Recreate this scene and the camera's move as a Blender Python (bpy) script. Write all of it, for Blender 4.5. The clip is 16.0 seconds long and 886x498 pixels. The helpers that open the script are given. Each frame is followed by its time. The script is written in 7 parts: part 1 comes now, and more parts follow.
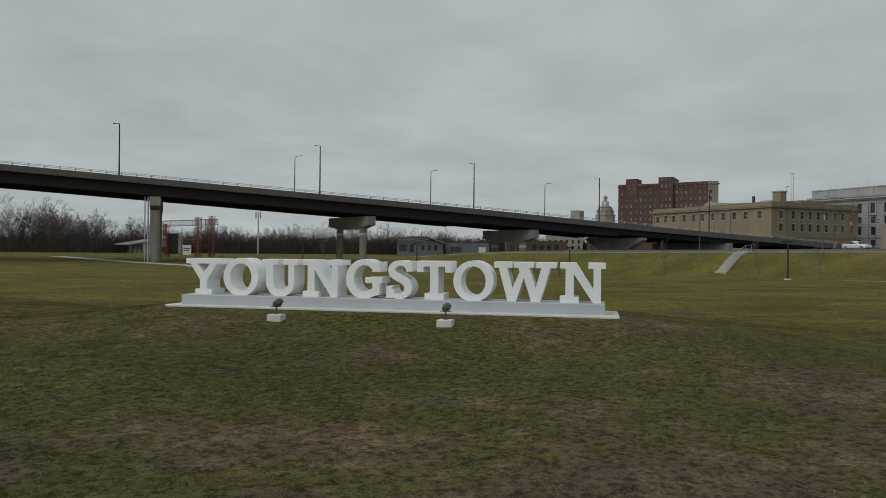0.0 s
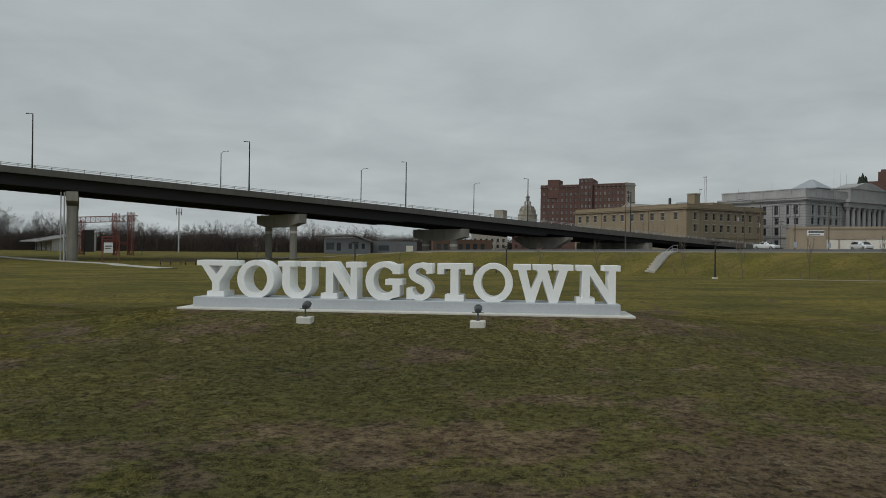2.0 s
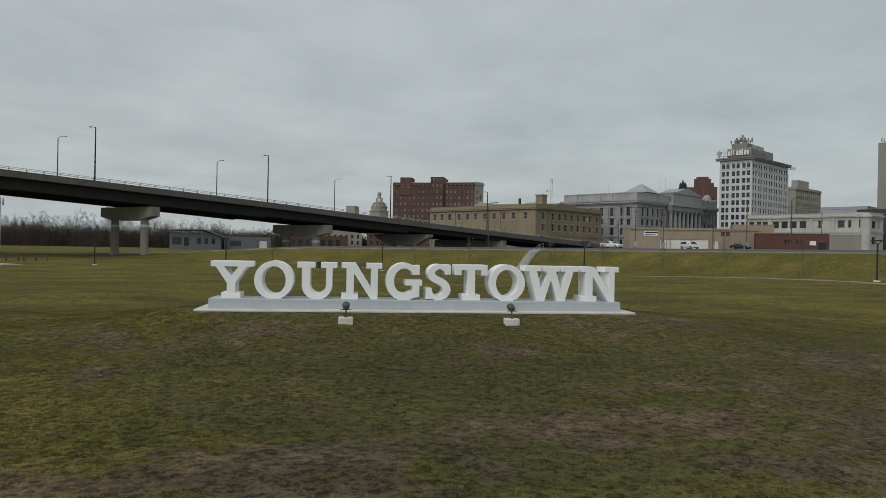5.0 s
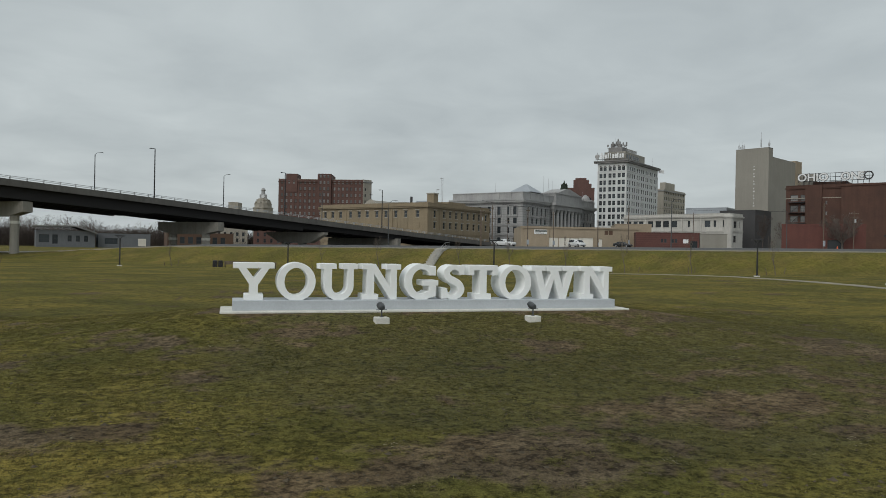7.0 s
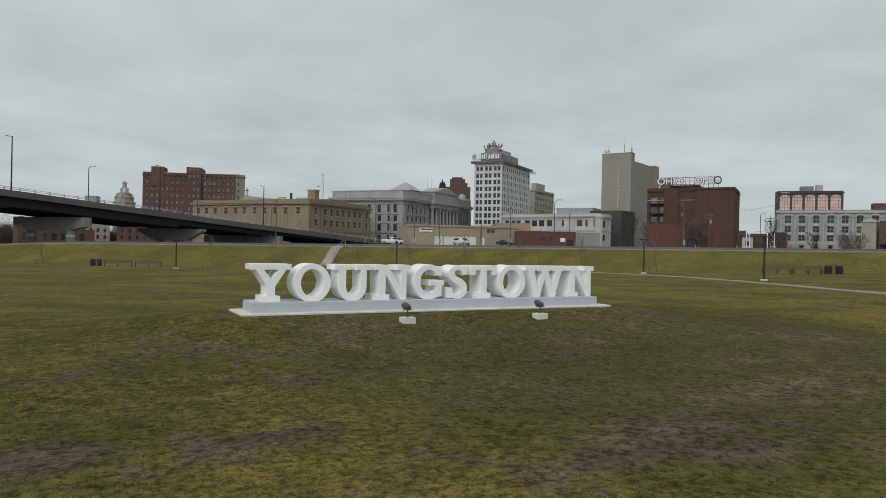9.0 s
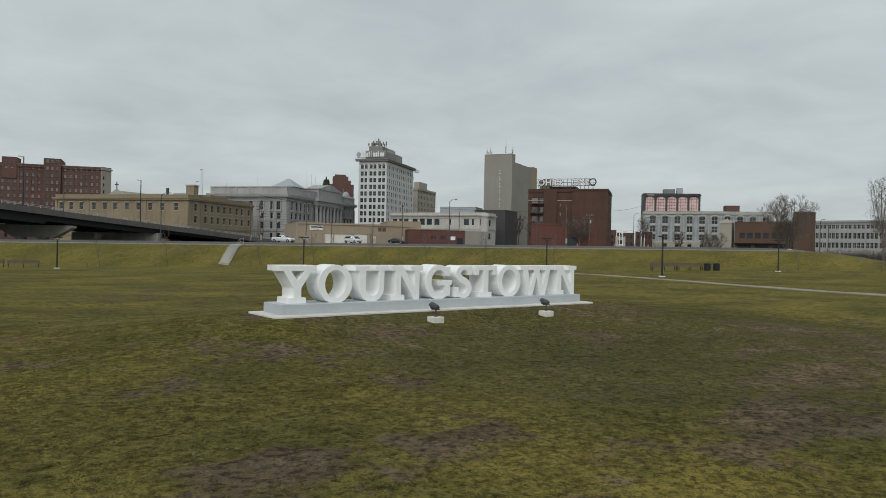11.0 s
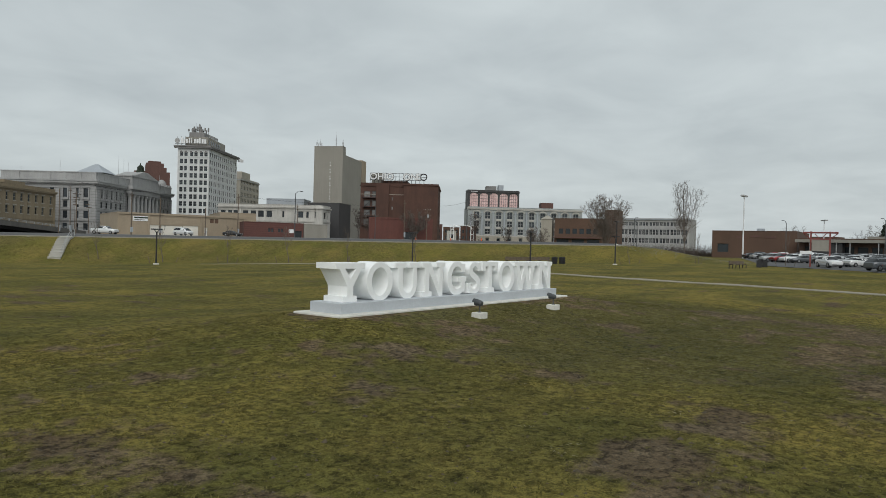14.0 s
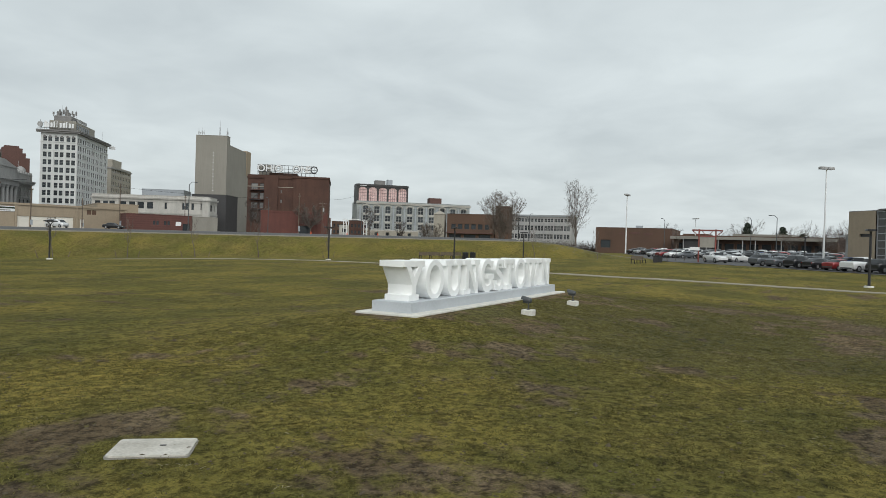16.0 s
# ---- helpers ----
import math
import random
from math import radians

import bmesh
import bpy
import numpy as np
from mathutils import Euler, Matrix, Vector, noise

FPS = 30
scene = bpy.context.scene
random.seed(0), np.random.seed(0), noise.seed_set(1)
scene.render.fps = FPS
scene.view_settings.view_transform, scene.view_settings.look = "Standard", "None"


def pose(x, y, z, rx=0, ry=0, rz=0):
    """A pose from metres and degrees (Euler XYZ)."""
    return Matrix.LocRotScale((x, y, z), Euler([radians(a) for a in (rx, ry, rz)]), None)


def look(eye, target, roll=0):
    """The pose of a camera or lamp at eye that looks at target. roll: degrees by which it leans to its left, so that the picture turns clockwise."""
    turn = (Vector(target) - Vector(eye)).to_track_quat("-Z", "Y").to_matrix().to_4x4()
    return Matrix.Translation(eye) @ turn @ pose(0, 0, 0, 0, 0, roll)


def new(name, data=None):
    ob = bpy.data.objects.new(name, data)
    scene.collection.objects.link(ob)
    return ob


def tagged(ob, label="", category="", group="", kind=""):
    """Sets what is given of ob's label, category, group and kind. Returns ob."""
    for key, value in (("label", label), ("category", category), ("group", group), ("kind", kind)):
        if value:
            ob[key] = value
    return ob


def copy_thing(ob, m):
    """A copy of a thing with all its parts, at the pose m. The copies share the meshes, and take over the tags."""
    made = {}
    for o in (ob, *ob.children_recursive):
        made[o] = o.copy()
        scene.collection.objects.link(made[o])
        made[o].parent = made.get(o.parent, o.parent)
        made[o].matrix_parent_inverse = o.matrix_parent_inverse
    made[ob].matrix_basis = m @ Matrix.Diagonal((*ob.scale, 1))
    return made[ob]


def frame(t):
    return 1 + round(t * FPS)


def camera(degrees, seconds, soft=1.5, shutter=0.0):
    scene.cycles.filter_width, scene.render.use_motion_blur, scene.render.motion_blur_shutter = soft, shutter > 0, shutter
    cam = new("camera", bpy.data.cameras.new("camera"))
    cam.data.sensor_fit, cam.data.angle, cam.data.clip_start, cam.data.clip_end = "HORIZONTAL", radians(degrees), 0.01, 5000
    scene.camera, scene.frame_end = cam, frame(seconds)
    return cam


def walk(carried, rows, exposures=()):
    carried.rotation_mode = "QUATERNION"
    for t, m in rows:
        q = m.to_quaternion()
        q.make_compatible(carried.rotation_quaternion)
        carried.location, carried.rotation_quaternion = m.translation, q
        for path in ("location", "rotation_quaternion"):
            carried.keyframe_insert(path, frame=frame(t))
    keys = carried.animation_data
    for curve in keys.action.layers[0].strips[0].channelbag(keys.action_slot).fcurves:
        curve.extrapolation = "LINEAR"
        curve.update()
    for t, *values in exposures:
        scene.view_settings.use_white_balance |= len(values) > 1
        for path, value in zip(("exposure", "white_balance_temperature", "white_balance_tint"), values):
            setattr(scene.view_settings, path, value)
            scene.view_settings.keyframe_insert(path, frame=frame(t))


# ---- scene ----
cam = camera(64.9, 16.0, soft=0.5)
PATH = [
    (0, (5.919, -19.335, 1.69), (5.501, -17.379, 1.694), 0.5),
    (0.5, (5.285, -19.579, 1.715), (4.92, -17.613, 1.719), 0.5),
    (1, (4.606, -19.828, 1.751), (4.291, -17.853, 1.753), 0.6),
    (1.5, (3.894, -20.07, 1.777), (3.632, -18.087, 1.778), 0.6),
    (2, (3.137, -20.319, 1.795), (2.946, -18.328, 1.796), 0.7),
    (2.5, (2.352, -20.552, 1.819), (2.237, -18.555, 1.819), 0.8),
    (3, (1.547, -20.766, 1.844), (1.507, -18.766, 1.843), 0.9),
    (3.5, (0.714, -20.962, 1.856), (0.748, -18.962, 1.854), 0.9),
    (4, (-0.182, -21.119, 1.872), (-0.073, -19.122, 1.87), 1.0),
    (6.5, (-5.383, -21.427, 1.931), (-4.881, -19.491, 1.926), 1.1),
    (7, (-6.49, -21.334, 1.942), (-5.897, -19.424, 1.938), 1.1),
    (7.5, (-7.607, -21.144, 1.951), (-6.924, -19.264, 1.947), 1.2),
    (8, (-8.713, -20.913, 1.954), (-7.942, -19.067, 1.95), 1.2),
    (8.5, (-9.764, -20.612, 1.961), (-8.909, -18.804, 1.957), 1.2),
    (9, (-10.811, -20.249, 1.968), (-9.874, -18.483, 1.964), 1.2),
    (11.5, (-15.784, -17.749, 1.973), (-14.48, -16.233, 1.969), 1.3),
    (12, (-16.694, -17.135, 1.976), (-15.325, -15.677, 1.97), 1.4),
    (12.5, (-17.524, -16.385, 1.982), (-16.091, -14.989, 1.976), 1.4),
    (13, (-18.347, -15.584, 1.977), (-16.854, -14.253, 1.97), 1.3),
    (13.5, (-19.161, -14.711, 1.955), (-17.611, -13.447, 1.947), 1.4),
    (14, (-19.862, -13.723, 1.941), (-18.257, -12.53, 1.931), 1.5),
    (14.5, (-20.572, -12.654, 1.934), (-18.916, -11.533, 1.922), 1.5),
    (15, (-21.229, -11.566, 1.938), (-19.525, -10.52, 1.925), 1.6),
    (15.5, (-21.871, -10.396, 1.914), (-20.122, -9.426, 1.899), 1.7),
    (16, (-22.448, -9.23, 1.886), (-20.66, -8.334, 1.87), 1.8),
]
walk(cam, [(t, look(eye, target, roll)) for t, eye, target, roll in PATH],
     exposures=[(0.0,-0.15),(4.0,-0.07),(7.0,0.08),(9.0,0.17),(12.5,0.18),(14.5,0.26),(15.5,0.40),(16.0,0.47)])

# ---- plan ----
# The sign stands at the origin with its letters facing -y. s runs along the grass bank, w across it towards the town.
def smooth(a, b, v):
    k = min(1.0, max(0.0, (v - a) / (b - a)))
    return k * k * (3 - 2 * k)


def town_level(s, w):
    return 2.15 + 0.010 * (s + 33) + 0.0055 * max(0.0, min(w, 380) - 86)


def lawn_level(x, y):
    z = -0.82 - 0.0105 * y if y > 0 else -0.82
    z += 0.0105 * min(x, 170) if x > 0 else 0.012 * min(-x, 16)
    return max(z, -1.75)


def ground_level(x, y):
    s, w = 0.8 * x - 0.6 * y, 0.6 * x + 0.8 * y
    z = lawn_level(x, y)
    dx, dy = max(abs(x) - 6.65, 0.0), max(abs(y - 0.36) - 0.93, 0.0)
    d = math.hypot(dx, dy)
    mound = 0.0 if d > 25 else math.exp(-(d / 4.3) ** 1.5)
    z += (-0.06 - z) * mound
    if d > 0.6:
        z += 0.035 * noise.noise((x * 0.35, y * 0.35, 3.0)) * min(1.0, d / 4) + (0.016 * noise.noise((x * 1.25, y * 1.25, 6.0)) if d < 25 else 0.0)
    z -= 0.30 * math.exp(-((w - 75) / 6) ** 2) * smooth(5, -25, s) * smooth(-90, -40, s)
    far_left = smooth(110, 260, math.hypot(x, y))
    z += far_left * smooth(20, -40, s) * 1.55
    bank = smooth(77.5, 86, w) * smooth(83, 60, s) * smooth(-150, -80, s)
    if bank > 0:
        z += (town_level(s, w) - 0.42 * smooth(97, 87, w) - z) * bank
    return z


# trodden patches: x, y, two half widths, share of soil
PATCHES = ((5.0, -11.9, 5.6, 2.6, 1.15), (-1.9, -12.9, 3.4, 2.0, 1.1), (-1.6, -12.3, 1.9, 1.6, 1.2), (1.3, -10.9, 0.9, 1.0, 0.95), (-6.7, -13.5, 2.6, 1.4, 0.6), (-10.2, -11.3, 2.4, 2.0, 0.58),
           (-15.9, -4.6, 1.5, 1.7, 0.55), (-12.4, -5.4, 1.3, 1.0, 0.55), (-10.6, -9.3, 1.6, 1.1, 0.55), (-16.9, -1.8, 2.4, 2.6, 0.72), (7.2, -1.9, 4.5, 4.0, 0.62), (9.5, -8.0, 6.5, 4.5, 0.62), (-7.5, -3.4, 7.0, 3.2, 0.40), (-4.0, 22.0, 7.0, 8.0, 0.5))


def worn_level(x, y):
    """Where feet have worn the turf away, 0 to 1."""
    rim = math.hypot(max(abs(x) - 6.65, 0.0), max(abs(y - 0.36) - 0.93, 0.0))
    most = 1.1 * math.exp(-(rim / 0.6) ** 2)
    for px, py, rx, ry, share in PATCHES:
        most = max(most, share * (1 - (((x - px) / rx) ** 2 + ((y - py) / ry) ** 2) ** 1.4))
    return most


def bare_level(x, y):
    """Share of bare soil in the turf, 0 to 1."""
    n = 0.60 * noise.noise((x * 0.36, y * 0.42, 7.0)) + 0.40 * noise.noise((x * 0.95, y * 1.1, 2.0)) + 0.34 * noise.noise((x * 2.3, y * 2.6, 5.0)) + 0.22 * noise.noise((x * 5.1, y * 5.4, 1.0))
    near = math.exp(-((x / 15) ** 2 + ((y + 3) / 11) ** 2))
    return smooth(-0.25, 0.50, 1.45 * n - 0.42 + 0.62 * max(0.0, worn_level(x, y)) + 0.13 * near)


# ---- light ----
world = bpy.data.worlds.new("overcast_sky")
scene.world = world
world.use_nodes = True
wn, wl = world.node_tree.nodes, world.node_tree.links
wn.clear()
SUN_UP, SUN_TURN = radians(38), radians(232)
sky = wn.new("ShaderNodeTexSky")
sky.sky_type, sky.sun_disc = "NISHITA", False
sky.sun_elevation, sky.sun_rotation, sky.air_density, sky.dust_density = SUN_UP, SUN_TURN, 1.0, 4.0
coords = wn.new("ShaderNodeTexCoord")
split = wn.new("ShaderNodeSeparateXYZ")
wl.new(coords.outputs["Generated"], split.inputs[0])


def wmath(op, a, b=None):
    n = wn.new("ShaderNodeMath")
    n.operation = op
    for i, v in enumerate((a, b)):
        if v is None:
            continue
        if isinstance(v, (int, float)):
            n.inputs[i].default_value = v
        else:
            wl.new(v, n.inputs[i])
    return n.outputs[0]


# the cloud deck is a flat layer: a direction meets it at x / (z + c), y / (z + c)
lift = wmath("ADD", wmath("MAXIMUM", split.outputs[2], 0.0), 0.16)
flat = wn.new("ShaderNodeCombineXYZ")
wl.new(wmath("DIVIDE", split.outputs[0], lift), flat.inputs[0])
wl.new(wmath("DIVIDE", split.outputs[1], lift), flat.inputs[1])


def cloud_noise(scale, detail, rough, dist):
    n = wn.new("ShaderNodeTexNoise")
    n.inputs["Scale"].default_value, n.inputs["Detail"].default_value = scale, detail
    n.inputs["Roughness"].default_value, n.inputs["Distortion"].default_value = rough, dist
    wl.new(flat.outputs[0], n.inputs["Vector"])
    return n.outputs[0]


deck = wmath("ADD", wmath("MULTIPLY", cloud_noise(0.7, 3.5, 0.5, 0.5), 0.58), wmath("MULTIPLY", cloud_noise(2.2, 4.0, 0.55, 0.4), 0.42))
ramp = wn.new("ShaderNodeValToRGB")
ramp.color_ramp.elements[0].position, ramp.color_ramp.elements[0].color = 0.33, (0.400, 0.443, 0.456, 1)
ramp.color_ramp.elements[1].position, ramp.color_ramp.elements[1].color = 0.65, (0.538, 0.588, 0.595, 1)
wl.new(deck, ramp.inputs[0])
clear = wn.new("ShaderNodeMixRGB")
clear.blend_type = "MIX"
clear.inputs[0].default_value = 0.93
scaled = wn.new("ShaderNodeMixRGB")
scaled.blend_type = "MULTIPLY"
scaled.inputs[0].default_value = 1.0
scaled.inputs[2].default_value = (0.10, 0.10, 0.10, 1)
wl.new(sky.outputs[0], scaled.inputs[1])
wl.new(scaled.outputs[0], clear.inputs[1])
wl.new(ramp.outputs[0], clear.inputs[2])
back = wn.new("ShaderNodeBackground")
back.inputs["Strength"].default_value = 1.0
wout = wn.new("ShaderNodeOutputWorld")
wl.new(clear.outputs[0], back.inputs["Color"])
wl.new(back.outputs[0], wout.inputs["Surface"])

sun = new("sun", bpy.data.lights.new("sun", "SUN"))
sun.data.energy, sun.data.angle, sun.data.color = 1.15, radians(50), (1.0, 0.985, 0.96)
sun.matrix_world = pose(0, 0, 60, 90 - math.degrees(SUN_UP), 0, -52)


# ---- materials ----
def material(name, colour, rough=0.8, spots=0.25, size=1.0, grain=0.15, grain_size=14.0, bump=0.15, metal=0.0, bands=0.0, band_height=0.5, tone=None, streak=0.0, piece=0.0):
    """A painted, stone, metal or earth surface: broad stains, fine grain, optional level courses, optional second tone."""
    m = bpy.data.materials.new(name)
    m.use_nodes = True
    nt = m.node_tree
    n, l = nt.nodes, nt.links
    b = n["Principled BSDF"]
    b.inputs["Roughness"].default_value, b.inputs["Metallic"].default_value = rough, metal
    tc = n.new("ShaderNodeNewGeometry")
    place = tc.outputs["Position"]

    def tex(scale, detail, stretch=(1, 1, 1)):
        mp = n.new("ShaderNodeMapping")
        mp.inputs["Scale"].default_value = stretch
        l.new(place, mp.inputs["Vector"])
        t = n.new("ShaderNodeTexNoise")
        t.inputs["Scale"].default_value, t.inputs["Detail"].default_value, t.inputs["Roughness"].default_value = scale, detail, 0.6
        l.new(mp.outputs[0], t.inputs["Vector"])
        return t.outputs[0]

    def mix(kind, fac, a, c):
        x = n.new("ShaderNodeMixRGB")
        x.blend_type = kind
        for i, v in ((0, fac), (1, a), (2, c)):
            if isinstance(v, (int, float)):
                x.inputs[i].default_value = v
            elif isinstance(v, tuple):
                x.inputs[i].default_value = (*v, 1) if len(v) == 3 else v
            else:
                l.new(v, x.inputs[i])
        return x.outputs[0]

    def spread(v, lo, hi):
        r = n.new("ShaderNodeMapRange")
        r.inputs["From Min"].default_value, r.inputs["From Max"].default_value = 0.3, 0.7
        r.inputs["To Min"].default_value, r.inputs["To Max"].default_value = lo, hi
        l.new(v, r.inputs["Value"])
        return r.outputs[0]

    broad, fine = tex(1.0 / size, 4.0), tex(grain_size, 3.0)
    dark = tuple(c * (1 - spots) for c in colour)
    light = tuple(min(1.0, c * (1 + spots)) for c in (tone or colour))
    out = mix("MIX", spread(broad, 0.0, 1.0), dark, light)
    out = mix("MULTIPLY", 1.0, out, mix("MIX", spread(fine, 0, 1), (1 - grain,) * 3, (1 + grain,) * 3))
    if streak:
        out = mix("MULTIPLY", streak, out, mix("MIX", spread(tex(1.2, 3.0, (1, 1, 0.08)), 0, 1), (0.45,) * 3, (1.1,) * 3))
    if bands:
        sx = n.new("ShaderNodeSeparateXYZ")
        l.new(place, sx.inputs[0])
        w = n.new("ShaderNodeMath")
        w.operation = "FRACT"
        d = n.new("ShaderNodeMath")
        d.operation, d.inputs[1].default_value = "DIVIDE", band_height
        l.new(sx.outputs[2], d.inputs[0])
        l.new(d.outputs[0], w.inputs[0])
        g = n.new("ShaderNodeMath")
        g.operation, g.inputs[1].default_value = "LESS_THAN", 0.16
        l.new(w.outputs[0], g.inputs[0])
        out = mix("MULTIPLY", g.outputs[0], out, (1 - bands,) * 3)
    if piece:
        oi = n.new("ShaderNodeObjectInfo")
        out = mix("MULTIPLY", 1.0, out, mix("MIX", oi.outputs["Random"], (1 - piece,) * 3, (1 + piece,) * 3))
    l.new(out, b.inputs["Base Color"])
    if bump:
        bp = n.new("ShaderNodeBump")
        bp.inputs["Strength"].default_value, bp.inputs["Distance"].default_value = bump, 0.03
        l.new(fine, bp.inputs["Height"])
        l.new(bp.outputs[0], b.inputs["Normal"])
    rr = n.new("ShaderNodeMapRange")
    rr.inputs["To Min"].default_value, rr.inputs["To Max"].default_value = max(0.05, rough - 0.12), min(1.0, rough + 0.12)
    l.new(broad, rr.inputs["Value"])
    l.new(rr.outputs[0], b.inputs["Roughness"])
    return m


def glass(name, colour, rough=0.12):
    m = bpy.data.materials.new(name)
    m.use_nodes = True
    b = m.node_tree.nodes["Principled BSDF"]
    oi = m.node_tree.nodes.new("ShaderNodeObjectInfo")
    mx = m.node_tree.nodes.new("ShaderNodeMixRGB")
    mx.inputs[1].default_value = (*[c * 0.55 for c in colour], 1)
    mx.inputs[2].default_value = (*[min(1, c * 1.5) for c in colour], 1)
    m.node_tree.links.new(oi.outputs["Random"], mx.inputs[0])
    m.node_tree.links.new(mx.outputs[0], b.inputs["Base Color"])
    b.inputs["Roughness"].default_value = rough
    b.inputs["IOR"].default_value = 1.5
    return m


WHITE = material("white_paint", (0.89, 0.905, 0.895), 0.45, 0.03, 1.5, 0.02, 6.0, 0.03, streak=0.05)
PLINTH = material("pale_grey_plinth", (0.47, 0.50, 0.53), 0.6, 0.06, 1.2, 0.05, 20.0, 0.06)
SLAB = material("cast_concrete", (0.62, 0.61, 0.56), 0.85, 0.12, 0.6, 0.10, 40.0, 0.15)
LIDWHITE = material("soiled_white_concrete", (0.44, 0.415, 0.36), 0.85, 0.14, 0.5, 0.15, 30.0, 0.1, tone=(0.55, 0.53, 0.48))
SOILCRUMB = material("soil_crumbs", (0.084, 0.067, 0.042), 0.95, 0.2, 0.1, 0.2, 60.0, 0.3)
CONCRETE = material("weathered_concrete", (0.30, 0.285, 0.25), 0.9, 0.16, 4.0, 0.10, 6.0, 0.15, streak=0.35)
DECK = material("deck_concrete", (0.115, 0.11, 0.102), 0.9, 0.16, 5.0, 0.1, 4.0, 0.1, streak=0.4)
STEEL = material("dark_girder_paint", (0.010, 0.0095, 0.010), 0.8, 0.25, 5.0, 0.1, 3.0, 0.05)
RAIL = material("galvanised_rail", (0.42, 0.43, 0.44), 0.5, 0.1, 2.0, 0.05, 10.0, 0.03, metal=0.5)
BLACK = material("black_powder_coat", (0.018, 0.018, 0.020), 0.5, 0.15, 0.7, 0.1, 30.0, 0.05)
LAMPGREY = material("dark_bronze_lamp", (0.06, 0.065, 0.068), 0.45, 0.15, 0.3, 0.08, 40.0, 0.05)
ASPHALT = material("asphalt", (0.075, 0.075, 0.075), 0.92, 0.2, 6.0, 0.15, 20.0, 0.1)
PATHPALE = material("pale_path_concrete", (0.44, 0.43, 0.39), 0.9, 0.12, 3.0, 0.1, 10.0, 0.1)
PAVE = material("town_pavement", (0.16, 0.155, 0.145), 0.92, 0.25, 9.0, 0.1, 5.0, 0.1)
PATHM = material("path_concrete", (0.27, 0.245, 0.19), 0.9, 0.12, 2.0, 0.1, 12.0, 0.1)
BRICK = material("dark_red_brick", (0.120, 0.065, 0.054), 0.9, 0.18, 6.0, 0.12, 3.0, 0.08, streak=0.2)
BRICK2 = material("brown_brick", (0.088, 0.045, 0.033), 0.9, 0.2, 5.0, 0.12, 3.0, 0.08, streak=0.3)
REDPAINT = material("red_painted_brick", (0.125, 0.048, 0.038), 0.85, 0.15, 4.0, 0.1, 4.0, 0.05, streak=0.25)
REDLOW = material("low_red_brick", (0.115, 0.050, 0.042), 0.9, 0.15, 3.0, 0.12, 5.0, 0.1, bands=0.25, band_height=0.55)
YELLOW = material("buff_brick", (0.255, 0.205, 0.135), 0.9, 0.12, 6.0, 0.08, 3.0, 0.08, streak=0.2)
TANBLOCK = material("tan_stucco", (0.33, 0.27, 0.195), 0.9, 0.10, 7.0, 0.06, 3.0, 0.05, streak=0.15)
STONE = material("grey_limestone", (0.33, 0.33, 0.325), 0.85, 0.14, 6.0, 0.08, 3.0, 0.08, bands=0.28, band_height=1.0, streak=0.2)
STONE2 = material("grey_limestone_trim", (0.36, 0.36, 0.355), 0.85, 0.12, 6.0, 0.08, 3.0, 0.08, streak=0.25)
TERRA = material("white_terracotta", (0.60, 0.61, 0.60), 0.6, 0.06, 6.0, 0.05, 3.0, 0.05, streak=0.1)
CREAM = material("cream_terracotta", (0.35, 0.325, 0.275), 0.8, 0.12, 6.0, 0.08, 3.0, 0.05, streak=0.2)
PALE = material("pale_painted_masonry", (0.48, 0.465, 0.43), 0.85, 0.10, 5.0, 0.08, 3.0, 0.05, streak=0.25)
SLATE = material("slate_roof", (0.20, 0.195, 0.19), 0.8, 0.15, 4.0, 0.1, 4.0, 0.1)
GREYWALL = material("grey_concrete_wall", (0.28, 0.265, 0.23), 0.9, 0.08, 9.0, 0.05, 3.0, 0.05, streak=0.15)
DARKWALL = material("dark_metal_cladding", (0.048, 0.047, 0.048), 0.6, 0.1, 3.0, 0.06, 3.0, 0.03)
BROWN = material("brown_block_wall", (0.104, 0.062, 0.043), 0.9, 0.14, 6.0, 0.1, 3.0, 0.05)
GREYBLUE = material("grey_blue_panels", (0.26, 0.285, 0.29), 0.8, 0.15, 4.0, 0.12, 1.2, 0.05, tone=(0.33, 0.35, 0.34))
PINKGLASS = material("pink_wrapped_glazing", (0.62, 0.40, 0.38), 0.35, 0.12, 2.0, 0.1, 1.5, 0.02, tone=(0.70, 0.52, 0.50))
DOORWHITE = material("white_door", (0.70, 0.67, 0.60), 0.6, 0.06, 3.0, 0.03, 6.0, 0.03)
REDSTEEL = material("red_painted_steel", (0.19, 0.048, 0.038), 0.55, 0.2, 2.0, 0.1, 5.0, 0.05)
GREYSTEEL = material("grey_metal_siding", (0.34, 0.37, 0.40), 0.55, 0.08, 4.0, 0.05, 5.0, 0.03)
WOODPOLE = material("weathered_pole_wood", (0.13, 0.10, 0.075), 0.95, 0.2, 1.0, 0.2, 10.0, 0.2)
BENCHWOOD = material("dark_bench_slats", (0.115, 0.088, 0.064), 0.75, 0.2, 0.5, 0.15, 20.0, 0.1)
BARK = material("grey_brown_bark", (0.125, 0.104, 0.088), 0.95, 0.2, 0.8, 0.2, 12.0, 0.3)
BARK2 = material("dark_wet_bark", (0.068, 0.053, 0.045), 0.95, 0.2, 0.8, 0.2, 8.0, 0.2)
RUBBLE = material("broken_limestone", (0.18, 0.175, 0.16), 0.95, 0.2, 0.5, 0.2, 8.0, 0.2)
SHED = material("dark_streaked_cladding", (0.15, 0.16, 0.175), 0.7, 0.12, 3.0, 0.08, 4.0, 0.04, streak=0.2)
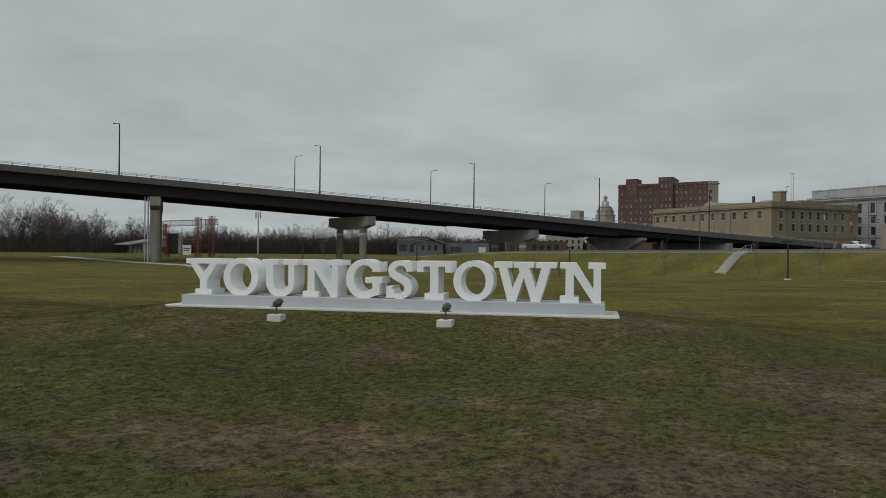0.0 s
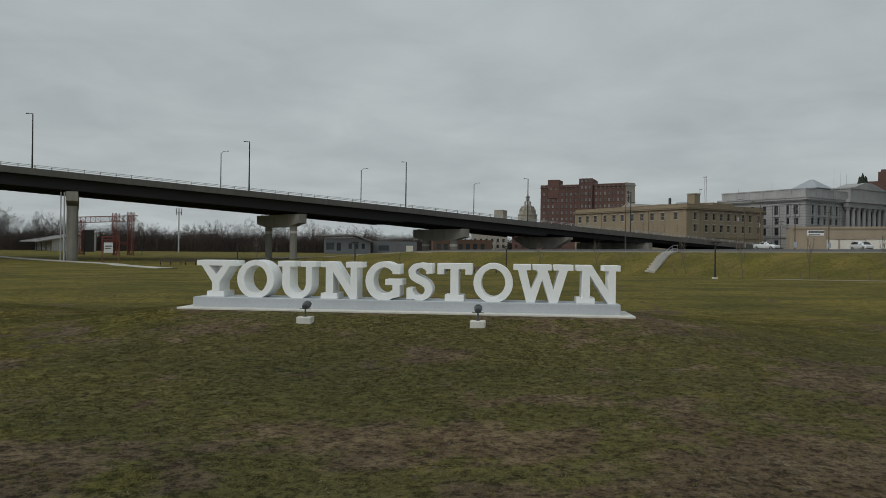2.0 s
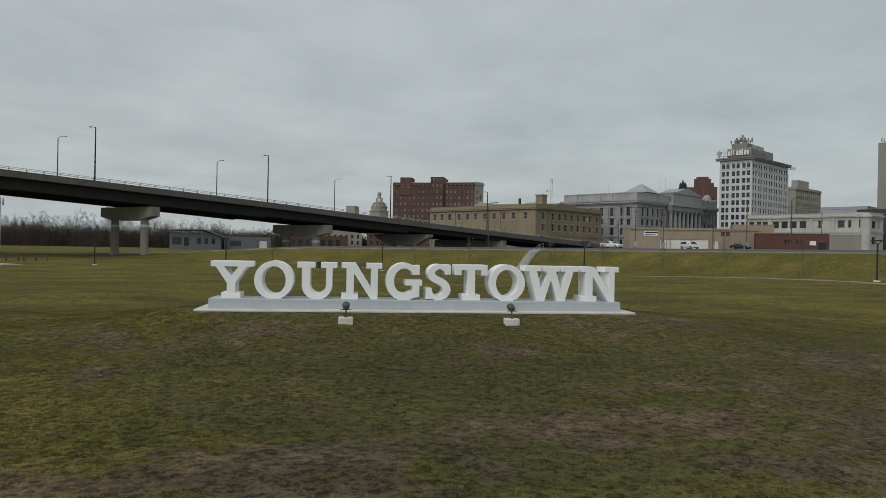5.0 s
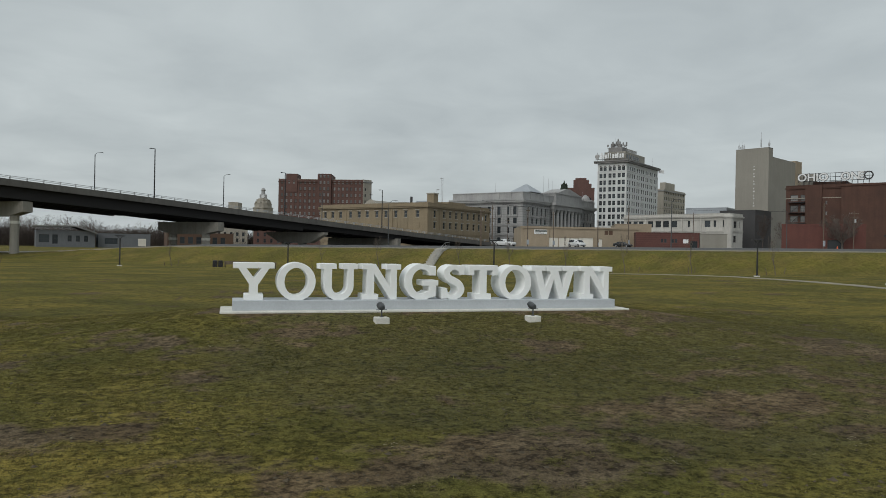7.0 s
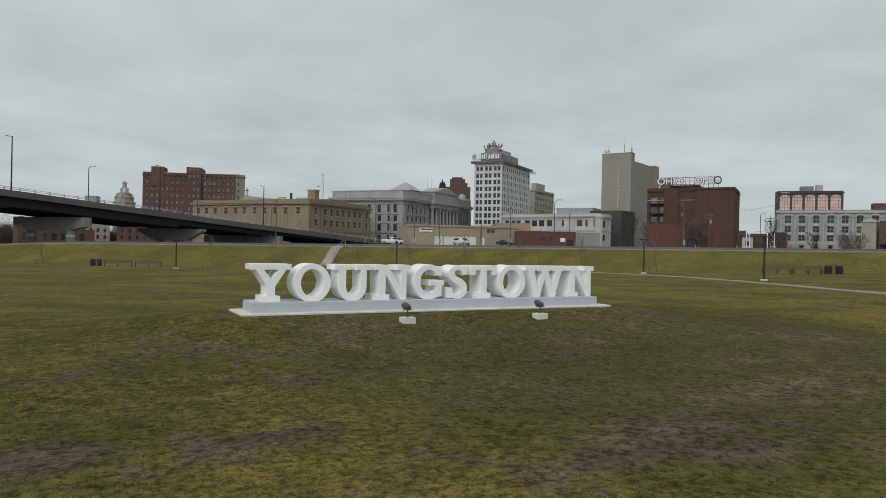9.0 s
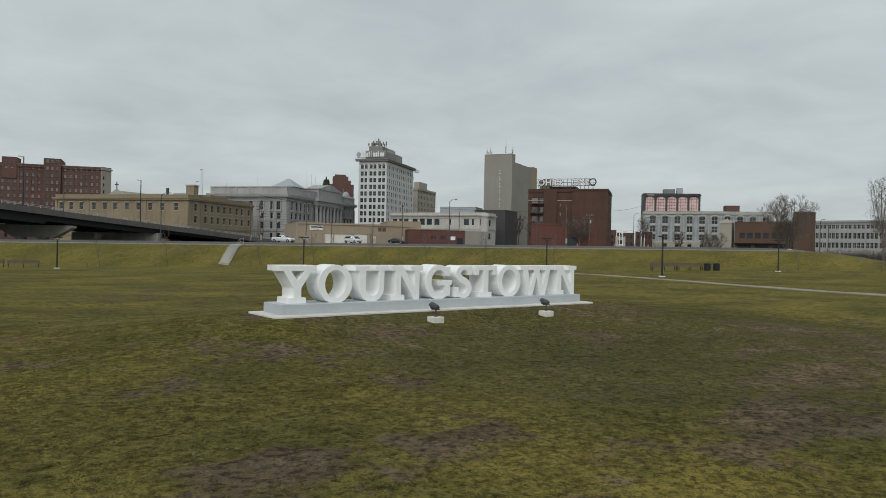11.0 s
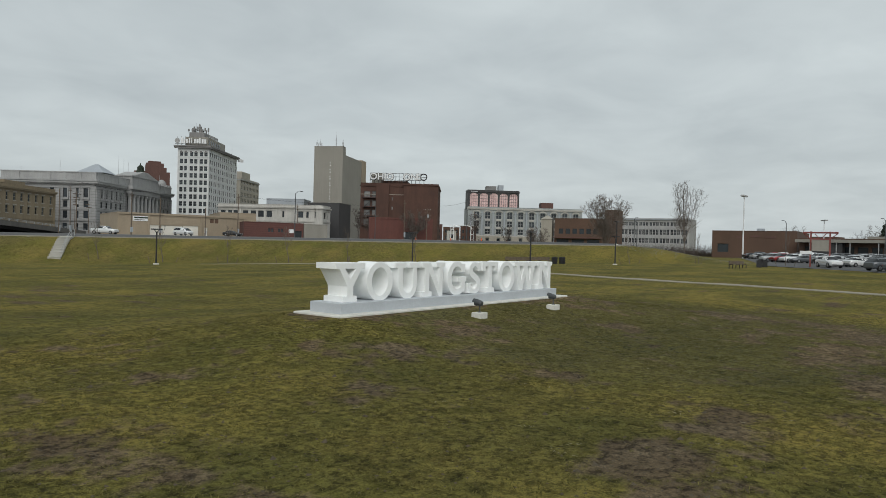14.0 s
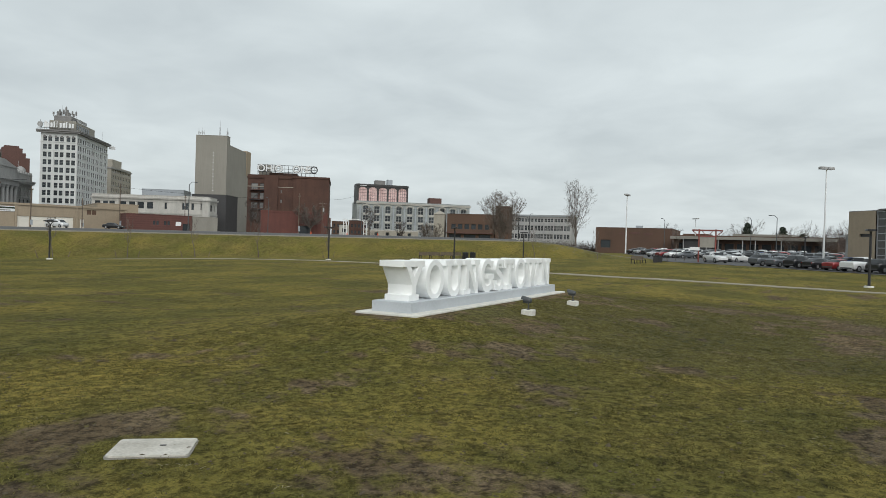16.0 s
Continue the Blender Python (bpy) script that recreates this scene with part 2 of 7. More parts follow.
BRUSH = material("bare_undergrowth", (0.050, 0.038, 0.033), 0.95, 0.35, 14.0, 0.2, 1.0, 0.0, tone=(0.058, 0.044, 0.036))
EVERGREEN = material("evergreen_needles", (0.025, 0.035, 0.022), 0.9, 0.3, 1.0, 0.2, 4.0, 0.1)
RUBBER = material("tyre_rubber", (0.02, 0.02, 0.02), 0.85, 0.1, 0.5, 0.1, 20.0, 0.1)
ALLOY = material("wheel_alloy", (0.45, 0.45, 0.46), 0.35, 0.1, 0.3, 0.05, 30.0, 0.0, metal=0.8)
LIGHTLENS = material("lamp_lens", (0.62, 0.62, 0.60), 0.2, 0.05, 0.3, 0.02, 10.0, 0.0)
TAIL = material("tail_lens", (0.30, 0.01, 0.01), 0.25, 0.05, 0.3, 0.02, 10.0, 0.0)
SIGNWHITE = material("sign_face_white", (0.72, 0.73, 0.73), 0.5, 0.05, 3.0, 0.03, 4.0, 0.0)
ORANGE = material("cone_orange", (0.75, 0.12, 0.03), 0.6, 0.1, 0.5, 0.05, 8.0, 0.0)
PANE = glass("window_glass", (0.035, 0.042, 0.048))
PALEPANE = glass("pale_blind_glass", (0.17, 0.17, 0.165))
CARGLASS = glass("car_glass", (0.012, 0.014, 0.016), 0.05)


def paint(name, colour):
    m = bpy.data.materials.new(name)
    m.use_nodes = True
    b = m.node_tree.nodes["Principled BSDF"]
    b.inputs["Base Color"].default_value = (*colour, 1)
    b.inputs["Roughness"].default_value, b.inputs["Metallic"].default_value = 0.32, 0.25
    b.inputs["Coat Weight"].default_value = 0.6
    return m


PAINTS = {"white": paint("white_car_paint", (0.72, 0.73, 0.73)), "silver": paint("silver_car_paint", (0.36, 0.37, 0.38)),
          "grey": paint("grey_car_paint", (0.10, 0.11, 0.12)), "black": paint("black_car_paint", (0.012, 0.013, 0.015)),
          "blue": paint("blue_car_paint", (0.025, 0.05, 0.13)), "red": paint("red_car_paint", (0.22, 0.02, 0.022))}


def grass_material():
    """Thin winter turf over trampled soil: green, yellow and bare patches at several scales."""
    m = bpy.data.materials.new("winter_turf")
    m.use_nodes = True
    nt = m.node_tree
    n, l = nt.nodes, nt.links
    b = n["Principled BSDF"]
    b.inputs["Roughness"].default_value = 0.95
    b.inputs["Specular IOR Level"].default_value = 0.1
    pos = n.new("ShaderNodeNewGeometry").outputs["Position"]

    def tex(scale, detail, rough=0.6, stretch=(1, 1, 1), offset=(0, 0, 0)):
        mp = n.new("ShaderNodeMapping")
        mp.inputs["Scale"].default_value, mp.inputs["Location"].default_value = stretch, offset
        l.new(pos, mp.inputs["Vector"])
        t = n.new("ShaderNodeTexNoise")
        t.inputs["Scale"].default_value, t.inputs["Detail"].default_value, t.inputs["Roughness"].default_value = scale, detail, rough
        l.new(mp.outputs[0], t.inputs["Vector"])
        return t.outputs[0]

    def ranged(v, a, c, lo=0.0, hi=1.0):
        r = n.new("ShaderNodeMapRange")
        r.interpolation_type = "SMOOTHSTEP"
        for key, value in (("From Min", a), ("From Max", c), ("To Min", lo), ("To Max", hi)):
            r.inputs[key].default_value = value
        l.new(v, r.inputs["Value"])
        return r.outputs[0]

    def mix(kind, fac, a, c):
        x = n.new("ShaderNodeMixRGB")
        x.blend_type = kind
        for i, v in ((0, fac), (1, a), (2, c)):
            if isinstance(v, (int, float)):
                x.inputs[i].default_value = v
            elif isinstance(v, tuple):
                x.inputs[i].default_value = (*v, 1)
            else:
                l.new(v, x.inputs[i])
        return x.outputs[0]

    def calc(op, a, c):
        x = n.new("ShaderNodeMath")
        x.operation = op
        for i, v in ((0, a), (1, c)):
            if isinstance(v, (int, float)):
                x.inputs[i].default_value = v
            else:
                l.new(v, x.inputs[i])
        return x.outputs[0]

    green, straw = (0.114, 0.108, 0.029), (0.186, 0.154, 0.041)
    soil, dry = (0.100, 0.073, 0.047), (0.150, 0.114, 0.074)
    turf = mix("MIX", ranged(tex(0.16, 4.0), 0.36, 0.62), green, straw)
    turf = mix("MIX", ranged(tex(2.3, 5.0), 0.42, 0.66, 0.0, 0.55), turf, (0.058, 0.060, 0.013))
    earth = mix("MIX", ranged(tex(1.1, 5.0), 0.4, 0.65), soil, dry)
    sx = n.new("ShaderNodeSeparateXYZ")
    l.new(pos, sx.inputs[0])

    def hump(px, py, rx, ry):
        ex = calc("DIVIDE", calc("SUBTRACT", sx.outputs[0], px), rx)
        ey = calc("DIVIDE", calc("SUBTRACT", sx.outputs[1], py), ry)
        return ranged(calc("ADD", calc("MULTIPLY", ex, ex), calc("MULTIPLY", ey, ey)), 0.0, 1.0, 1.0, 0.0)

    # the mound's own turf is thin, dull and dark
    worn = n.new("ShaderNodeAttribute")
    worn.attribute_name = "bare"
    mound = hump(3.5, -5.0, 13.5, 12.0)
    turf = mix("MIX", calc("MULTIPLY", ranged(calc("ADD", mound, calc("MULTIPLY", tex(0.9, 4.0), 0.5)), 0.5, 0.8), 0.72), turf, (0.088, 0.085, 0.038))
    patches = calc("ADD", calc("MULTIPLY", tex(0.8, 6.0, 0.72), 0.4), calc("MULTIPLY", tex(6.5, 6.0, 0.8), 0.6))
    bare = ranged(calc("ADD", calc("MULTIPLY", patches, 0.9), calc("MULTIPLY", worn.outputs["Fac"], 0.42)), 0.505, 0.79)
    base = mix("MIX", calc("MULTIPLY", bare, 0.92), turf, earth)
    # short, matted tufts; the shade between them is multiplied into the colour
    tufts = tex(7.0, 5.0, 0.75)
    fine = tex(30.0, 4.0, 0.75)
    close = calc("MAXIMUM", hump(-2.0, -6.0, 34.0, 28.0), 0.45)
    across = calc("ADD", calc("MULTIPLY", sx.outputs[0], 0.6), calc("MULTIPLY", sx.outputs[1], 0.8))
    along = calc("SUBTRACT", calc("MULTIPLY", sx.outputs[0], 0.8), calc("MULTIPLY", sx.outputs[1], 0.6))
    dryness = calc("MULTIPLY", ranged(calc("ADD", across, calc("MULTIPLY", tex(0.25, 4.0), 5.0)), 76.0, 82.0), ranged(along, 75.0, -5.0, 0.25, 0.75))
    base = mix("MIX", dryness, base, mix("MIX", ranged(tex(0.35, 5.0), 0.38, 0.62), (0.122, 0.116, 0.032), (0.160, 0.132, 0.046)))
    tuft_shade = mix("MIX", ranged(tufts, 0.36, 0.58), (0.36,) * 3, (1.34,) * 3)
    base = mix("MULTIPLY", close, base, tuft_shade)
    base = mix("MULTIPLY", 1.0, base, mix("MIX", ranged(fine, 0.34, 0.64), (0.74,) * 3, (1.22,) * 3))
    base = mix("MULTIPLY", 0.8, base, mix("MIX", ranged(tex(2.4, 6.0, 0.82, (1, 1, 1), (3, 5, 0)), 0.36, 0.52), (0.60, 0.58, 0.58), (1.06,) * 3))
    # yellow-green drifts of the flat lawn beyond the sign
    drifts = tex(0.11, 4.0, 0.6, (1.0, 2.2, 1.0), (7.0, 0, 0))
    base = mix("MULTIPLY", 0.5, base, mix("MIX", ranged(drifts, 0.35, 0.65), (0.68, 0.70, 0.72), (1.32, 1.22, 1.0)))
    l.new(base, b.inputs["Base Color"])
    bp = n.new("ShaderNodeBump")
    bp.inputs["Strength"].default_value, bp.inputs["Distance"].default_value = 1.0, 0.09
    lumps = tex(2.6, 4.0, 0.6, (1, 1, 1), (9, 2, 0))
    l.new(calc("ADD", calc("ADD", calc("MULTIPLY", tufts, 0.85), calc("MULTIPLY", fine, 0.2)), calc("MULTIPLY", lumps, 1.2)), bp.inputs["Height"])
    l.new(bp.outputs[0], b.inputs["Normal"])
    return m


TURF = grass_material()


# ---- mesh helpers ----
def mesh_from(name, verts, faces, mats, index=None):
    me = bpy.data.meshes.new(name)
    me.from_pydata([tuple(v) for v in verts], [], faces)
    for m in mats if isinstance(mats, (list, tuple)) else [mats]:
        me.materials.append(m)
    if index:
        me.polygons.foreach_set("material_index", index)
    me.update()
    return me


class Shape:
    """Collects solids for one mesh."""

    def __init__(self):
        self.v, self.f, self.i = [], [], []

    def add(self, verts, faces, mat=0):
        k = len(self.v)
        self.v += [tuple(p) for p in verts]
        self.f += [tuple(k + j for j in f) for f in faces]
        self.i += [mat] * len(faces)
        return self

    def box(self, x0, x1, y0, y1, z0, z1, mat=0, m=None, cut=0.0):
        if cut:
            c = cut
            ring = [(x0 + c, y0), (x1 - c, y0), (x1, y0 + c), (x1, y1 - c), (x1 - c, y1), (x0 + c, y1), (x0, y1 - c), (x0, y0 + c)]
            inner = [(min(max(x, x0 + c), x1 - c), min(max(y, y0 + c), y1 - c)) for x, y in ring]
            vs = [(x, y, z0) for x, y in ring] + [(x, y, z1 - c) for x, y in ring] + [(x, y, z1) for x, y in inner]
            fs = [tuple(range(7, -1, -1))]
            for a in (0, 8):
                fs += [(a + j, a + (j + 1) % 8, a + 8 + (j + 1) % 8, a + 8 + j) for j in range(8)]
            fs += [(16, 18, 20, 22), (16, 17, 18), (18, 19, 20), (20, 21, 22), (22, 23, 16)]
        else:
            vs = [(x, y, z) for z in (z0, z1) for x, y in ((x0, y0), (x1, y0), (x1, y1), (x0, y1))]
            fs = [(3, 2, 1, 0), (4, 5, 6, 7), (0, 1, 5, 4), (1, 2, 6, 5), (2, 3, 7, 6), (3, 0, 4, 7)]
        if m is not None:
            vs = [m @ Vector(p) for p in vs]
        return self.add(vs, fs, mat)

    def prism(self, outline, z0, z1, mat=0, m=None):
        n = len(outline)
        vs = [(x, y, z0) for x, y in outline] + [(x, y, z1) for x, y in outline]
        if m is not None:
            vs = [m @ Vector(p) for p in vs]
        fs = [tuple(range(n - 1, -1, -1)), tuple(range(n, 2 * n))] + [(j, (j + 1) % n, n + (j + 1) % n, n + j) for j in range(n)]
        return self.add(vs, fs, mat)

    def tube(self, a, b, ra, rb=None, sides=8, mat=0, caps=True):
        a, b = Vector(a), Vector(b)
        rb = ra if rb is None else rb
        d = (b - a).normalized()
        u = d.orthogonal().normalized()
        w = d.cross(u)
        ring = [(math.cos(2 * math.pi * j / sides), math.sin(2 * math.pi * j / sides)) for j in range(sides)]
        vs = [a + ra * (c * u + s * w) for c, s in ring] + [b + rb * (c * u + s * w) for c, s in ring]
        fs = [(j, (j + 1) % sides, sides + (j + 1) % sides, sides + j) for j in range(sides)]
        if caps:
            fs += [tuple(range(sides - 1, -1, -1)), tuple(range(sides, 2 * sides))]
        return self.add(vs, fs, mat)

    def lathe(self, profile, sides=16, mat=0, centre=(0, 0, 0)):
        vs, fs = [], []
        for r, z in profile:
            vs += [(centre[0] + r * math.cos(2 * math.pi * j / sides), centre[1] + r * math.sin(2 * math.pi * j / sides), centre[2] + z) for j in range(sides)]
        for k in range(len(profile) - 1):
            fs += [(k * sides + j, k * sides + (j + 1) % sides, (k + 1) * sides + (j + 1) % sides, (k + 1) * sides + j) for j in range(sides)]
        fs += [tuple(range(sides - 1, -1, -1)), tuple(range((len(profile) - 1) * sides, len(profile) * sides))]
        return self.add(vs, fs, mat)

    def mesh(self, name, *mats):
        return mesh_from(name, self.v, self.f, list(mats), self.i)


def part(name, shape, mats, parent, label="", at=None):
    """One mesh object under a thing or under a part. shape: a Shape or a finished mesh."""
    me = shape if not isinstance(shape, Shape) else shape.mesh(name, *(mats if isinstance(mats, (list, tuple)) else [mats]))
    ob = new(name, me)
    ob.parent = parent
    if at is not None:
        ob.matrix_basis = at
    return tagged(ob, label) if label else ob


def thing(name, at, label, category, group="", kind=""):
    """An Empty at the base of a thing, which parents its parts."""
    ob = new(name)
    ob.empty_display_size = 0.3
    ob.matrix_basis = at
    return tagged(ob, label, category, group, kind)


def solid(name, shape, mats, at, label, category, group="", kind=""):
    """A thing that is one mesh."""
    ob = new(name, shape.mesh(name, *(mats if isinstance(mats, (list, tuple)) else [mats])))
    ob.matrix_basis = at
    return tagged(ob, label, category, group, kind)


def sheet(name, xs, ys, level, mat, label):
    vs = [(x, y, level(x, y)) for y in ys for x in xs]
    n = len(xs)
    fs = [(j * n + i, j * n + i + 1, (j + 1) * n + i + 1, (j + 1) * n + i) for j in range(len(ys) - 1) for i in range(n - 1)]
    ob = new(name, mesh_from(name, vs, fs, mat))
    ob.data.polygons.foreach_set("use_smooth", [True] * len(fs))
    return tagged(ob, label, name, kind="structure")


def spaced(stops):
    """Coordinates from (from, to, step) stretches."""
    out = []
    for a, b, d in stops:
        k = max(1, round((b - a) / d))
        out += [a + (b - a) * j / k for j in range(k)]
    return out + [stops[-1][1]]


# ---- ground, road, paths ----
XS = spaced([(-2600, -900, 340), (-900, -300, 75), (-300, -130, 17), (-130, -30, 4), (-30, -22, 0.8), (-22, 14, 0.25), (14, 20, 0.6), (20, 110, 2.0), (110, 220, 4.5), (220, 420, 20), (420, 1000, 80), (1000, 2800, 360)])
YS = spaced([(-2600, -700, 380), (-700, -120, 60), (-120, -26, 8), (-26, -18, 0.8), (-18, 3, 0.25), (3, 12, 0.75), (12, 115, 2.0), (115, 300, 6.0), (300, 620, 32), (620, 1200, 100), (1200, 2900, 340)])
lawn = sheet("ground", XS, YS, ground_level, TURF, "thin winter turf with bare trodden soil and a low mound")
soil_share = lawn.data.attributes.new("bare", "FLOAT", "POINT")
soil_share.data.foreach_set("value", [bare_level(x, y) if -45 < x < 45 and -30 < y < 45 else 0.0 for y in YS for x in XS])


def bank_point(s, w):
    return 0.8 * s + 0.6 * w, -0.6 * s + 0.8 * w


def strip(name, mat, label, ss, ws, lift, thick=0.0):
    """A draped band given in the bank's own directions."""
    vs, n = [], len(ws)
    for s in ss:
        for w in ws:
            x, y = bank_point(s, w)
            vs.append((x, y, ground_level(x, y) + lift))
    fs = [(i * n + j, i * n + j + 1, (i + 1) * n + j + 1, (i + 1) * n + j) for i in range(len(ss) - 1) for j in range(n - 1)]
    fs = [f[::-1] for f in fs]
    if thick:
        k = len(vs)
        vs += [(x, y, z - thick) for x, y, z in vs]
        border = [(i * n, (i + 1) * n) for i in range(len(ss) - 1)] + [((i + 1) * n + n - 1, i * n + n - 1) for i in range(len(ss) - 1)]
        fs += [(a, b, k + b, k + a) for a, b in border]
    ob = new(name, mesh_from(name, vs, fs, mat))
    return tagged(ob, label, name, kind="structure")


strip("town_ground", PAVE, "worn grey pavement and lots of the town blocks", spaced([(-150, 62, 8)]), spaced([(97, 330, 9)]), 0.06)
strip("road", ASPHALT, "grey asphalt street along the top of the bank", spaced([(-150, 62, 6)]), spaced([(88.5, 96.8, 2.1)]), 0.07)
strip("kerb", PATHM, "weathered concrete kerb and footway beside the street", spaced([(-140, 60, 5)]), (86.9, 87.6, 88.3), 0.12, 0.3)


def ribbon(name, mat, label, line, width, lift, thick=0.12):
    """A path: a smooth line, resampled and laid on the ground with its own thickness."""
    pts = []
    for k in range(len(line) - 1):
        p0, p1, p2, p3 = (Vector(line[min(max(k + d, 0), len(line) - 1)]) for d in (-1, 0, 1, 2))
        for j in range(8):
            t = j / 8
            pts.append(0.5 * (2 * p1 + (p2 - p0) * t + (2 * p0 - 5 * p1 + 4 * p2 - p3) * t * t + (3 * p1 - p0 - 3 * p2 + p3) * t ** 3))
    pts.append(Vector(line[-1]))
    vs, fs = [], []
    for k, p in enumerate(pts):
        d = (pts[min(k + 1, len(pts) - 1)] - pts[max(k - 1, 0)]).normalized()
        side = Vector((-d.y, d.x)) * width / 2
        for q in (p - side, p, p + side):
            vs.append((q.x, q.y, ground_level(q.x, q.y) + lift))
        for q in (p - side, p + side):
            vs.append((q.x, q.y, ground_level(q.x, q.y) + lift - thick))
    for k in range(len(pts) - 1):
        a, b = 5 * k, 5 * k + 5
        fs += [(a, b, b + 1, a + 1), (a + 1, b + 1, b + 2, a + 2), (a + 3, b + 3, b, a), (a + 2, b + 2, b + 4, a + 4)]
    ob = new(name, mesh_from(name, vs, [f[::-1] for f in fs], mat))
    return tagged(ob, label, "path", kind="structure")


ribbon("path", PATHM, "pale concrete footpath curving over the lawn", [(24, -34), (28.5, -22), (31.2, -14), (33.4, -6), (35.4, 2), (38.2, 10), (42, 19), (45.5, 28), (48, 38), (48, 48), (42, 56), (33, 64)], 1.35, 0.05)
ribbon("path_far", PATHPALE, "pale concrete footpath under the bridge", [(-45, 74), (-62, 92), (-72, 104), (-92, 116), (-118, 132), (-135, 142)], 2.8, 0.08)


def lot_level(x, y):
    return max(ground_level(x, y), lawn_level(x, y)) + 0.05


# the car park: e runs along its near edge, f across it, away from the lawn
def lot_point(e, f):
    return 62 + 0.68 * e + 0.73 * f, -24 + 0.73 * e - 0.68 * f


lot_rows, lot_cols = spaced([(-60, 150, 6)]), spaced([(0, 1, 0.04)])
lot_verts = []
for e in lot_rows:
    near = 0.0 if e < 46 else (e - 46) * 0.6
    for k in lot_cols:
        x, y = lot_point(e, near + (135 - near) * k)
        lot_verts.append((x, y, lot_level(x, y)))
nc = len(lot_cols)
tagged(new("car_park", mesh_from("car_park", lot_verts, [(i * nc + j, i * nc + j + 1, (i + 1) * nc + j + 1, (i + 1) * nc + j)[::-1] for i in range(len(lot_rows) - 1) for j in range(nc - 1)], ASPHALT)),
       "grey asphalt car park beside the lawn", "car park", kind="structure")


# ---- the sign ----
H, FOOT = 1.10, 0.285
SE = 0.165   # serif height


def arc(cx, cz, rx, rz, a0, a1, n=28):
    return [(cx + rx * math.cos(radians(a0 + (a1 - a0) * k / n)), cz + rz * math.sin(radians(a0 + (a1 - a0) * k / n))) for k in range(n + 1)]


def letter_solid(loops, depth=0.78, lift=0.0):
    """Extrudes outlines (first the outer one, then holes) into a mesh with slightly eased edges."""
    cu = bpy.data.curves.new("outline", "CURVE")
    cu.dimensions, cu.fill_mode = "2D", "BOTH"
    cu.extrude, cu.bevel_depth, cu.bevel_resolution, cu.offset = depth / 2 - 0.008, 0.008, 1, -0.008
    for loop in loops:
        sp = cu.splines.new("POLY")
        sp.points.add(len(loop) - 1)
        for p, (x, z) in zip(sp.points, loop):
            p.co = (x, z, 0, 1)
        sp.use_cyclic_u = True
    tmp = bpy.data.objects.new("outline", cu)
    scene.collection.objects.link(tmp)
    bpy.context.view_layer.update()
    me = bpy.data.meshes.new_from_object(tmp.evaluated_get(bpy.context.evaluated_depsgraph_get()))
    bpy.data.objects.remove(tmp)
    # stand it up: the outline's y becomes z, its front faces -y
    me.transform(Matrix(((1, 0, 0, 0), (0, 0, -1, depth / 2), (0, 1, 0, 0), (0, 0, 0, 1))))
    # round sides stay smooth, corners stay crisp
    me.polygons.foreach_set("use_smooth", [True] * len(me.polygons))
    me.set_sharp_from_angle(angle=radians(24))
    return me


def join(meshes, name):
    bm = bmesh.new()
    for k, me in enumerate(meshes):
        off = bm.verts[:] and len(bm.verts) or 0
        bm.from_mesh(me)
        bm.verts.ensure_lookup_table()
        for v in bm.verts[off:]:
            v.co.y += 0.003 * k
    out = bpy.data.meshes.new(name)
    bm.to_mesh(out)
    bm.free()
    return out


def rect(x0, x1, z0, z1):
    return [(x0, z0), (x1, z0), (x1, z1), (x0, z1)]


def ell(cx, cz, rx, rz, n=56):
    return [(cx + rx * math.cos(2 * math.pi * k / n), cz + rz * math.sin(2 * math.pi * k / n)) for k in range(n)]


def letter_y():
    w, c = 1.19, 0.595
    return [[[(c - 0.275, 0), (c + 0.275, 0), (c + 0.275, SE), (c + 0.12, SE), (c + 0.12, 0.44), (1.04, H - SE), (w, H - SE), (w, H),
              (0, H), (0, H - SE), (0.15, H - SE), (c - 0.12, 0.44), (c - 0.12, SE), (c - 0.275, SE)], [(c, 0.66), (0.385, H - SE), (0.805, H - SE)]]]


def letter_o(w=1.15):
    return [[ell(w / 2, H / 2 - 0.005, w / 2, H / 2 + 0.03), ell(w / 2, H / 2 - 0.005, w / 2 - 0.225, H / 2 - 0.135)[::-1]]]


def letter_u():
    w = 1.18
    lo, li, ri, ro = 0.14, 0.38, 0.86, 1.05
    zc = 0.42
    outer = [(0, H), (0, H - SE), (lo, H - SE)]
    outer += [(lo, zc)] + arc((lo + ro) / 2, zc, (ro - lo) / 2, zc + 0.03, 180, 360)[1:] + [(ro, H - SE), (w, H - SE), (w, H), (0.70, H), (0.70, H - SE), (ri, H - SE), (ri, zc)]
    outer += arc((li + ri) / 2, zc, (ri - li) / 2, zc - 0.165, 360, 180)[1:] + [(li, H - SE), (0.52, H - SE), (0.52, H)]
    return [[outer]]


def letter_n():
    w = 1.23
    return [[[(0, 0), (0.51, 0), (0.51, SE), (0.375, SE), (0.375, 0.79), (0.89, 0), (1.10, 0), (1.10, H - SE), (w, H - SE), (w, H), (0.76, H), (0.76, H - SE), (0.90, H - SE),
              (0.90, 0.36), (0.425, H), (0, H), (0, H - SE), (0.15, H - SE), (0.15, SE), (0, SE)]]]


def letter_g():
    cx, cz = 0.55, H / 2
    body = [(1.03, 0.76), (1.03, 1.06), (0.85, 1.045)] + arc(cx, cz, 0.55, H / 2 + 0.03, 62, 300, 44)
    body += [(1.03, 0.10), (1.03, 0.435), (1.11, 0.435), (1.11, 0.605), (0.59, 0.605), (0.59, 0.435), (0.81, 0.435), (0.81, 0.245)]
    body += arc(cx + 0.01, cz + 0.02, 0.315, 0.385, 308, 52, 36) + [(0.80, 0.83), (0.80, 0.76)]
    return [[body]]


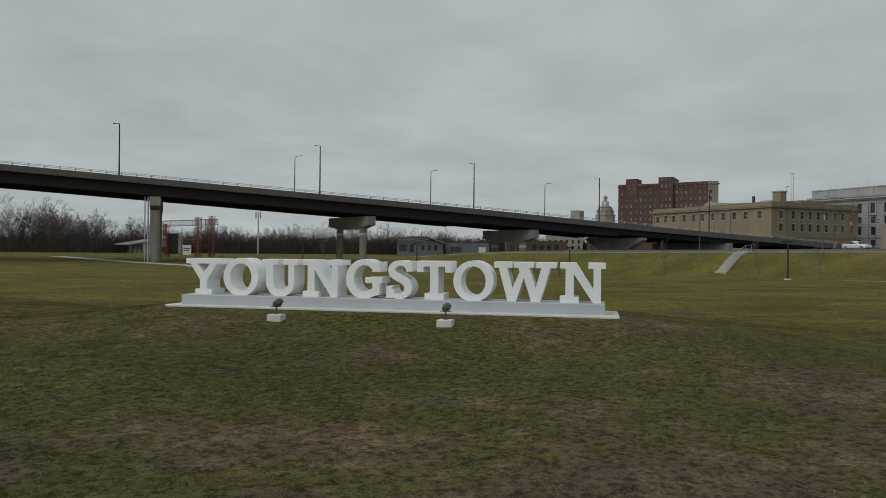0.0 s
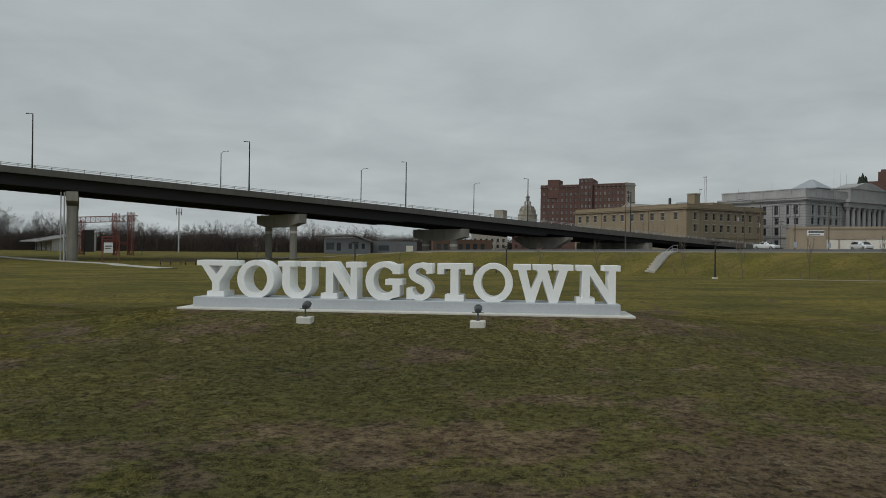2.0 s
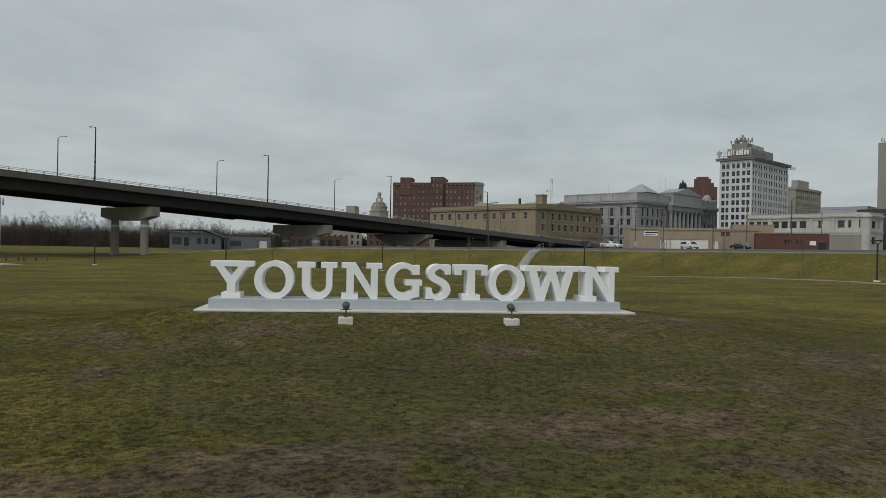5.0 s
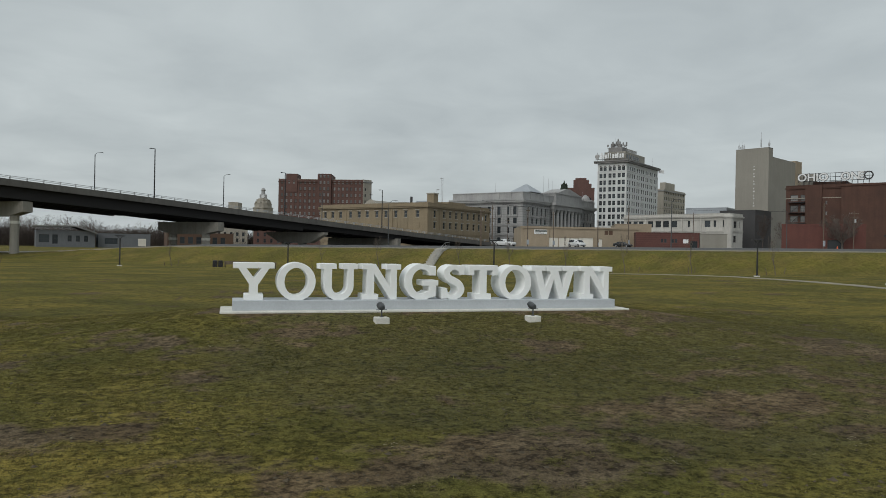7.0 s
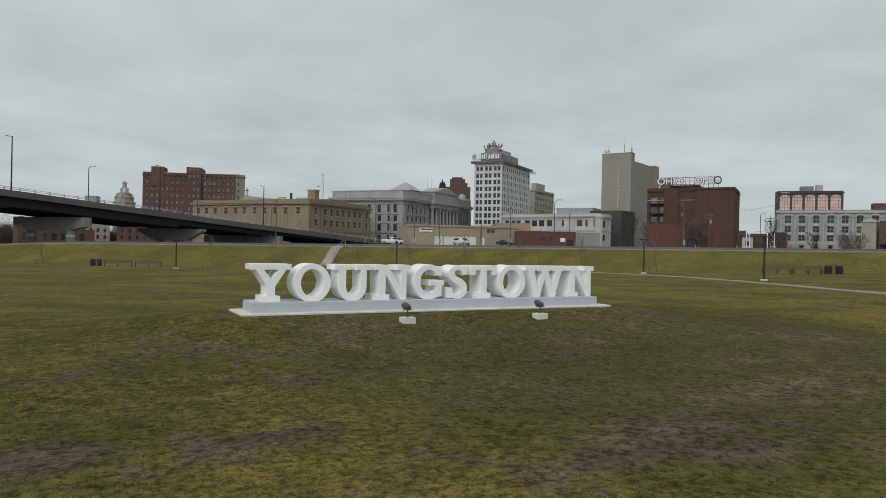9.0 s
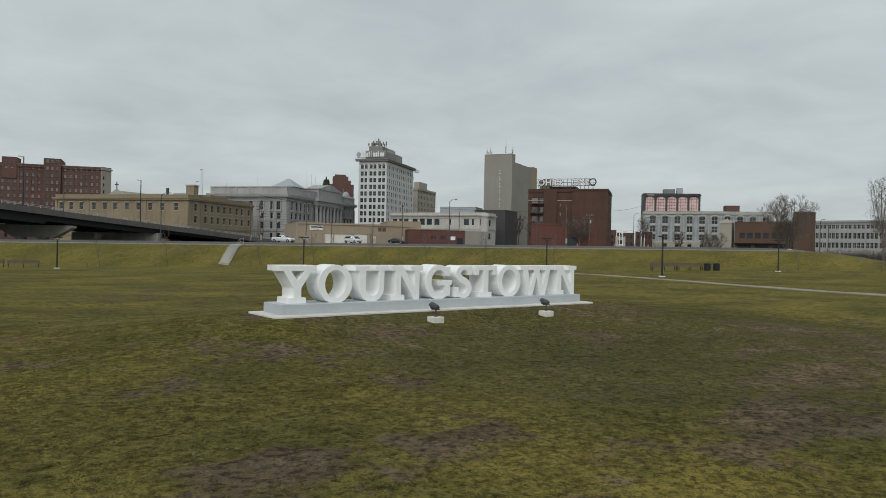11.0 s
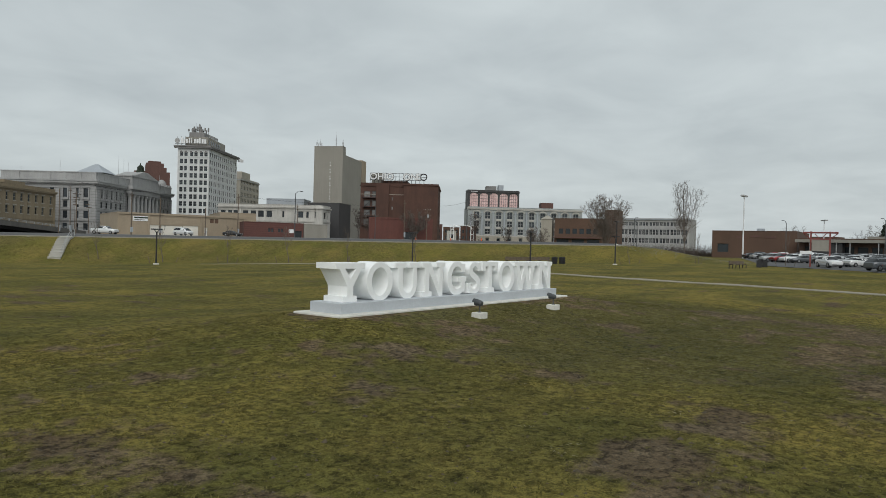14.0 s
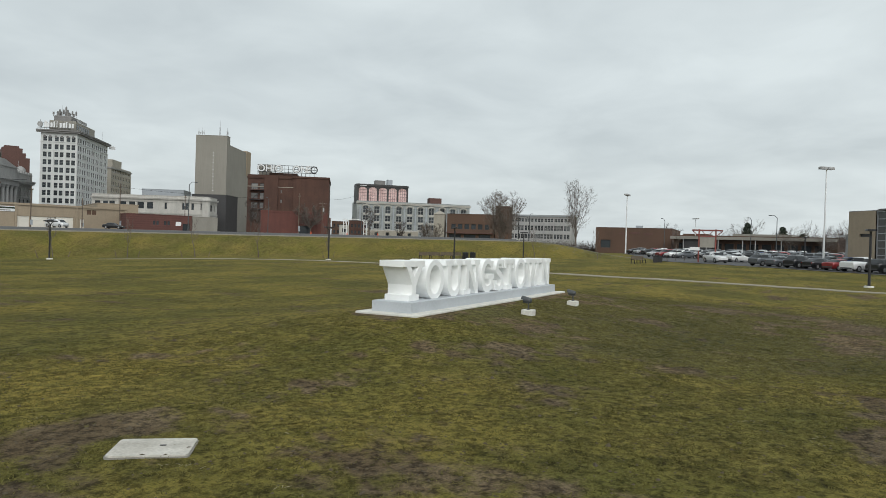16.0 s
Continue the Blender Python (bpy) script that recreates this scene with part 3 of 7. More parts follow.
def letter_s():
    mid = [(0.66, 0.80, 0.075), (0.60, 0.93, 0.075), (0.48, 1.015, 0.075), (0.35, 1.025, 0.08), (0.22, 0.97, 0.095), (0.145, 0.86, 0.11), (0.17, 0.73, 0.115), (0.29, 0.635, 0.115),
           (0.45, 0.56, 0.115), (0.58, 0.46, 0.115), (0.635, 0.31, 0.115), (0.58, 0.17, 0.10), (0.46, 0.085, 0.085), (0.32, 0.065, 0.075), (0.18, 0.12, 0.075), (0.10, 0.25, 0.075)]
    left, right = [], []
    for k, (x, z, h) in enumerate(mid):
        a, b = mid[max(k - 1, 0)], mid[min(k + 1, len(mid) - 1)]
        dx, dz = b[0] - a[0], b[1] - a[1]
        d = math.hypot(dx, dz)
        left.append((x - dz / d * h, z + dx / d * h))
        right.append((x + dz / d * h, z - dx / d * h))

    def smooth_line(line):
        out = []
        for k in range(len(line) - 1):
            p = [line[min(max(k + d, 0), len(line) - 1)] for d in (-1, 0, 1, 2)]
            for j in range(4):
                t = j / 4
                out.append(tuple(0.5 * (2 * p[1][c] + (p[2][c] - p[0][c]) * t + (2 * p[0][c] - 5 * p[1][c] + 4 * p[2][c] - p[3][c]) * t * t + (3 * p[1][c] - p[0][c] - 3 * p[2][c] + p[3][c]) * t ** 3) for c in (0, 1)))
        return out + [line[-1]]

    return [[smooth_line(left) + smooth_line(right)[::-1]], [rect(0.56, 0.745, 0.79, H - 0.01)], [rect(-0.02, 0.165, 0.02, 0.36)]]


def letter_t():
    w, c = 1.01, 0.505
    return [[[(c - 0.28, 0), (c + 0.28, 0), (c + 0.28, SE + 0.01), (c + 0.12, SE + 0.01), (c + 0.12, H - SE), (0.82, H - SE), (0.82, 0.775), (w, 0.775), (w, H), (0, H), (0, 0.775), (0.19, 0.775), (0.19, H - SE),
              (c - 0.12, H - SE), (c - 0.12, SE + 0.01), (c - 0.28, SE + 0.01)]]]


def letter_w():
    w = 1.72
    return [[[(0.38, 0), (0.62, 0), (0.83, 0.66), (1.04, 0), (1.28, 0), (1.56, H - SE), (w, H - SE), (w, H), (1.17, H), (1.17, H - SE), (1.31, H - SE), (1.16, 0.37), (0.985, H - SE), (1.10, H - SE),
              (1.10, H), (0.56, H), (0.56, H - SE), (0.675, H - SE), (0.715, 0.83), (0.51, 0.37), (0.375, H - SE), (0.51, H - SE), (0.51, H), (0, H), (0, H - SE), (0.13, H - SE)]]]


sign = thing("town_sign", pose(0, 0, 0), "white slab-serif town name letters on a grey plinth", "sign")
base = Shape().box(-6.65, 6.65, -0.577, 1.288, -0.25, -0.005, cut=0.02)
part("base_slab", base, SLAB, sign, "pale concrete base slab")
part("plinth", Shape().box(-6.30, 6.28, -0.233, 0.985, -0.02, FOOT, cut=0.012), PLINTH, sign, "grey painted plinth")
LETTERS = [("letter_y", letter_y(), -6.30), ("letter_o", letter_o(), -5.04), ("letter_u", letter_u(), -3.78), ("letter_n", letter_n(), -2.46), ("letter_g", letter_g(), -1.11), ("letter_s", letter_s(), 0.14),
           ("letter_t", letter_t(), 1.03), ("letter_o", letter_o(), 2.09), ("letter_w", letter_w(), 3.25), ("letter_n", letter_n(), 5.07)]
for name, solids, x in LETTERS:
    me = join([letter_solid(loops) for loops in solids], name)
    me.materials.append(WHITE)
    part(name, me, None, sign, at=pose(x, 0, FOOT))

# floodlights in front of the sign
flood = thing("floodlight", pose(-2.29, -2.10, ground_level(-2.29, -2.10)), "dark hooded floodlight on a pale concrete block", "floodlight", "floodlights before the sign")
part("concrete_block", Shape().box(-0.20, 0.20, -0.17, 0.17, -0.12, 0.16, cut=0.02), SLAB, flood, "pale concrete block")
part("post", Shape().tube((0, 0, 0.15), (0, 0, 0.40), 0.022, 0.022, 10).lathe([(0.06, 0), (0.06, 0.015), (0.03, 0.03)], 12, 0, (0, 0, 0.158)), LAMPGREY, flood)
head = Shape()
prof = [(-0.135, 0.055), (-0.12, 0.085), (-0.05, 0.105), (0.06, 0.115), (0.15, 0.12)]
rings = []
for y, r in prof:
    rings.append([(1.22 * r * math.cos(2 * math.pi * k / 18), y, r * math.sin(2 * math.pi * k / 18)) for k in range(18)])
vs = [p for ring in rings for p in ring]
fs = [(k * 18 + j, k * 18 + (j + 1) % 18, (k + 1) * 18 + (j + 1) % 18, (k + 1) * 18 + j) for k in range(len(prof) - 1) for j in range(18)] + [tuple(range(18))]
head.add(vs, fs)
tilt = pose(0, 0.02, 0.44, 8) @ Matrix.Diagonal((0.72, 0.86, 0.84, 1))
hood = Shape()
arcp = [(0.152 * math.cos(radians(a)), 0.126 * math.sin(radians(a))) for a in range(0, 181, 15)]
hv = [(x, y, z) for y in (0.10, 0.23) for x, z in arcp] + [(x * 0.95, y, z * 0.95) for y in (0.10, 0.23) for x, z in arcp]
q = len(arcp)
hf = [(j, j + 1, q + j + 1, q + j) for j in range(q - 1)] + [(2 * q + j, 3 * q + j, 3 * q + j + 1, 2 * q + j + 1) for j in range(q - 1)] + [(q + j, q + j + 1, 3 * q + j + 1, 3 * q + j) for j in range(q - 1)]
hood.add(hv, hf)
part("lamp_head", head, LAMPGREY, flood, at=tilt)
part("hood", hood, LAMPGREY, flood, at=tilt)
part("lens", Shape().lathe([(0.105, 0.0), (0.105, 0.012), (0.06, 0.02)], 18), LIGHTLENS, flood, at=tilt @ pose(0, 0.135, 0, -90))
part("yoke", Shape().box(-0.012, 0.012, -0.03, 0.03, 0.36, 0.42).box(-0.15, 0.15, -0.02, 0.02, 0.355, 0.372), LAMPGREY, flood)
copy_thing(flood, pose(2.33, -2.16, ground_level(2.33, -2.16)))

# a vault lid in the turf
lid = thing("vault_lid", pose(-16.70, -2.67, ground_level(-16.70, -2.67) - 0.012, 0, 0, -54), "worn white concrete vault lid with rounded corners in the turf", "lid")


def rounded(hx, hy, r):
    out = []
    for cx, cy, a0 in ((hx - r, hy - r, 0), (r - hx, hy - r, 90), (r - hx, r - hy, 180), (hx - r, r - hy, 270)):
        out += [(cx + r * math.cos(radians(a0 + 22.5 * k)), cy + r * math.sin(radians(a0 + 22.5 * k))) for k in range(5)]
    return out


part("frame", Shape().prism(rounded(0.46, 0.36, 0.07), -0.15, 0.022), CONCRETE, lid)
part("cover", Shape().prism(rounded(0.44, 0.34, 0.06), 0.01, 0.038), LIDWHITE, lid, "scuffed off-white cover with ground-in soil")
part("lifting_hole", Shape().box(0.06, 0.13, 0.03, 0.07, 0.03, 0.042), BLACK, lid)
for x, y, l, a in ((0.40, -0.05, 0.05, 20), (-0.05, -0.31, 0.06, 5), (0.2, -0.32, 0.05, 40)):
    part("soil_crumb", Shape().lathe([(l * 0.6, 0), (l * 0.4, 0.008), (0.0, 0.014)], 7), SOILCRUMB, lid, at=pose(x, y, 0.036, 0, 0, a) @ Matrix.Diagonal((1, 0.35, 1, 1)))


# ---- park furniture ----
def place(x, y, turn=0.0, lift=0.0):
    return pose(x, y, ground_level(x, y) + lift, 0, 0, turn)


lamp = thing("park_lamp", place(27.3, 64.7), "black path lamp with a flat head on a Y bracket", "lamp post", "park path lamps")
part("foot", Shape().lathe([(0.34, -0.3), (0.34, 0.10), (0.31, 0.13)], 16), SLAB, lamp, "round concrete foot")
part("pole", Shape().tube((0, 0, 0.1), (0, 0, 3.95), 0.10, 0.085, 10).box(-0.14, 0.14, -0.14, 0.14, 0.12, 0.16), BLACK, lamp)
part("bracket", Shape().tube((0, 0, 3.85), (0.36, 0, 4.22), 0.05, 0.045, 6).tube((0, 0, 3.85), (-0.36, 0, 4.22), 0.05, 0.045, 6), BLACK, lamp)
part("head", Shape().box(-0.62, 0.62, -0.3, 0.3, 4.2, 4.34, cut=0.03), BLACK, lamp)
for x, y, r in ((2.6, 88.9, 20), (52.1, 44.8, -30), (48.5, 24.9, 20), (80.2, 28.2, -20), (-21, 87, 10), (-38, 82, 20), (38, -14.4, 5), (95, -10.9, 10), (104, 38, 0)):
    copy_thing(lamp, place(x, y, r))

bench = thing("park_bench", place(69.24, 38.8, -27), "long dark slatted park bench with a back", "bench", "benches along the lawn")
for x in (-1.8, 0.0, 1.8):
    leg = Shape().box(x - 0.04, x + 0.04, -0.30, -0.22, -0.1, 0.55).box(x - 0.04, x + 0.04, 0.20, 0.28, -0.1, 1.0).box(x - 0.04, x + 0.04, -0.30, 0.28, 0.47, 0.53)
    part("leg_frame", leg, BLACK, bench)
for k in range(5):
    part("seat_slat", Shape().box(-1.95, 1.95, -0.30 + 0.11 * k, -0.21 + 0.11 * k, 0.535, 0.575, cut=0.008), BENCHWOOD, bench)
for k in range(4):
    part("back_slat", Shape().box(-1.95, 1.95, 0.18, 0.215, 0.60 + 0.115 * k, 0.70 + 0.115 * k, cut=0.008), BENCHWOOD, bench)
for x, y, r in ((72.8, 36.99, -27), (-4.9, 93.55, -8), (-0.8, 92.97, -8)):
    copy_thing(bench, place(x, y, r))
copy_thing(bench, place(79.3, 10.4, -14))
copy_thing(bench, place(-59.8, 104.25, 36))
copy_thing(bench, place(-56.2, 106.8, 36))

bin_ = thing("litter_bin", place(75.3, 35.85, -27), "square black litter bin", "litter bin", "bins beside the benches")
part("body", Shape().box(-0.33, 0.33, -0.33, 0.33, 0.0, 0.96, cut=0.03), BLACK, bin_)
part("lid", Shape().box(-0.36, 0.36, -0.36, 0.36, 0.96, 1.03, cut=0.03).box(-0.16, 0.16, -0.16, 0.16, 1.03, 1.07), BLACK, bin_)
for k in range(7):
    part("slat", Shape().box(-0.315 + 0.094 * k, -0.25 + 0.094 * k, -0.355, -0.325, 0.08, 0.92), BLACK, bin_)
for x, y, r in ((76.6, 35.22, -27), (-8.2, 94.6, -8), (-7.35, 94.36, -8), (86.6, 9.3, 10), (88.3, 8.9, 10)):
    copy_thing(bin_, place(x, y, r))

# concrete steps up the bank
steps = thing("bank_steps", pose(23.1, 81.8, 0, 0, 0, -38), "pale concrete steps with a metal handrail up the grass bank", "steps")
N_STEPS, RUN = 13, 0.59
foot, crest = ground_level(23.1, 81.8) + 0.16, ground_level(27.8, 88.0) + 0.12
tops, turn = [], radians(-38)
for k in range(N_STEPS):
    low = max(ground_level(23.1 + math.cos(turn) * x - math.sin(turn) * y, 81.8 + math.sin(turn) * x + math.cos(turn) * y) for x in (-0.8, 0, 0.8) for y in (RUN * k, RUN * (k + 1)))
    tops.append(max(foot + (crest - foot) * k / (N_STEPS - 1), low + 0.10, tops[-1] + 0.03 if tops else -9))
for k in range(N_STEPS):
    part("tread", Shape().box(-0.8, 0.8, RUN * k - 0.05, RUN * (k + 1) - 0.02, tops[k] - 0.075, tops[k], cut=0.015), PATHPALE, steps)
    part("riser", Shape().box(-0.77, 0.77, RUN * k + 0.04, RUN * (k + 1) + 0.035, tops[k] - 1.6, tops[k] - 0.077), PATHPALE, steps)
for k in (0, 3, 6, 9, 12):
    part("rail_post", Shape().tube((0.74, RUN * (k + 0.5), tops[k]), (0.74, RUN * (k + 0.5), tops[k] + 0.98), 0.03), RAIL, steps)
for x in (0.74,):
    for h in (0.95, 0.5):
        rail = Shape()
        for a, b in ((0, 3), (3, 6), (6, 9), (9, 12)):
            rail.tube((x, RUN * (a + 0.5), tops[a] + h), (x, RUN * (b + 0.5), tops[b] + h), 0.03)
        part("handrail", rail, RAIL, steps)


# ---- bridge ----
BD = radians(26.5)
BX, BY = math.cos(BD), math.sin(BD)
bridge = thing("road_bridge", pose(-22.5, 148.0, 0, 0, 0, 26.5), "long concrete-decked steel girder road bridge descending into town", "bridge")
S0, S1, WIDE = -260.0, 122.0, 26.5


def deck_z(s):
    return 12.05 - 0.0668 * s + 0.34 * smooth(50, -10, s)


def bar(y0, y1, dz0, dz1, s0=S0, s1=S1, n=16):
    """A beam that follows the deck's fall."""
    sh = Shape()
    vs = []
    for k in range(n + 1):
        s = s0 + (s1 - s0) * k / n
        vs += [(s, y0, deck_z(s) + dz0), (s, y1, deck_z(s) + dz0), (s, y1, deck_z(s) + dz1), (s, y0, deck_z(s) + dz1)]
    fs = [(4 * k + a, 4 * k + 4 + a, 4 * k + 4 + (a + 1) % 4, 4 * k + (a + 1) % 4)[::-1] for k in range(n) for a in range(4)] + [(0, 1, 2, 3)[::-1], (4 * n, 4 * n + 1, 4 * n + 2, 4 * n + 3)]
    return sh.add(vs, fs)


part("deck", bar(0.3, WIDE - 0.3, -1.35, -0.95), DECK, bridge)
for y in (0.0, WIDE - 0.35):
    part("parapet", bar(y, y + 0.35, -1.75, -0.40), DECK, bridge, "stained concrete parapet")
    for h in (-0.12, 0.18):
        part("rail", bar(y + 0.12, y + 0.22, h, h + 0.09), RAIL, bridge)
for k in range(6):
    y = 1.4 + k * (WIDE - 2.8) / 5
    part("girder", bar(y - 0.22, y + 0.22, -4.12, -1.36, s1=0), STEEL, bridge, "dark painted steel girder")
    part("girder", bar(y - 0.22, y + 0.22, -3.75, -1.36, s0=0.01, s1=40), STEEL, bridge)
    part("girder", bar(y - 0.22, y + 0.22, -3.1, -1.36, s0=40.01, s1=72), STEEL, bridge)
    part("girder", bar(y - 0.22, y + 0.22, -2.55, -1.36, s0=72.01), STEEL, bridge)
for s in range(-250, 70, 8):
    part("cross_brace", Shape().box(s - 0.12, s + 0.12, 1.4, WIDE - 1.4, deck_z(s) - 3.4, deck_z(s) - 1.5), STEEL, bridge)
post_mesh = Shape().box(-0.09, 0.09, 0.1, 0.26, -0.42, 0.28).mesh("rail_post", RAIL)
for s in range(-130, 122, 3):
    part("rail_post", post_mesh, None, bridge, at=pose(s, 0, deck_z(s)))
for s in range(-130, 122, 6):
    part("rail_post", post_mesh, None, bridge, at=pose(s, WIDE - 0.35, deck_z(s)))


def pier(s, cols, cap_y0, cap_y1, cap_h, taper, ground, deep=3.95, skew=23.4):
    top = deck_z(s + 6) - deep
    p = thing("bridge_pier", pose(-22.5 + BX * s, 148 + BY * s, 0, 0, 0, 26.5 + skew), "weathered concrete hammerhead pier with round columns", "bridge pier", "bridge piers")
    outline = [(cap_y0, top), (cap_y0, top - cap_h * (1 - taper)), (cap_y0 + 4.5, top - cap_h), (cap_y1 - 4.5, top - cap_h), (cap_y1, top - cap_h * (1 - taper)), (cap_y1, top)]
    part("cap", Shape().prism([(y, z) for y, z in outline], -1.1, 1.1, m=Matrix(((0, 0, 1, 0), (1, 0, 0, 0), (0, 1, 0, 0), (0, 0, 0, 1)))), CONCRETE, p)
    for y, r in cols:
        part("column", Shape().tube((0, y, ground - 0.5), (0, y, top - cap_h + 0.3), r, r, 20), CONCRETE, p)
        if skew > 10:
            part("column_band", Shape().tube((0, y, top - cap_h - 1.5), (0, y, top - cap_h - 0.9), r + 0.04, r + 0.04, 20), SLAB, p)
    for k in range(4):
        y = 2.4 + k * (cap_y1 - 3.6) / 3
        part("bearing", Shape().box(-0.35, 0.35, y - 0.3, y + 0.3, top, top + 0.12), STEEL, p)
    return p


pier(-72.2, [(2.2, 1.05), (14.5, 1.05)], 0.0, 20.0, 3.2, 0.4, -1.9, skew=6.0)
pier(-118.0, [(2.2, 1.05), (14.5, 1.05)], 0.0, 20.0, 3.2, 0.4, -1.9, skew=6.0)
pier(-24.0, [(5.2, 0.85), (16.4, 0.85)], 1.4, 20.4, 3.0, 0.3, -1.5)
pier(17.5, [(6.0, 1.0), (16.5, 1.0)], 1.4, 20.4, 3.0, 0.3, 0.5, 3.55)
pier(48.0, [(9.0, 1.2), (14.5, 1.2)], 1.4, 20.4, 3.0, 0.8, 1.0, 2.95)
pier(73.5, [(5.0, 1.2), (11.5, 1.2), (18.0, 1.2)], 0.8, 25.0, 2.6, 0.0, 1.0, 2.35)
drain = Shape().tube((-73.7, 0.9, -1.9), (-73.7, 0.9, deck_z(-71) - 4.4), 0.16).tube((-74.4, 1.2, -1.9), (-74.4, 1.2, deck_z(-71) - 4.4), 0.12)
part("drain_pipe", drain, RAIL, bridge)

# tall lamps on the bridge
near_lamp = thing("bridge_lamp", pose(0, 0, 0), "tall dark street lamp with a short square arm", "street lamp", "lamps along the bridge")
part("pole", Shape().tube((0, 0, -0.9), (0, 0, 10.7), 0.17, 0.11, 8), BLACK, near_lamp)
part("arm", Shape().tube((0, 0, 10.65), (-0.8, 0, 10.68), 0.05, 0.05, 6), BLACK, near_lamp)
part("head", Shape().box(-1.25, -0.7, -0.16, 0.16, 10.58, 10.72, cut=0.03), BLACK, near_lamp)
far_lamp = thing("bridge_lamp", pose(0, 0, 0), "street lamp with a curved arm on the bridge", "street lamp", "lamps along the bridge")
part("pole", Shape().tube((0, 0, -0.9), (0, 0, 10.8), 0.16, 0.10, 8), LAMPGREY, far_lamp)
part("arm", Shape().tube((0, 0, 10.7), (0.5, 0, 11.2), 0.06, 0.05, 6).tube((0.5, 0, 11.2), (1.4, 0, 11.35), 0.05, 0.04, 6), LAMPGREY, far_lamp)
part("head", Shape().box(1.3, 1.9, -0.14, 0.14, 11.3, 11.42, cut=0.03), LAMPGREY, far_lamp)


def on_bridge(s, y):
    return pose(-22.5 + BX * s - BY * y, 148 + BY * s + BX * y, deck_z(s), 0, 0, 26.5)


for k, s in enumerate((-79.5, -36.8, 0.3, 33.8, 66.0)):
    (copy_thing(near_lamp, on_bridge(s, 0.18)) if k else None)
near_lamp.matrix_basis = on_bridge(-79.5, 0.18) @ pose(0, 0, 0)
for k, s in enumerate((-41.4, -4.3, 29.8, 62.8)):
    (copy_thing(far_lamp, on_bridge(s, WIDE - 0.18)) if k else None)
far_lamp.matrix_basis = on_bridge(-41.4, WIDE - 0.18)


# ---- buildings ----
WINDOWS = {}


def window_mesh(w, h, cross, mat, pane):
    """Frame with a meeting rail and mullions, and its pane; shared by all windows of one size."""
    key = (round(w, 2), round(h, 2), cross, mat.name, pane.name)
    if key not in WINDOWS:
        t = 0.07 if w < 2 else 0.10
        f = Shape().box(-w / 2, w / 2, 0, 0.12, 0, t).box(-w / 2, w / 2, 0, 0.12, h - t, h).box(-w / 2, -w / 2 + t, 0, 0.12, t, h - t).box(w / 2 - t, w / 2, 0, 0.12, t, h - t)
        for k in range(1, cross[0]):
            x = -w / 2 + w * k / cross[0]
            f.box(x - t / 2, x + t / 2, 0.002, 0.118, t, h - t)
        for k in range(1, cross[1]):
            z = h * k / cross[1]
            f.box(-w / 2 + t, w / 2 - t, 0.004, 0.116, z - t / 2, z + t / 2)
        p = Shape().box(-w / 2 + t / 2, w / 2 - t / 2, 0.05, 0.07, t / 2, h - t / 2)
        WINDOWS[key] = f.mesh("window", mat), p.mesh("pane", pane)
    return WINDOWS[key]


def facade(sh, m, width, z0, z1, holes, reveal=0.35, mat=0):
    """A wall with true openings: m takes (along, into, up) to the building's own space."""
    xs = sorted({0.0, width, *[v for h in holes for v in (h[0], h[0] + h[2])]})
    zs = sorted({z0, z1, *[v for h in holes for v in (h[1], h[1] + h[3])]})
    inside = set()
    for hx, hz, hw, hh in holes:
        for i in range(len(xs) - 1):
            if xs[i] < hx - 1e-6 or xs[i + 1] > hx + hw + 1e-6:
                continue
            for j in range(len(zs) - 1):
                if zs[j] >= hz - 1e-6 and zs[j + 1] <= hz + hh + 1e-6:
                    inside.add((i, j))
    seen, verts, faces = {}, [], []

    def at(p):
        key = (round(p[0], 4), round(p[1], 4), round(p[2], 4))
        if key not in seen:
            seen[key] = len(verts)
            verts.append(m @ Vector(p))
        return seen[key]

    for j in range(len(zs) - 1):
        for i in range(len(xs) - 1):
            if (i, j) not in inside:
                faces.append(tuple(at(p) for p in ((xs[i], 0, zs[j]), (xs[i + 1], 0, zs[j]), (xs[i + 1], 0, zs[j + 1]), (xs[i], 0, zs[j + 1]))))
    for hx, hz, hw, hh in holes:
        a = [(hx, 0, hz), (hx + hw, 0, hz), (hx + hw, 0, hz + hh), (hx, 0, hz + hh)]
        b = [(x, reveal, z) for x, y, z in a]
        faces += [tuple(at(p) for p in (a[k], b[k], b[(k + 1) % 4], a[(k + 1) % 4]))[::1] for k in range(4)]
    sh.add(verts, faces, mat)


def grid(x0, x1, nx, z0, dz, nz, w, h):
    """Openings in rows and columns, centred between x0 and x1."""
    step = (x1 - x0) / nx
    return [(x0 + step * (i + 0.5) - w / 2, z0 + dz * j, w, h) for j in range(nz) for i in range(nx)]


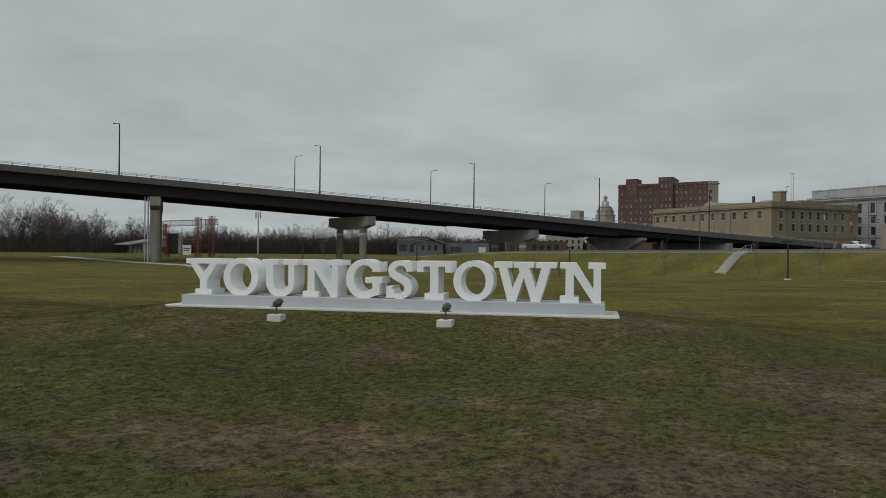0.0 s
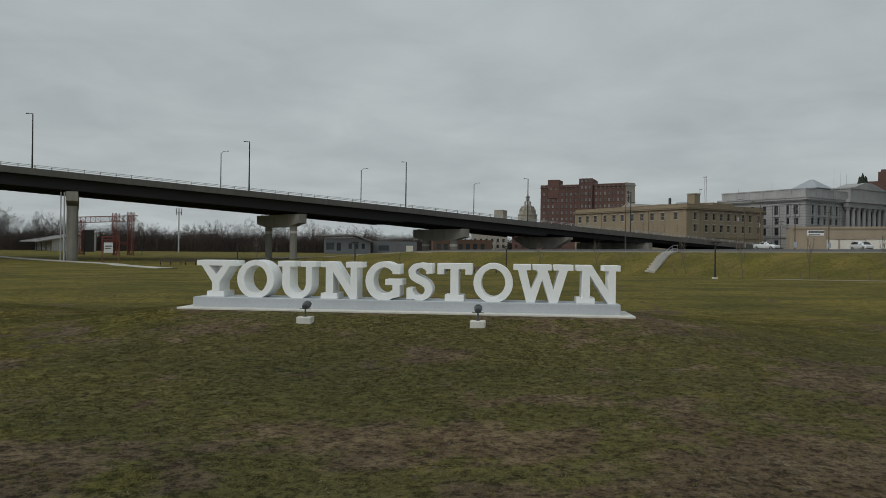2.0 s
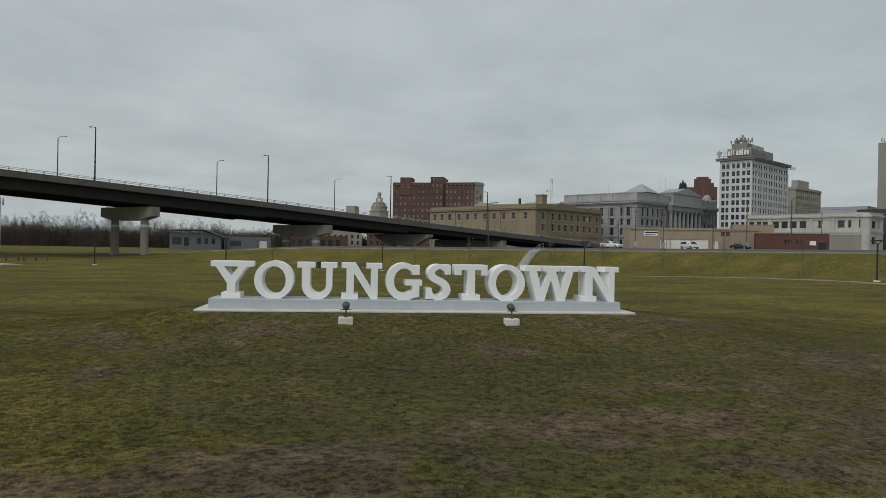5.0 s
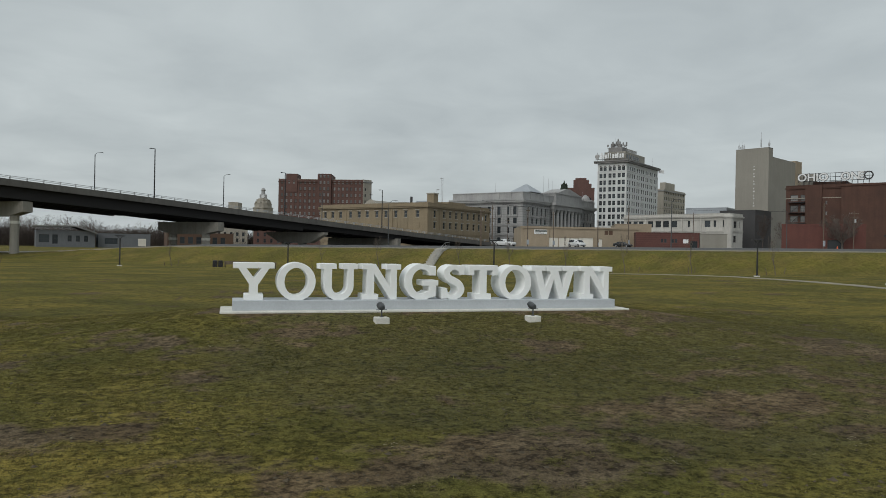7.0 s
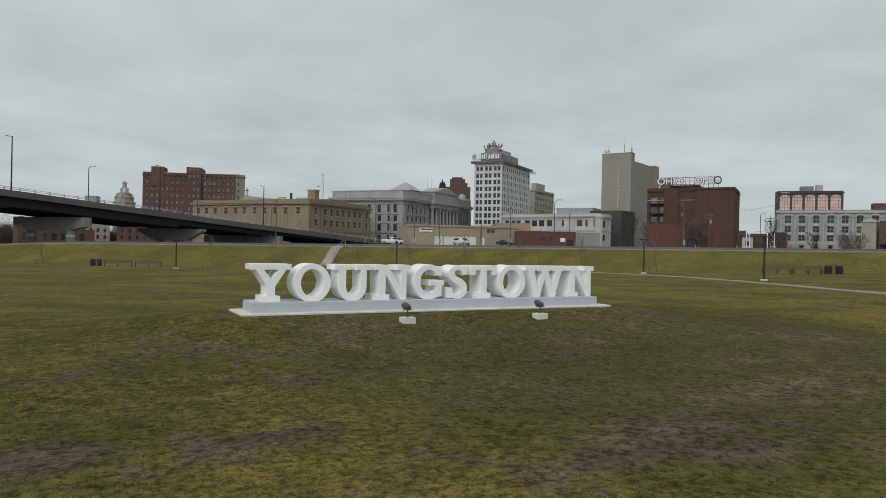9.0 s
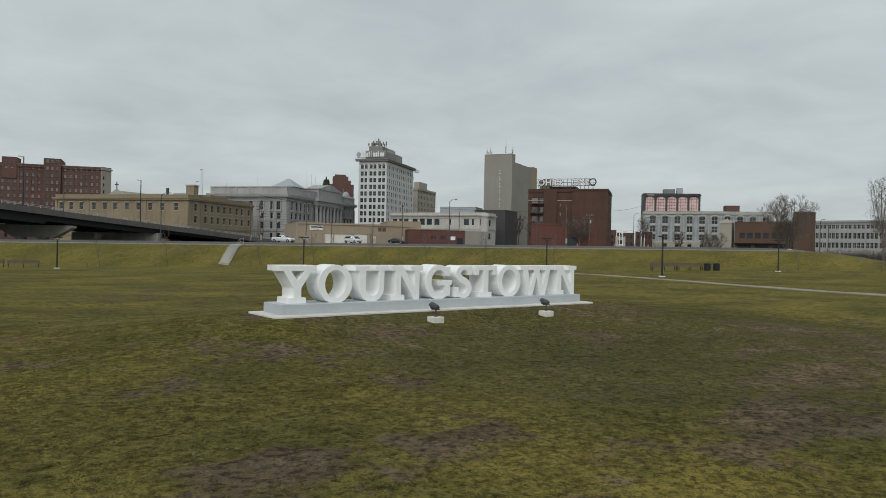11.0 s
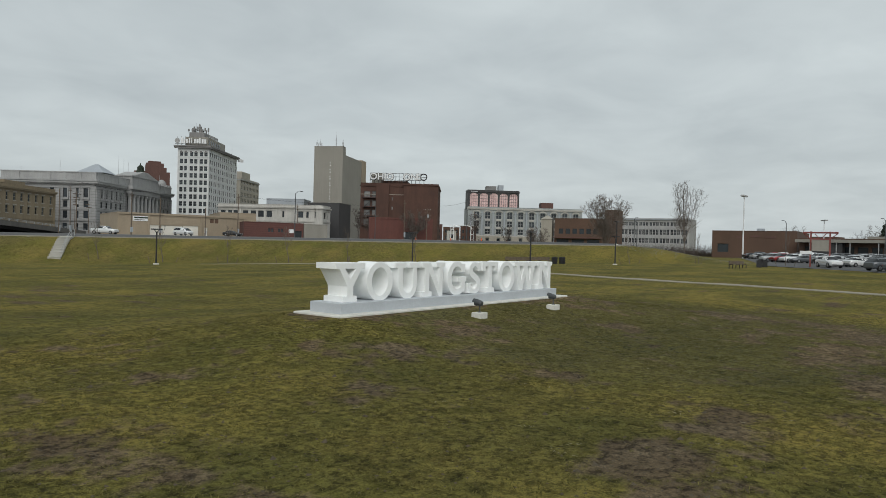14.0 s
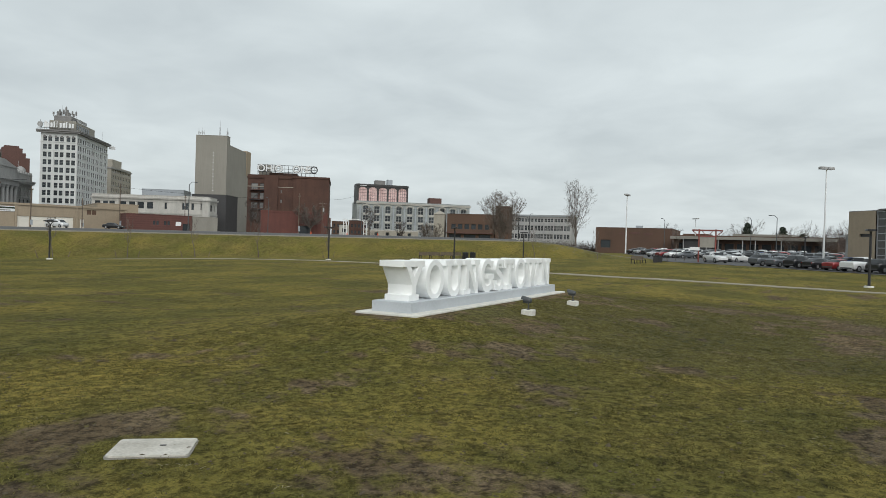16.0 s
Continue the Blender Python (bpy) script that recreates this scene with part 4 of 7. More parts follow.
class House:
    """A box building on a street corner. a: its front left corner, b: its front right corner; it goes back to the left of a->b."""

    def __init__(self, name, label, a, b, depth, z0, z1, wall, category="building", group=""):
        self.w = math.dist(a, b)
        self.turn = math.degrees(math.atan2(b[1] - a[1], b[0] - a[0]))
        self.d, self.z0, self.z1, self.wall = depth, z0, z1, wall
        self.ob = thing(name, pose(a[0], a[1], 0, 0, 0, self.turn), label, category, group)
        self.front = Matrix.Identity(4)
        self.right = pose(self.w, 0, 0, 0, 0, 90)
        self.back = pose(self.w, depth, 0, 0, 0, 180)
        self.left = pose(0, depth, 0, 0, 0, 270)

    def walls(self, front=(), right=(), left=(), frame=None, pane=None, cross=(1, 2), foot=True, sill=None):
        low = min(self.z0, 0.0) - 1.0 if foot else self.z0
        for m, width, holes in ((self.front, self.w, front), (self.right, self.d, right), (self.back, self.w, ()), (self.left, self.d, left)):
            sh = Shape()
            facade(sh, m, width, low, self.z1, list(holes))
            part("wall", sh, self.wall, self.ob)
            for hx, hz, hw, hh in holes:
                self.window(m, hx + hw / 2, hz, hw, hh, frame or DARKWALL, pane or PANE, cross)
                if sill:
                    part("sill", self.sill_mesh(hw, sill), None, self.ob, at=m @ pose(hx + hw / 2, 0, hz))
        return self

    def sill_mesh(self, w, mat):
        key = ("sill", round(w, 2), mat.name)
        if key not in WINDOWS:
            WINDOWS[key] = Shape().box(-w / 2 - 0.15, w / 2 + 0.15, -0.12, 0.05, -0.28, -0.002).mesh("sill", mat)
        return WINDOWS[key]

    def window(self, m, x, z, w, h, frame, pane, cross):
        f, p = window_mesh(w, h, cross, frame, pane)
        win = part("window", f, None, self.ob, at=m @ pose(x, 0.22, z))
        part("pane", p, None, win)

    def roof(self, mat, parapet=0.6, thick=0.35, cap=None, inset=0.0):
        z = self.z1 - parapet
        part("roof", Shape().box(0.02 + inset, self.w - 0.02 - inset, 0.02 + inset, self.d - 0.02 - inset, z - 0.3, z), mat, self.ob)
        if parapet > 0.05:
            inner = Shape()
            for x0, x1, y0, y1 in ((0, self.w, 0, thick), (0, self.w, self.d - thick, self.d), (0, thick, thick, self.d - thick), (self.w - thick, self.w, thick, self.d - thick)):
                inner.box(x0 - 0.06, x1 + 0.06, y0 - 0.06, y1 + 0.06, self.z1 + 0.002, self.z1 + 0.18)
            part("coping", inner, cap or self.wall, self.ob)
        return self

    def band(self, z, h, out, mat, sides=("front", "right"), name="cornice"):
        for s in sides:
            m, width = (self.front, self.w) if s == "front" else (self.right, self.d) if s == "right" else (self.left, self.d)
            e = out if s == "front" else 0.0
            part(name, Shape().box(-e, width + e, -out, -0.003, z, z + h * 0.55, m=m).box(-e - 0.0, width + e, -out * 1.25, -0.003, z + h * 0.55 + 0.002, z + h, m=m), mat, self.ob)
        return self

    def lump(self, name, x0, x1, y0, y1, z0, z1, mat, label="", cut=0.05):
        return part(name, Shape().box(x0, x1, y0, y1, z0, z1, cut=cut), mat, self.ob, label)


# buff brick office by the bridge
h = House("buff_office", "long buff brick office block with a stone cornice", (28.15, 251.25), (59.6, 210.2), 40.7, 1.4, 17.4, YELLOW)
front_x = (2.5, 6.5, 10.6, 15.6, 20.0, 24.0, 28.6, 33.0, 37.5, 42.0, 47.3)
side_y = (4.2, 9.9, 13.8, 17.6, 21.4, 25.3, 29.4, 33.3, 38.1)
h.walls(front=[(x - 0.7, 12.5, 1.4, 2.3) for x in front_x], right=[(y - 0.65, z, 1.3, 2.3) for y in side_y for z in (12.5, 8.6)], sill=CREAM, pane=PANE, frame=CREAM)
for x in front_x:
    part("blind_panel", Shape().box(x - 0.95, x + 0.95, -0.10, -0.004, 8.5, 10.6).box(x - 0.75, x + 0.75, -0.13, -0.102, 8.7, 10.4), YELLOW, h.ob)
for y in side_y:
    for z in (15.0, 11.05):
        part("lintel", Shape().box(y - 0.95, y + 0.95, -0.22, -0.004, z - 0.12, z + 0.22, m=h.right), CREAM, h.ob)
    part("apron", Shape().box(y - 0.8, y + 0.8, -0.1, -0.004, 11.35, 12.15, m=h.right), YELLOW, h.ob)
for x in front_x:
    part("lintel", Shape().box(x - 1.0, x + 1.0, -0.22, -0.004, 14.88, 15.2), CREAM, h.ob)
for x in (0.0, 12.9, 35.2, h.w - 0.9):
    part("pilaster", Shape().box(x, x + 0.9, -0.18, -0.005, 3.0, 15.8), YELLOW, h.ob)
for y in (0.0, 7.0, 40.7 - 0.9):
    part("pilaster", Shape().box(y, y + 0.9, -0.18, -0.005, 3.0, 15.8, m=h.right), YELLOW, h.ob)
h.roof(SLATE, 0.8).band(15.8, 0.8, 0.7, YELLOW).band(6.6, 0.4, 0.2, YELLOW).band(3.6, 0.4, 0.2, YELLOW)
h.lump("chimney", 44.6, 47.6, 9, 11.8, 16.5, 21.2, YELLOW)
h.lump("chimney_cap", 44.4, 47.8, 8.8, 12.0, 21.2, 21.6, CREAM)
h.lump("stair_head", 30, 37, 6, 16, 16.6, 18.3, GREYWALL)
h.lump("flue", 37.6, 38.3, 8, 8.7, 16.6, 20.4, DARKWALL)
h.lump("plant_box", 39.0, 44, 10, 18, 16.6, 18.9, GREYSTEEL)
h.lump("roof_house", 44, 49.5, 16, 27, 16.6, 18.7, YELLOW)
mast = Shape()
for dx, dy in ((0, 0), (0.7, 0), (0.35, 0.6)):
    mast.tube((dx, dy, 16.6), (dx, dy, 28.2), 0.05, 0.05, 5)
for k in range(12):
    z = 17.2 + 0.9 * k
    mast.tube((0, 0, z), (0.7, 0, z + 0.4), 0.03, 0.03, 4).tube((0.7, 0, z), (0.35, 0.6, z + 0.4), 0.03, 0.03, 4)
mast.tube((-2.4, 0.4, 16.6), (-2.4, 0.4, 24.2), 0.05, 0.04, 5).box(-2.4, -1.2, 0.36, 0.44, 23.6, 24.0).box(-0.4, 0.7, -0.1, 0.1, 27.8, 28.1)
part("antenna_mast", mast, RAIL, h.ob, at=pose(43.0, 20, 0))

# church behind it
h = House("church", "stone church with a long slate roof and a gable cross", (44.5, 264.5), (54.0, 250.0), 25.0, 3.0, 16.5, GREYWALL, "church")
h.walls()
ridge = 20.6
part("roof", Shape().add([(-0.4, -0.3, 16.4), (h.w / 2, -0.3, ridge), (h.w + 0.4, -0.3, 16.4), (-0.4, 25.3, 16.4), (h.w / 2, 25.3, ridge), (h.w + 0.4, 25.3, 16.4), (0, -0.2, 16.0), (h.w, -0.2, 16.0)],
                         [(0, 1, 4, 3), (1, 2, 5, 4), (3, 4, 5), (0, 3, 5, 2)]), GREYWALL, h.ob)
part("gable", Shape().prism([(-0.1, 16.3), (h.w + 0.1, 16.3), (h.w / 2, ridge + 0.5)], 0.0, 0.6, m=Matrix(((1, 0, 0, 0), (0, 0, 1, -0.65), (0, 1, 0, 0), (0, 0, 0, 1)))), CREAM, h.ob)
part("cross", Shape().box(h.w / 2 - 0.12, h.w / 2 + 0.12, -0.5, -0.25, ridge + 0.5, ridge + 3.2).box(h.w / 2 - 0.8, h.w / 2 + 0.8, -0.5, -0.25, ridge + 2.0, ridge + 2.3), DARKWALL, h.ob)

# dark brick hotel block
hotel = [("hotel_wing", (19.3, 358.6), (39.1, 352.4), 36.8, 8), ("hotel_wing", (45.9, 349.6), (61.7, 342.6), 36.8, 7)]
for nm, a, b, top, nx in hotel:
    h = House(nm, "dark red brick hotel wing with rows of sash windows", a, b, 16, 4.0, top, BRICK, "hotel", "wings of the brick hotel")
    h.walls(front=grid(0.6, h.w - 0.6, nx, 8.0, 3.3, 9, 1.1, 1.7), right=grid(0.8, 15, 5, 8.0, 3.3, 9, 1.1, 1.7), sill=BRICK2, pane=PALEPANE)
    h.roof(SLATE, 0.9, cap=CREAM).band(35.2, 0.5, 0.25, BRICK2)
h = House("hotel_tower", "taller dark brick core of the hotel", (38.8, 350.2), (45.6, 348.3), 18, 4.0, 39.6, BRICK, "hotel", "wings of the brick hotel")
h.walls(front=grid(0.5, 6.6, 3, 8.0, 3.3, 10, 1.1, 1.7), sill=BRICK2, pane=PALEPANE)
h.roof(SLATE, 0.6)
h = House("hotel_tower", "taller dark brick core of the hotel", (23.0, 357.0), (28.7, 355.3), 10, 30.0, 39.5, BRICK, "hotel", "wings of the brick hotel")
h.walls(front=grid(0.4, 5.4, 2, 34.4, 3.3, 1, 1.1, 1.7), foot=False, pane=PALEPANE)
h.roof(SLATE, 0.6)
h = House("hotel_end", "pale rendered end wall of the hotel", (61.8, 342.4), (66.8, 345.4), 14, 4.0, 36.9, CREAM, "hotel", "wings of the brick hotel")
h.walls(front=grid(0.3, 2.6, 1, 8.0, 3.3, 8, 0.9, 1.6), pane=PANE)
h.roof(SLATE, 0.6).band(35.6, 0.6, 0.4, STONE2)

# stepped clock tower far beyond the bridge
dome = thing("clock_tower", pose(13.4, 399, 0), "pale stepped masonry clock tower with a lantern", "tower")
part("shaft", Shape().lathe([(5.6, 0), (5.6, 22.6), (5.9, 22.7), (5.9, 23.3)], 8), CREAM, dome)
part("upper_stage", Shape().lathe([(4.9, 23.3), (4.9, 25.2), (5.1, 25.3), (5.1, 25.7), (4.0, 25.7), (3.8, 27.4), (4.0, 27.5), (4.0, 27.9), (2.9, 28.0), (2.8, 28.5)], 12), CREAM, dome)
for k in range(8):
    a = radians(22.5 + 45 * k)
    part("corner_urn", Shape().lathe([(0.3, 0), (0.45, 0.5), (0.2, 1.0), (0.05, 1.5)], 6), CREAM, dome, at=pose(4.5 * math.cos(a), 4.5 * math.sin(a), 25.7))
part("clock_stage", Shape().box(-2.0, 2.0, -2.0, 2.0, 28.4, 31.0, cut=0.3), STONE2, dome)
part("clock_face", Shape().lathe([(1.0, 0), (1.0, 0.1)], 20), SIGNWHITE, dome, at=pose(-0.3, -2.1, 29.7, 90))
part("lantern", Shape().tube((0, 0, 31), (0, 0, 33.2), 1.2, 1.0, 8).lathe([(1.3, 33.2), (1.4, 33.5), (0.8, 34.4), (0.15, 34.9)], 10), STONE2, dome)
h = House("tan_block", "small tan tower block beyond the bridge", (-6.0, 380.5), (-1.0, 379.0), 8, 0.0, 24.6, CREAM)
h.walls()
h.roof(SLATE, 0.4)

# courthouse
CZ = 25.2
h = House("courthouse", "grey limestone classical courthouse with a columned portico", (86.8, 265.8), (107.5, 238.32), 71.0, 2.2, CZ - 2.8, STONE, "courthouse")
ROWS = ((16.0, 3.3), (12.4, 2.3), (8.4, 2.7), (4.2, 2.4))
front_x = ((3.5, 1.5), (8.5, 1.5), (13.5, 1.5), (18.5, 1.5), (23.4, 1.6), (27.8, 1.0), (30.9, 1.7))
wing_y = (4.4, 8.3, 12.1, 16.0, 19.7, 55.0, 59.0, 62.9, 66.8)
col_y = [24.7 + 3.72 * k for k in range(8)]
# panes added between the columns; their dark glass stands in for recess shade
shade_bays = [((a + b) / 2 - 1.05, 9.9, 2.1, 8.4) for a, b in zip(col_y, col_y[1:])]
h.walls(front=[(x - w / 2, z, w, hh) for x, w in front_x for z, hh in ROWS], right=[(y - 0.75, z, 1.5, hh) for y in wing_y for z, hh in ROWS] + shade_bays, sill=STONE2, frame=BLACK)
# deep cornice over a plain frieze, with blocks under it
h.band(CZ - 4.1, 1.3, 1.2, STONE2).band(CZ - 5.9, 0.35, 0.25, STONE2, name="architrave").band(7.4, 0.5, 0.35, STONE2, name="string_course").band(11.5, 0.3, 0.2, STONE2, name="string_course")
block_mesh = Shape().box(-0.22, 0.22, -1.0, -0.01, -0.42, -0.02).mesh("modillion", STONE2)
for k in range(34):
    part("modillion", block_mesh, None, h.ob, at=pose(0.7 + k, 0, CZ - 4.1))
for k in range(70):
    part("modillion", block_mesh, None, h.ob, at=h.right @ pose(0.7 + k, 0, CZ - 4.1))
h.roof(SLATE, 0.2)
for m, width, e in ((h.front, h.w, 0.0), (h.right, 71.0, 0.8), (h.left, 71.0 - 0.8, 0.0)):
    part("attic_parapet", Shape().box(e, width, 0.0, 0.8, CZ - 2.8, CZ - 0.3, m=m), STONE2, h.ob)
    part("coping", Shape().box(e - 0.15, width + 0.15, -0.2, 1.0, CZ - 0.3, CZ + 0.05, m=m), STONE2, h.ob)
    for k in range(int(width / 5.6) + 1):
        part("parapet_pier", Shape().box(5.6 * k + e, min(width, 5.6 * k + e + 1.1), -0.16, -0.004, CZ - 2.7, CZ - 0.32, m=m), STONE2, h.ob)
# framed upper windows
for y in wing_y:
    part("window_surround", Shape().box(y - 1.15, y - 0.78, -0.28, -0.004, 15.6, 19.6, m=h.right).box(y + 0.78, y + 1.15, -0.28, -0.004, 15.6, 19.6, m=h.right).box(y - 1.35, y + 1.35, -0.45, -0.004, 19.6, 20.0, m=h.right).box(y - 1.25, y + 1.25, -0.5, -0.004, 15.2, 15.6, m=h.right), STONE2, h.ob)
for x, w in front_x[4:]:
    part("window_surround", Shape().box(x - w / 2 - 0.4, x - w / 2 - 0.03, -0.28, -0.004, 15.6, 19.6).box(x + w / 2 + 0.03, x + w / 2 + 0.4, -0.28, -0.004, 15.6, 19.6).box(x - w / 2 - 0.6, x + w / 2 + 0.6, -0.45, -0.004, 19.6, 20.0).box(x - w / 2 - 0.5, x + w / 2 + 0.5, -0.5, -0.004, 15.2, 15.6), STONE2, h.ob)
for m, spots in ((h.front, (0.0, 20.6, 33.2)), (h.right, (0.0, 21.6, 52.2, 69.8))):
    for x in spots:
        part("corner_pier", Shape().box(x, x + 1.2, -0.3, -0.006, 3.0, CZ - 5.95, m=m), STONE, h.ob)
# the portico
part("portico_base", Shape().box(h.w + 0.005, h.w + 2.4, 23.4, 51.9, 0.5, 8.9).box(h.w + 0.005, h.w + 2.7, 23.1, 52.2, 8.9, 9.5), STONE, h.ob)
for y in col_y:
    part("column", Shape().lathe([(1.0, 9.5), (1.0, 9.9), (0.80, 10.1), (0.76, 13.5), (0.64, 18.0), (0.88, 18.5), (1.0, CZ - 5.95)], 14, 0, (h.w + 1.35, y, 0)), STONE2, h.ob)
part("entablature", Shape().box(h.w + 0.31, h.w + 2.4, 23.4, 51.9, CZ - 5.92, CZ - 4.12).box(h.w + 1.21, h.w + 3.3, 22.9, 52.4, CZ - 4.1, CZ - 2.8), STONE2, h.ob)
part("attic_block", Shape().box(h.w - 7, h.w + 1.2, 27.0, 52.6, CZ - 2.78, CZ + 1.2).box(h.w - 7.3, h.w + 1.6, 26.6, 53.0, CZ + 1.2, CZ + 1.7), STONE2, h.ob)
gable = [(29.0, CZ + 1.7), (52.4, CZ + 1.7), (41.5, CZ + 4.0), (37.5, CZ + 4.0)]
part("attic_gable", Shape().prism(gable, h.w - 6.5, h.w + 1.2, m=Matrix(((0, 0, 1, 0), (1, 0, 0, 0), (0, 1, 0, 0), (0, 0, 0, 1)))), STONE2, h.ob, "low sloping attic over the portico")
part("roof_ornament", Shape().lathe([(1.1, 0), (0.9, 0.7), (0.5, 1.8), (0.6, 2.8), (0.3, 3.4), (0.25, 3.9), (0.05, 4.2)], 8, 0, (h.w - 1, 39.4, CZ + 3.9)).lathe([(1.0, 0), (0.7, 1.5), (0.65, 2.4), (0.3, 3.0), (0.08, 3.4)], 8, 0, (h.w - 1, 41.5, CZ + 3.7)).lathe([(1.0, 0), (0.6, 1.2), (0.5, 2.2), (0.1, 2.9)], 8, 0, (h.w - 1, 37.4, CZ + 3.7)), EVERGREEN, h.ob, "verdigris roof ornament")
# hipped roof lantern set back behind the corner
part("hip_base", Shape().box(20.3, 29.5, 15.1, 24.3, CZ - 2.8, CZ + 1.3), SLATE, h.ob)
part("hip_roof", Shape().add([(19.6, 14.4, CZ + 1.3), (30.2, 14.4, CZ + 1.3), (30.2, 25.0, CZ + 1.3), (19.6, 25.0, CZ + 1.3), (24.4, 19.2, CZ + 4.9), (25.4, 19.2, CZ + 4.9), (25.4, 20.2, CZ + 4.9), (24.4, 20.2, CZ + 4.9)],
                             [(0, 1, 5, 4), (1, 2, 6, 5), (2, 3, 7, 6), (3, 0, 4, 7), (4, 5, 6, 7), (3, 2, 1, 0)]), GREYSTEEL, h.ob, "grey hipped metal roof")
for y in (53.5, 56.0, 58.5, 61.0, 63.5, 66.0, 68.5, 70.4):
    part("baluster_pier", Shape().box(h.w - 0.75, h.w - 0.05, y - 0.5, y + 0.5, CZ + 0.05, CZ + 0.95, cut=0.08), STONE2, h.ob)
part("cupola", Shape().lathe([(1.9, 0), (1.9, 0.8), (2.2, 1.0), (1.9, 2.4), (1.2, 3.4), (0.4, 3.9)], 14, 0, (h.w - 3.2, 67.5, CZ - 0.4)), STONE2, h.ob, "pale rounded cupola")
for x, y, top in ((6.5, 1.2, 1.6), (20.5, 1.5, 4.2), (h.w - 1.2, 20.0, 8.6), (h.w - 1.2, 24.5, 7.6), (h.w - 1.2, 28.5, 6.8), (h.w - 1.2, 60.0, 5.0)):
    part("flag_pole", Shape().tube((x, y, CZ - 2.8), (x, y, CZ + top), 0.06, 0.04, 5), RAIL, h.ob)

# brick block behind the courthouse
h = House("brick_tower_block", "red brick block with a stepped top behind the courthouse", (157.6, 301.8), (171.6, 294.4), 17.0, 4.0, 33.6, BRICK)
h.walls(front=grid(4.0, 15.0, 4, 10, 3.4, 6, 1.2, 1.8), right=grid(1, 16, 4, 10, 3.4, 6, 1.3, 1.8), pane=PANE)
h.roof(SLATE, 0.3)
h.lump("upper_storey", 5.2, 13.0, 0.06, 14, 33.4, 37.9, BRICK)
h.lump("upper_step", 13.01, 14.3, 0.08, 12, 33.4, 35.9, BRICK)
h.lump("lift_head", 6.2, 11.8, 2, 10, 37.9, 39.0, BRICK)

# white bank tower
TZ = 41.9
h = House("bank_tower", "thirteen storey white terracotta bank tower with a deep cornice", (152.6, 258.2), (160.6, 247.4), 40.0, 3.0, TZ, TERRA, "office tower")
front = []
for k in range(3):
    x0 = 0.45 + 4.3 * k
    front += [(x0 + dx, 7.0 + 3.05 * j, 1.45, 2.0) for dx in (0.4, 2.3) for j in range(11)]
side = []
for k in range(7):
    x0 = 0.9 + 5.6 * k
    side += [(x0 + dx, 7.0 + 3.05 * j, 1.5, 2.0) for dx in (0.5, 2.9) for j in range(11)]
h.walls(front=front, right=side, frame=SLATE, pane=PANE, sill=TERRA, cross=(1, 2))
h.band(TZ - 0.9, 1.1, 1.3, SLATE).band(TZ - 4.6, 0.35, 0.25, TERRA, name="string_course").band(6.0, 0.5, 0.35, TERRA, name="string_course")
h.roof(SLATE, 0.3)
for k in range(6):
    part("roundel", Shape().lathe([(0.5, 0), (0.5, 0.06)], 12), SLATE, h.ob, at=pose(1.4 + 2.12 * k, 0.0, TZ - 2.4, 90))
for k in range(4):
    x = h.w * k / 3
    part("pilaster", Shape().box(max(0.0, x - 0.4), min(h.w, x + 0.4), -0.14, -0.003, 3.0, TZ - 4.6), TERRA, h.ob)
for k in range(8):
    y = 40.0 * k / 7
    part("pilaster", Shape().box(h.w + 0.003, h.w + 0.14, max(0.0, y - 0.4), min(40.0, y + 0.4), 3.0, TZ - 4.6), TERRA, h.ob)
part("penthouse", Shape().box(2.2, h.w - 1.4, 2.4, 26.0, TZ, TZ + 4.4, cut=0.1), GREYWALL, h.ob)
for k in range(6):
    part("penthouse_window", Shape().box(h.w - 1.42, h.w - 1.32, 3.4 + 2.6 * k, 5.0 + 2.6 * k, TZ + 1.4, TZ + 3.2), PANE, h.ob)
part("machine_room", Shape().box(3.4, 10.0, 3.4, 10.0, TZ + 4.4, TZ + 6.6, cut=0.2).tube((5, 5, TZ + 6.6), (5, 5, TZ + 8.4), 1.0, 1.0, 10).tube((8, 5, TZ + 6.6), (8, 5, TZ + 8.2), 1.0, 1.0, 10), SLATE, h.ob)
frame_ = Shape()
for k in range(8):
    x = -0.5 + 1.7 * k
    frame_.tube((x, 0.6, TZ), (x, 0.6, TZ + 4.2), 0.08, 0.08, 4).tube((x, 0.6, TZ + 3.0), (x, 2.8, TZ), 0.06, 0.06, 4)
frame_.box(-1.5, h.w - 0.5, 0.5, 0.7, TZ + 1.0, TZ + 1.15).box(-1.5, h.w - 0.5, 0.5, 0.7, TZ + 3.0, TZ + 3.15)
part("sign_frame", frame_, SLATE, h.ob)
part("sign_emblem", Shape().lathe([(1.15, 0), (1.15, 0.35)], 6), STONE2, h.ob, "pale hexagonal rooftop emblem", at=pose(-0.4, 0.3, TZ + 2.3, 90))
for k, (bw, bh) in enumerate(((0.95, 2.5), (0.8, 1.8), (0.8, 1.8), (0.6, 2.3), (0.3, 2.4), (0.8, 1.8), (0.9, 1.9), (0.6, 2.3), (0.85, 1.8), (0.8, 1.8))):
    part("sign_bar", Shape().box(1.1 + 1.12 * k, 1.1 + 1.12 * k + bw, 0.15, 0.42, TZ + 1.3, TZ + 1.3 + bh, cut=0.05), SIGNWHITE, h.ob)
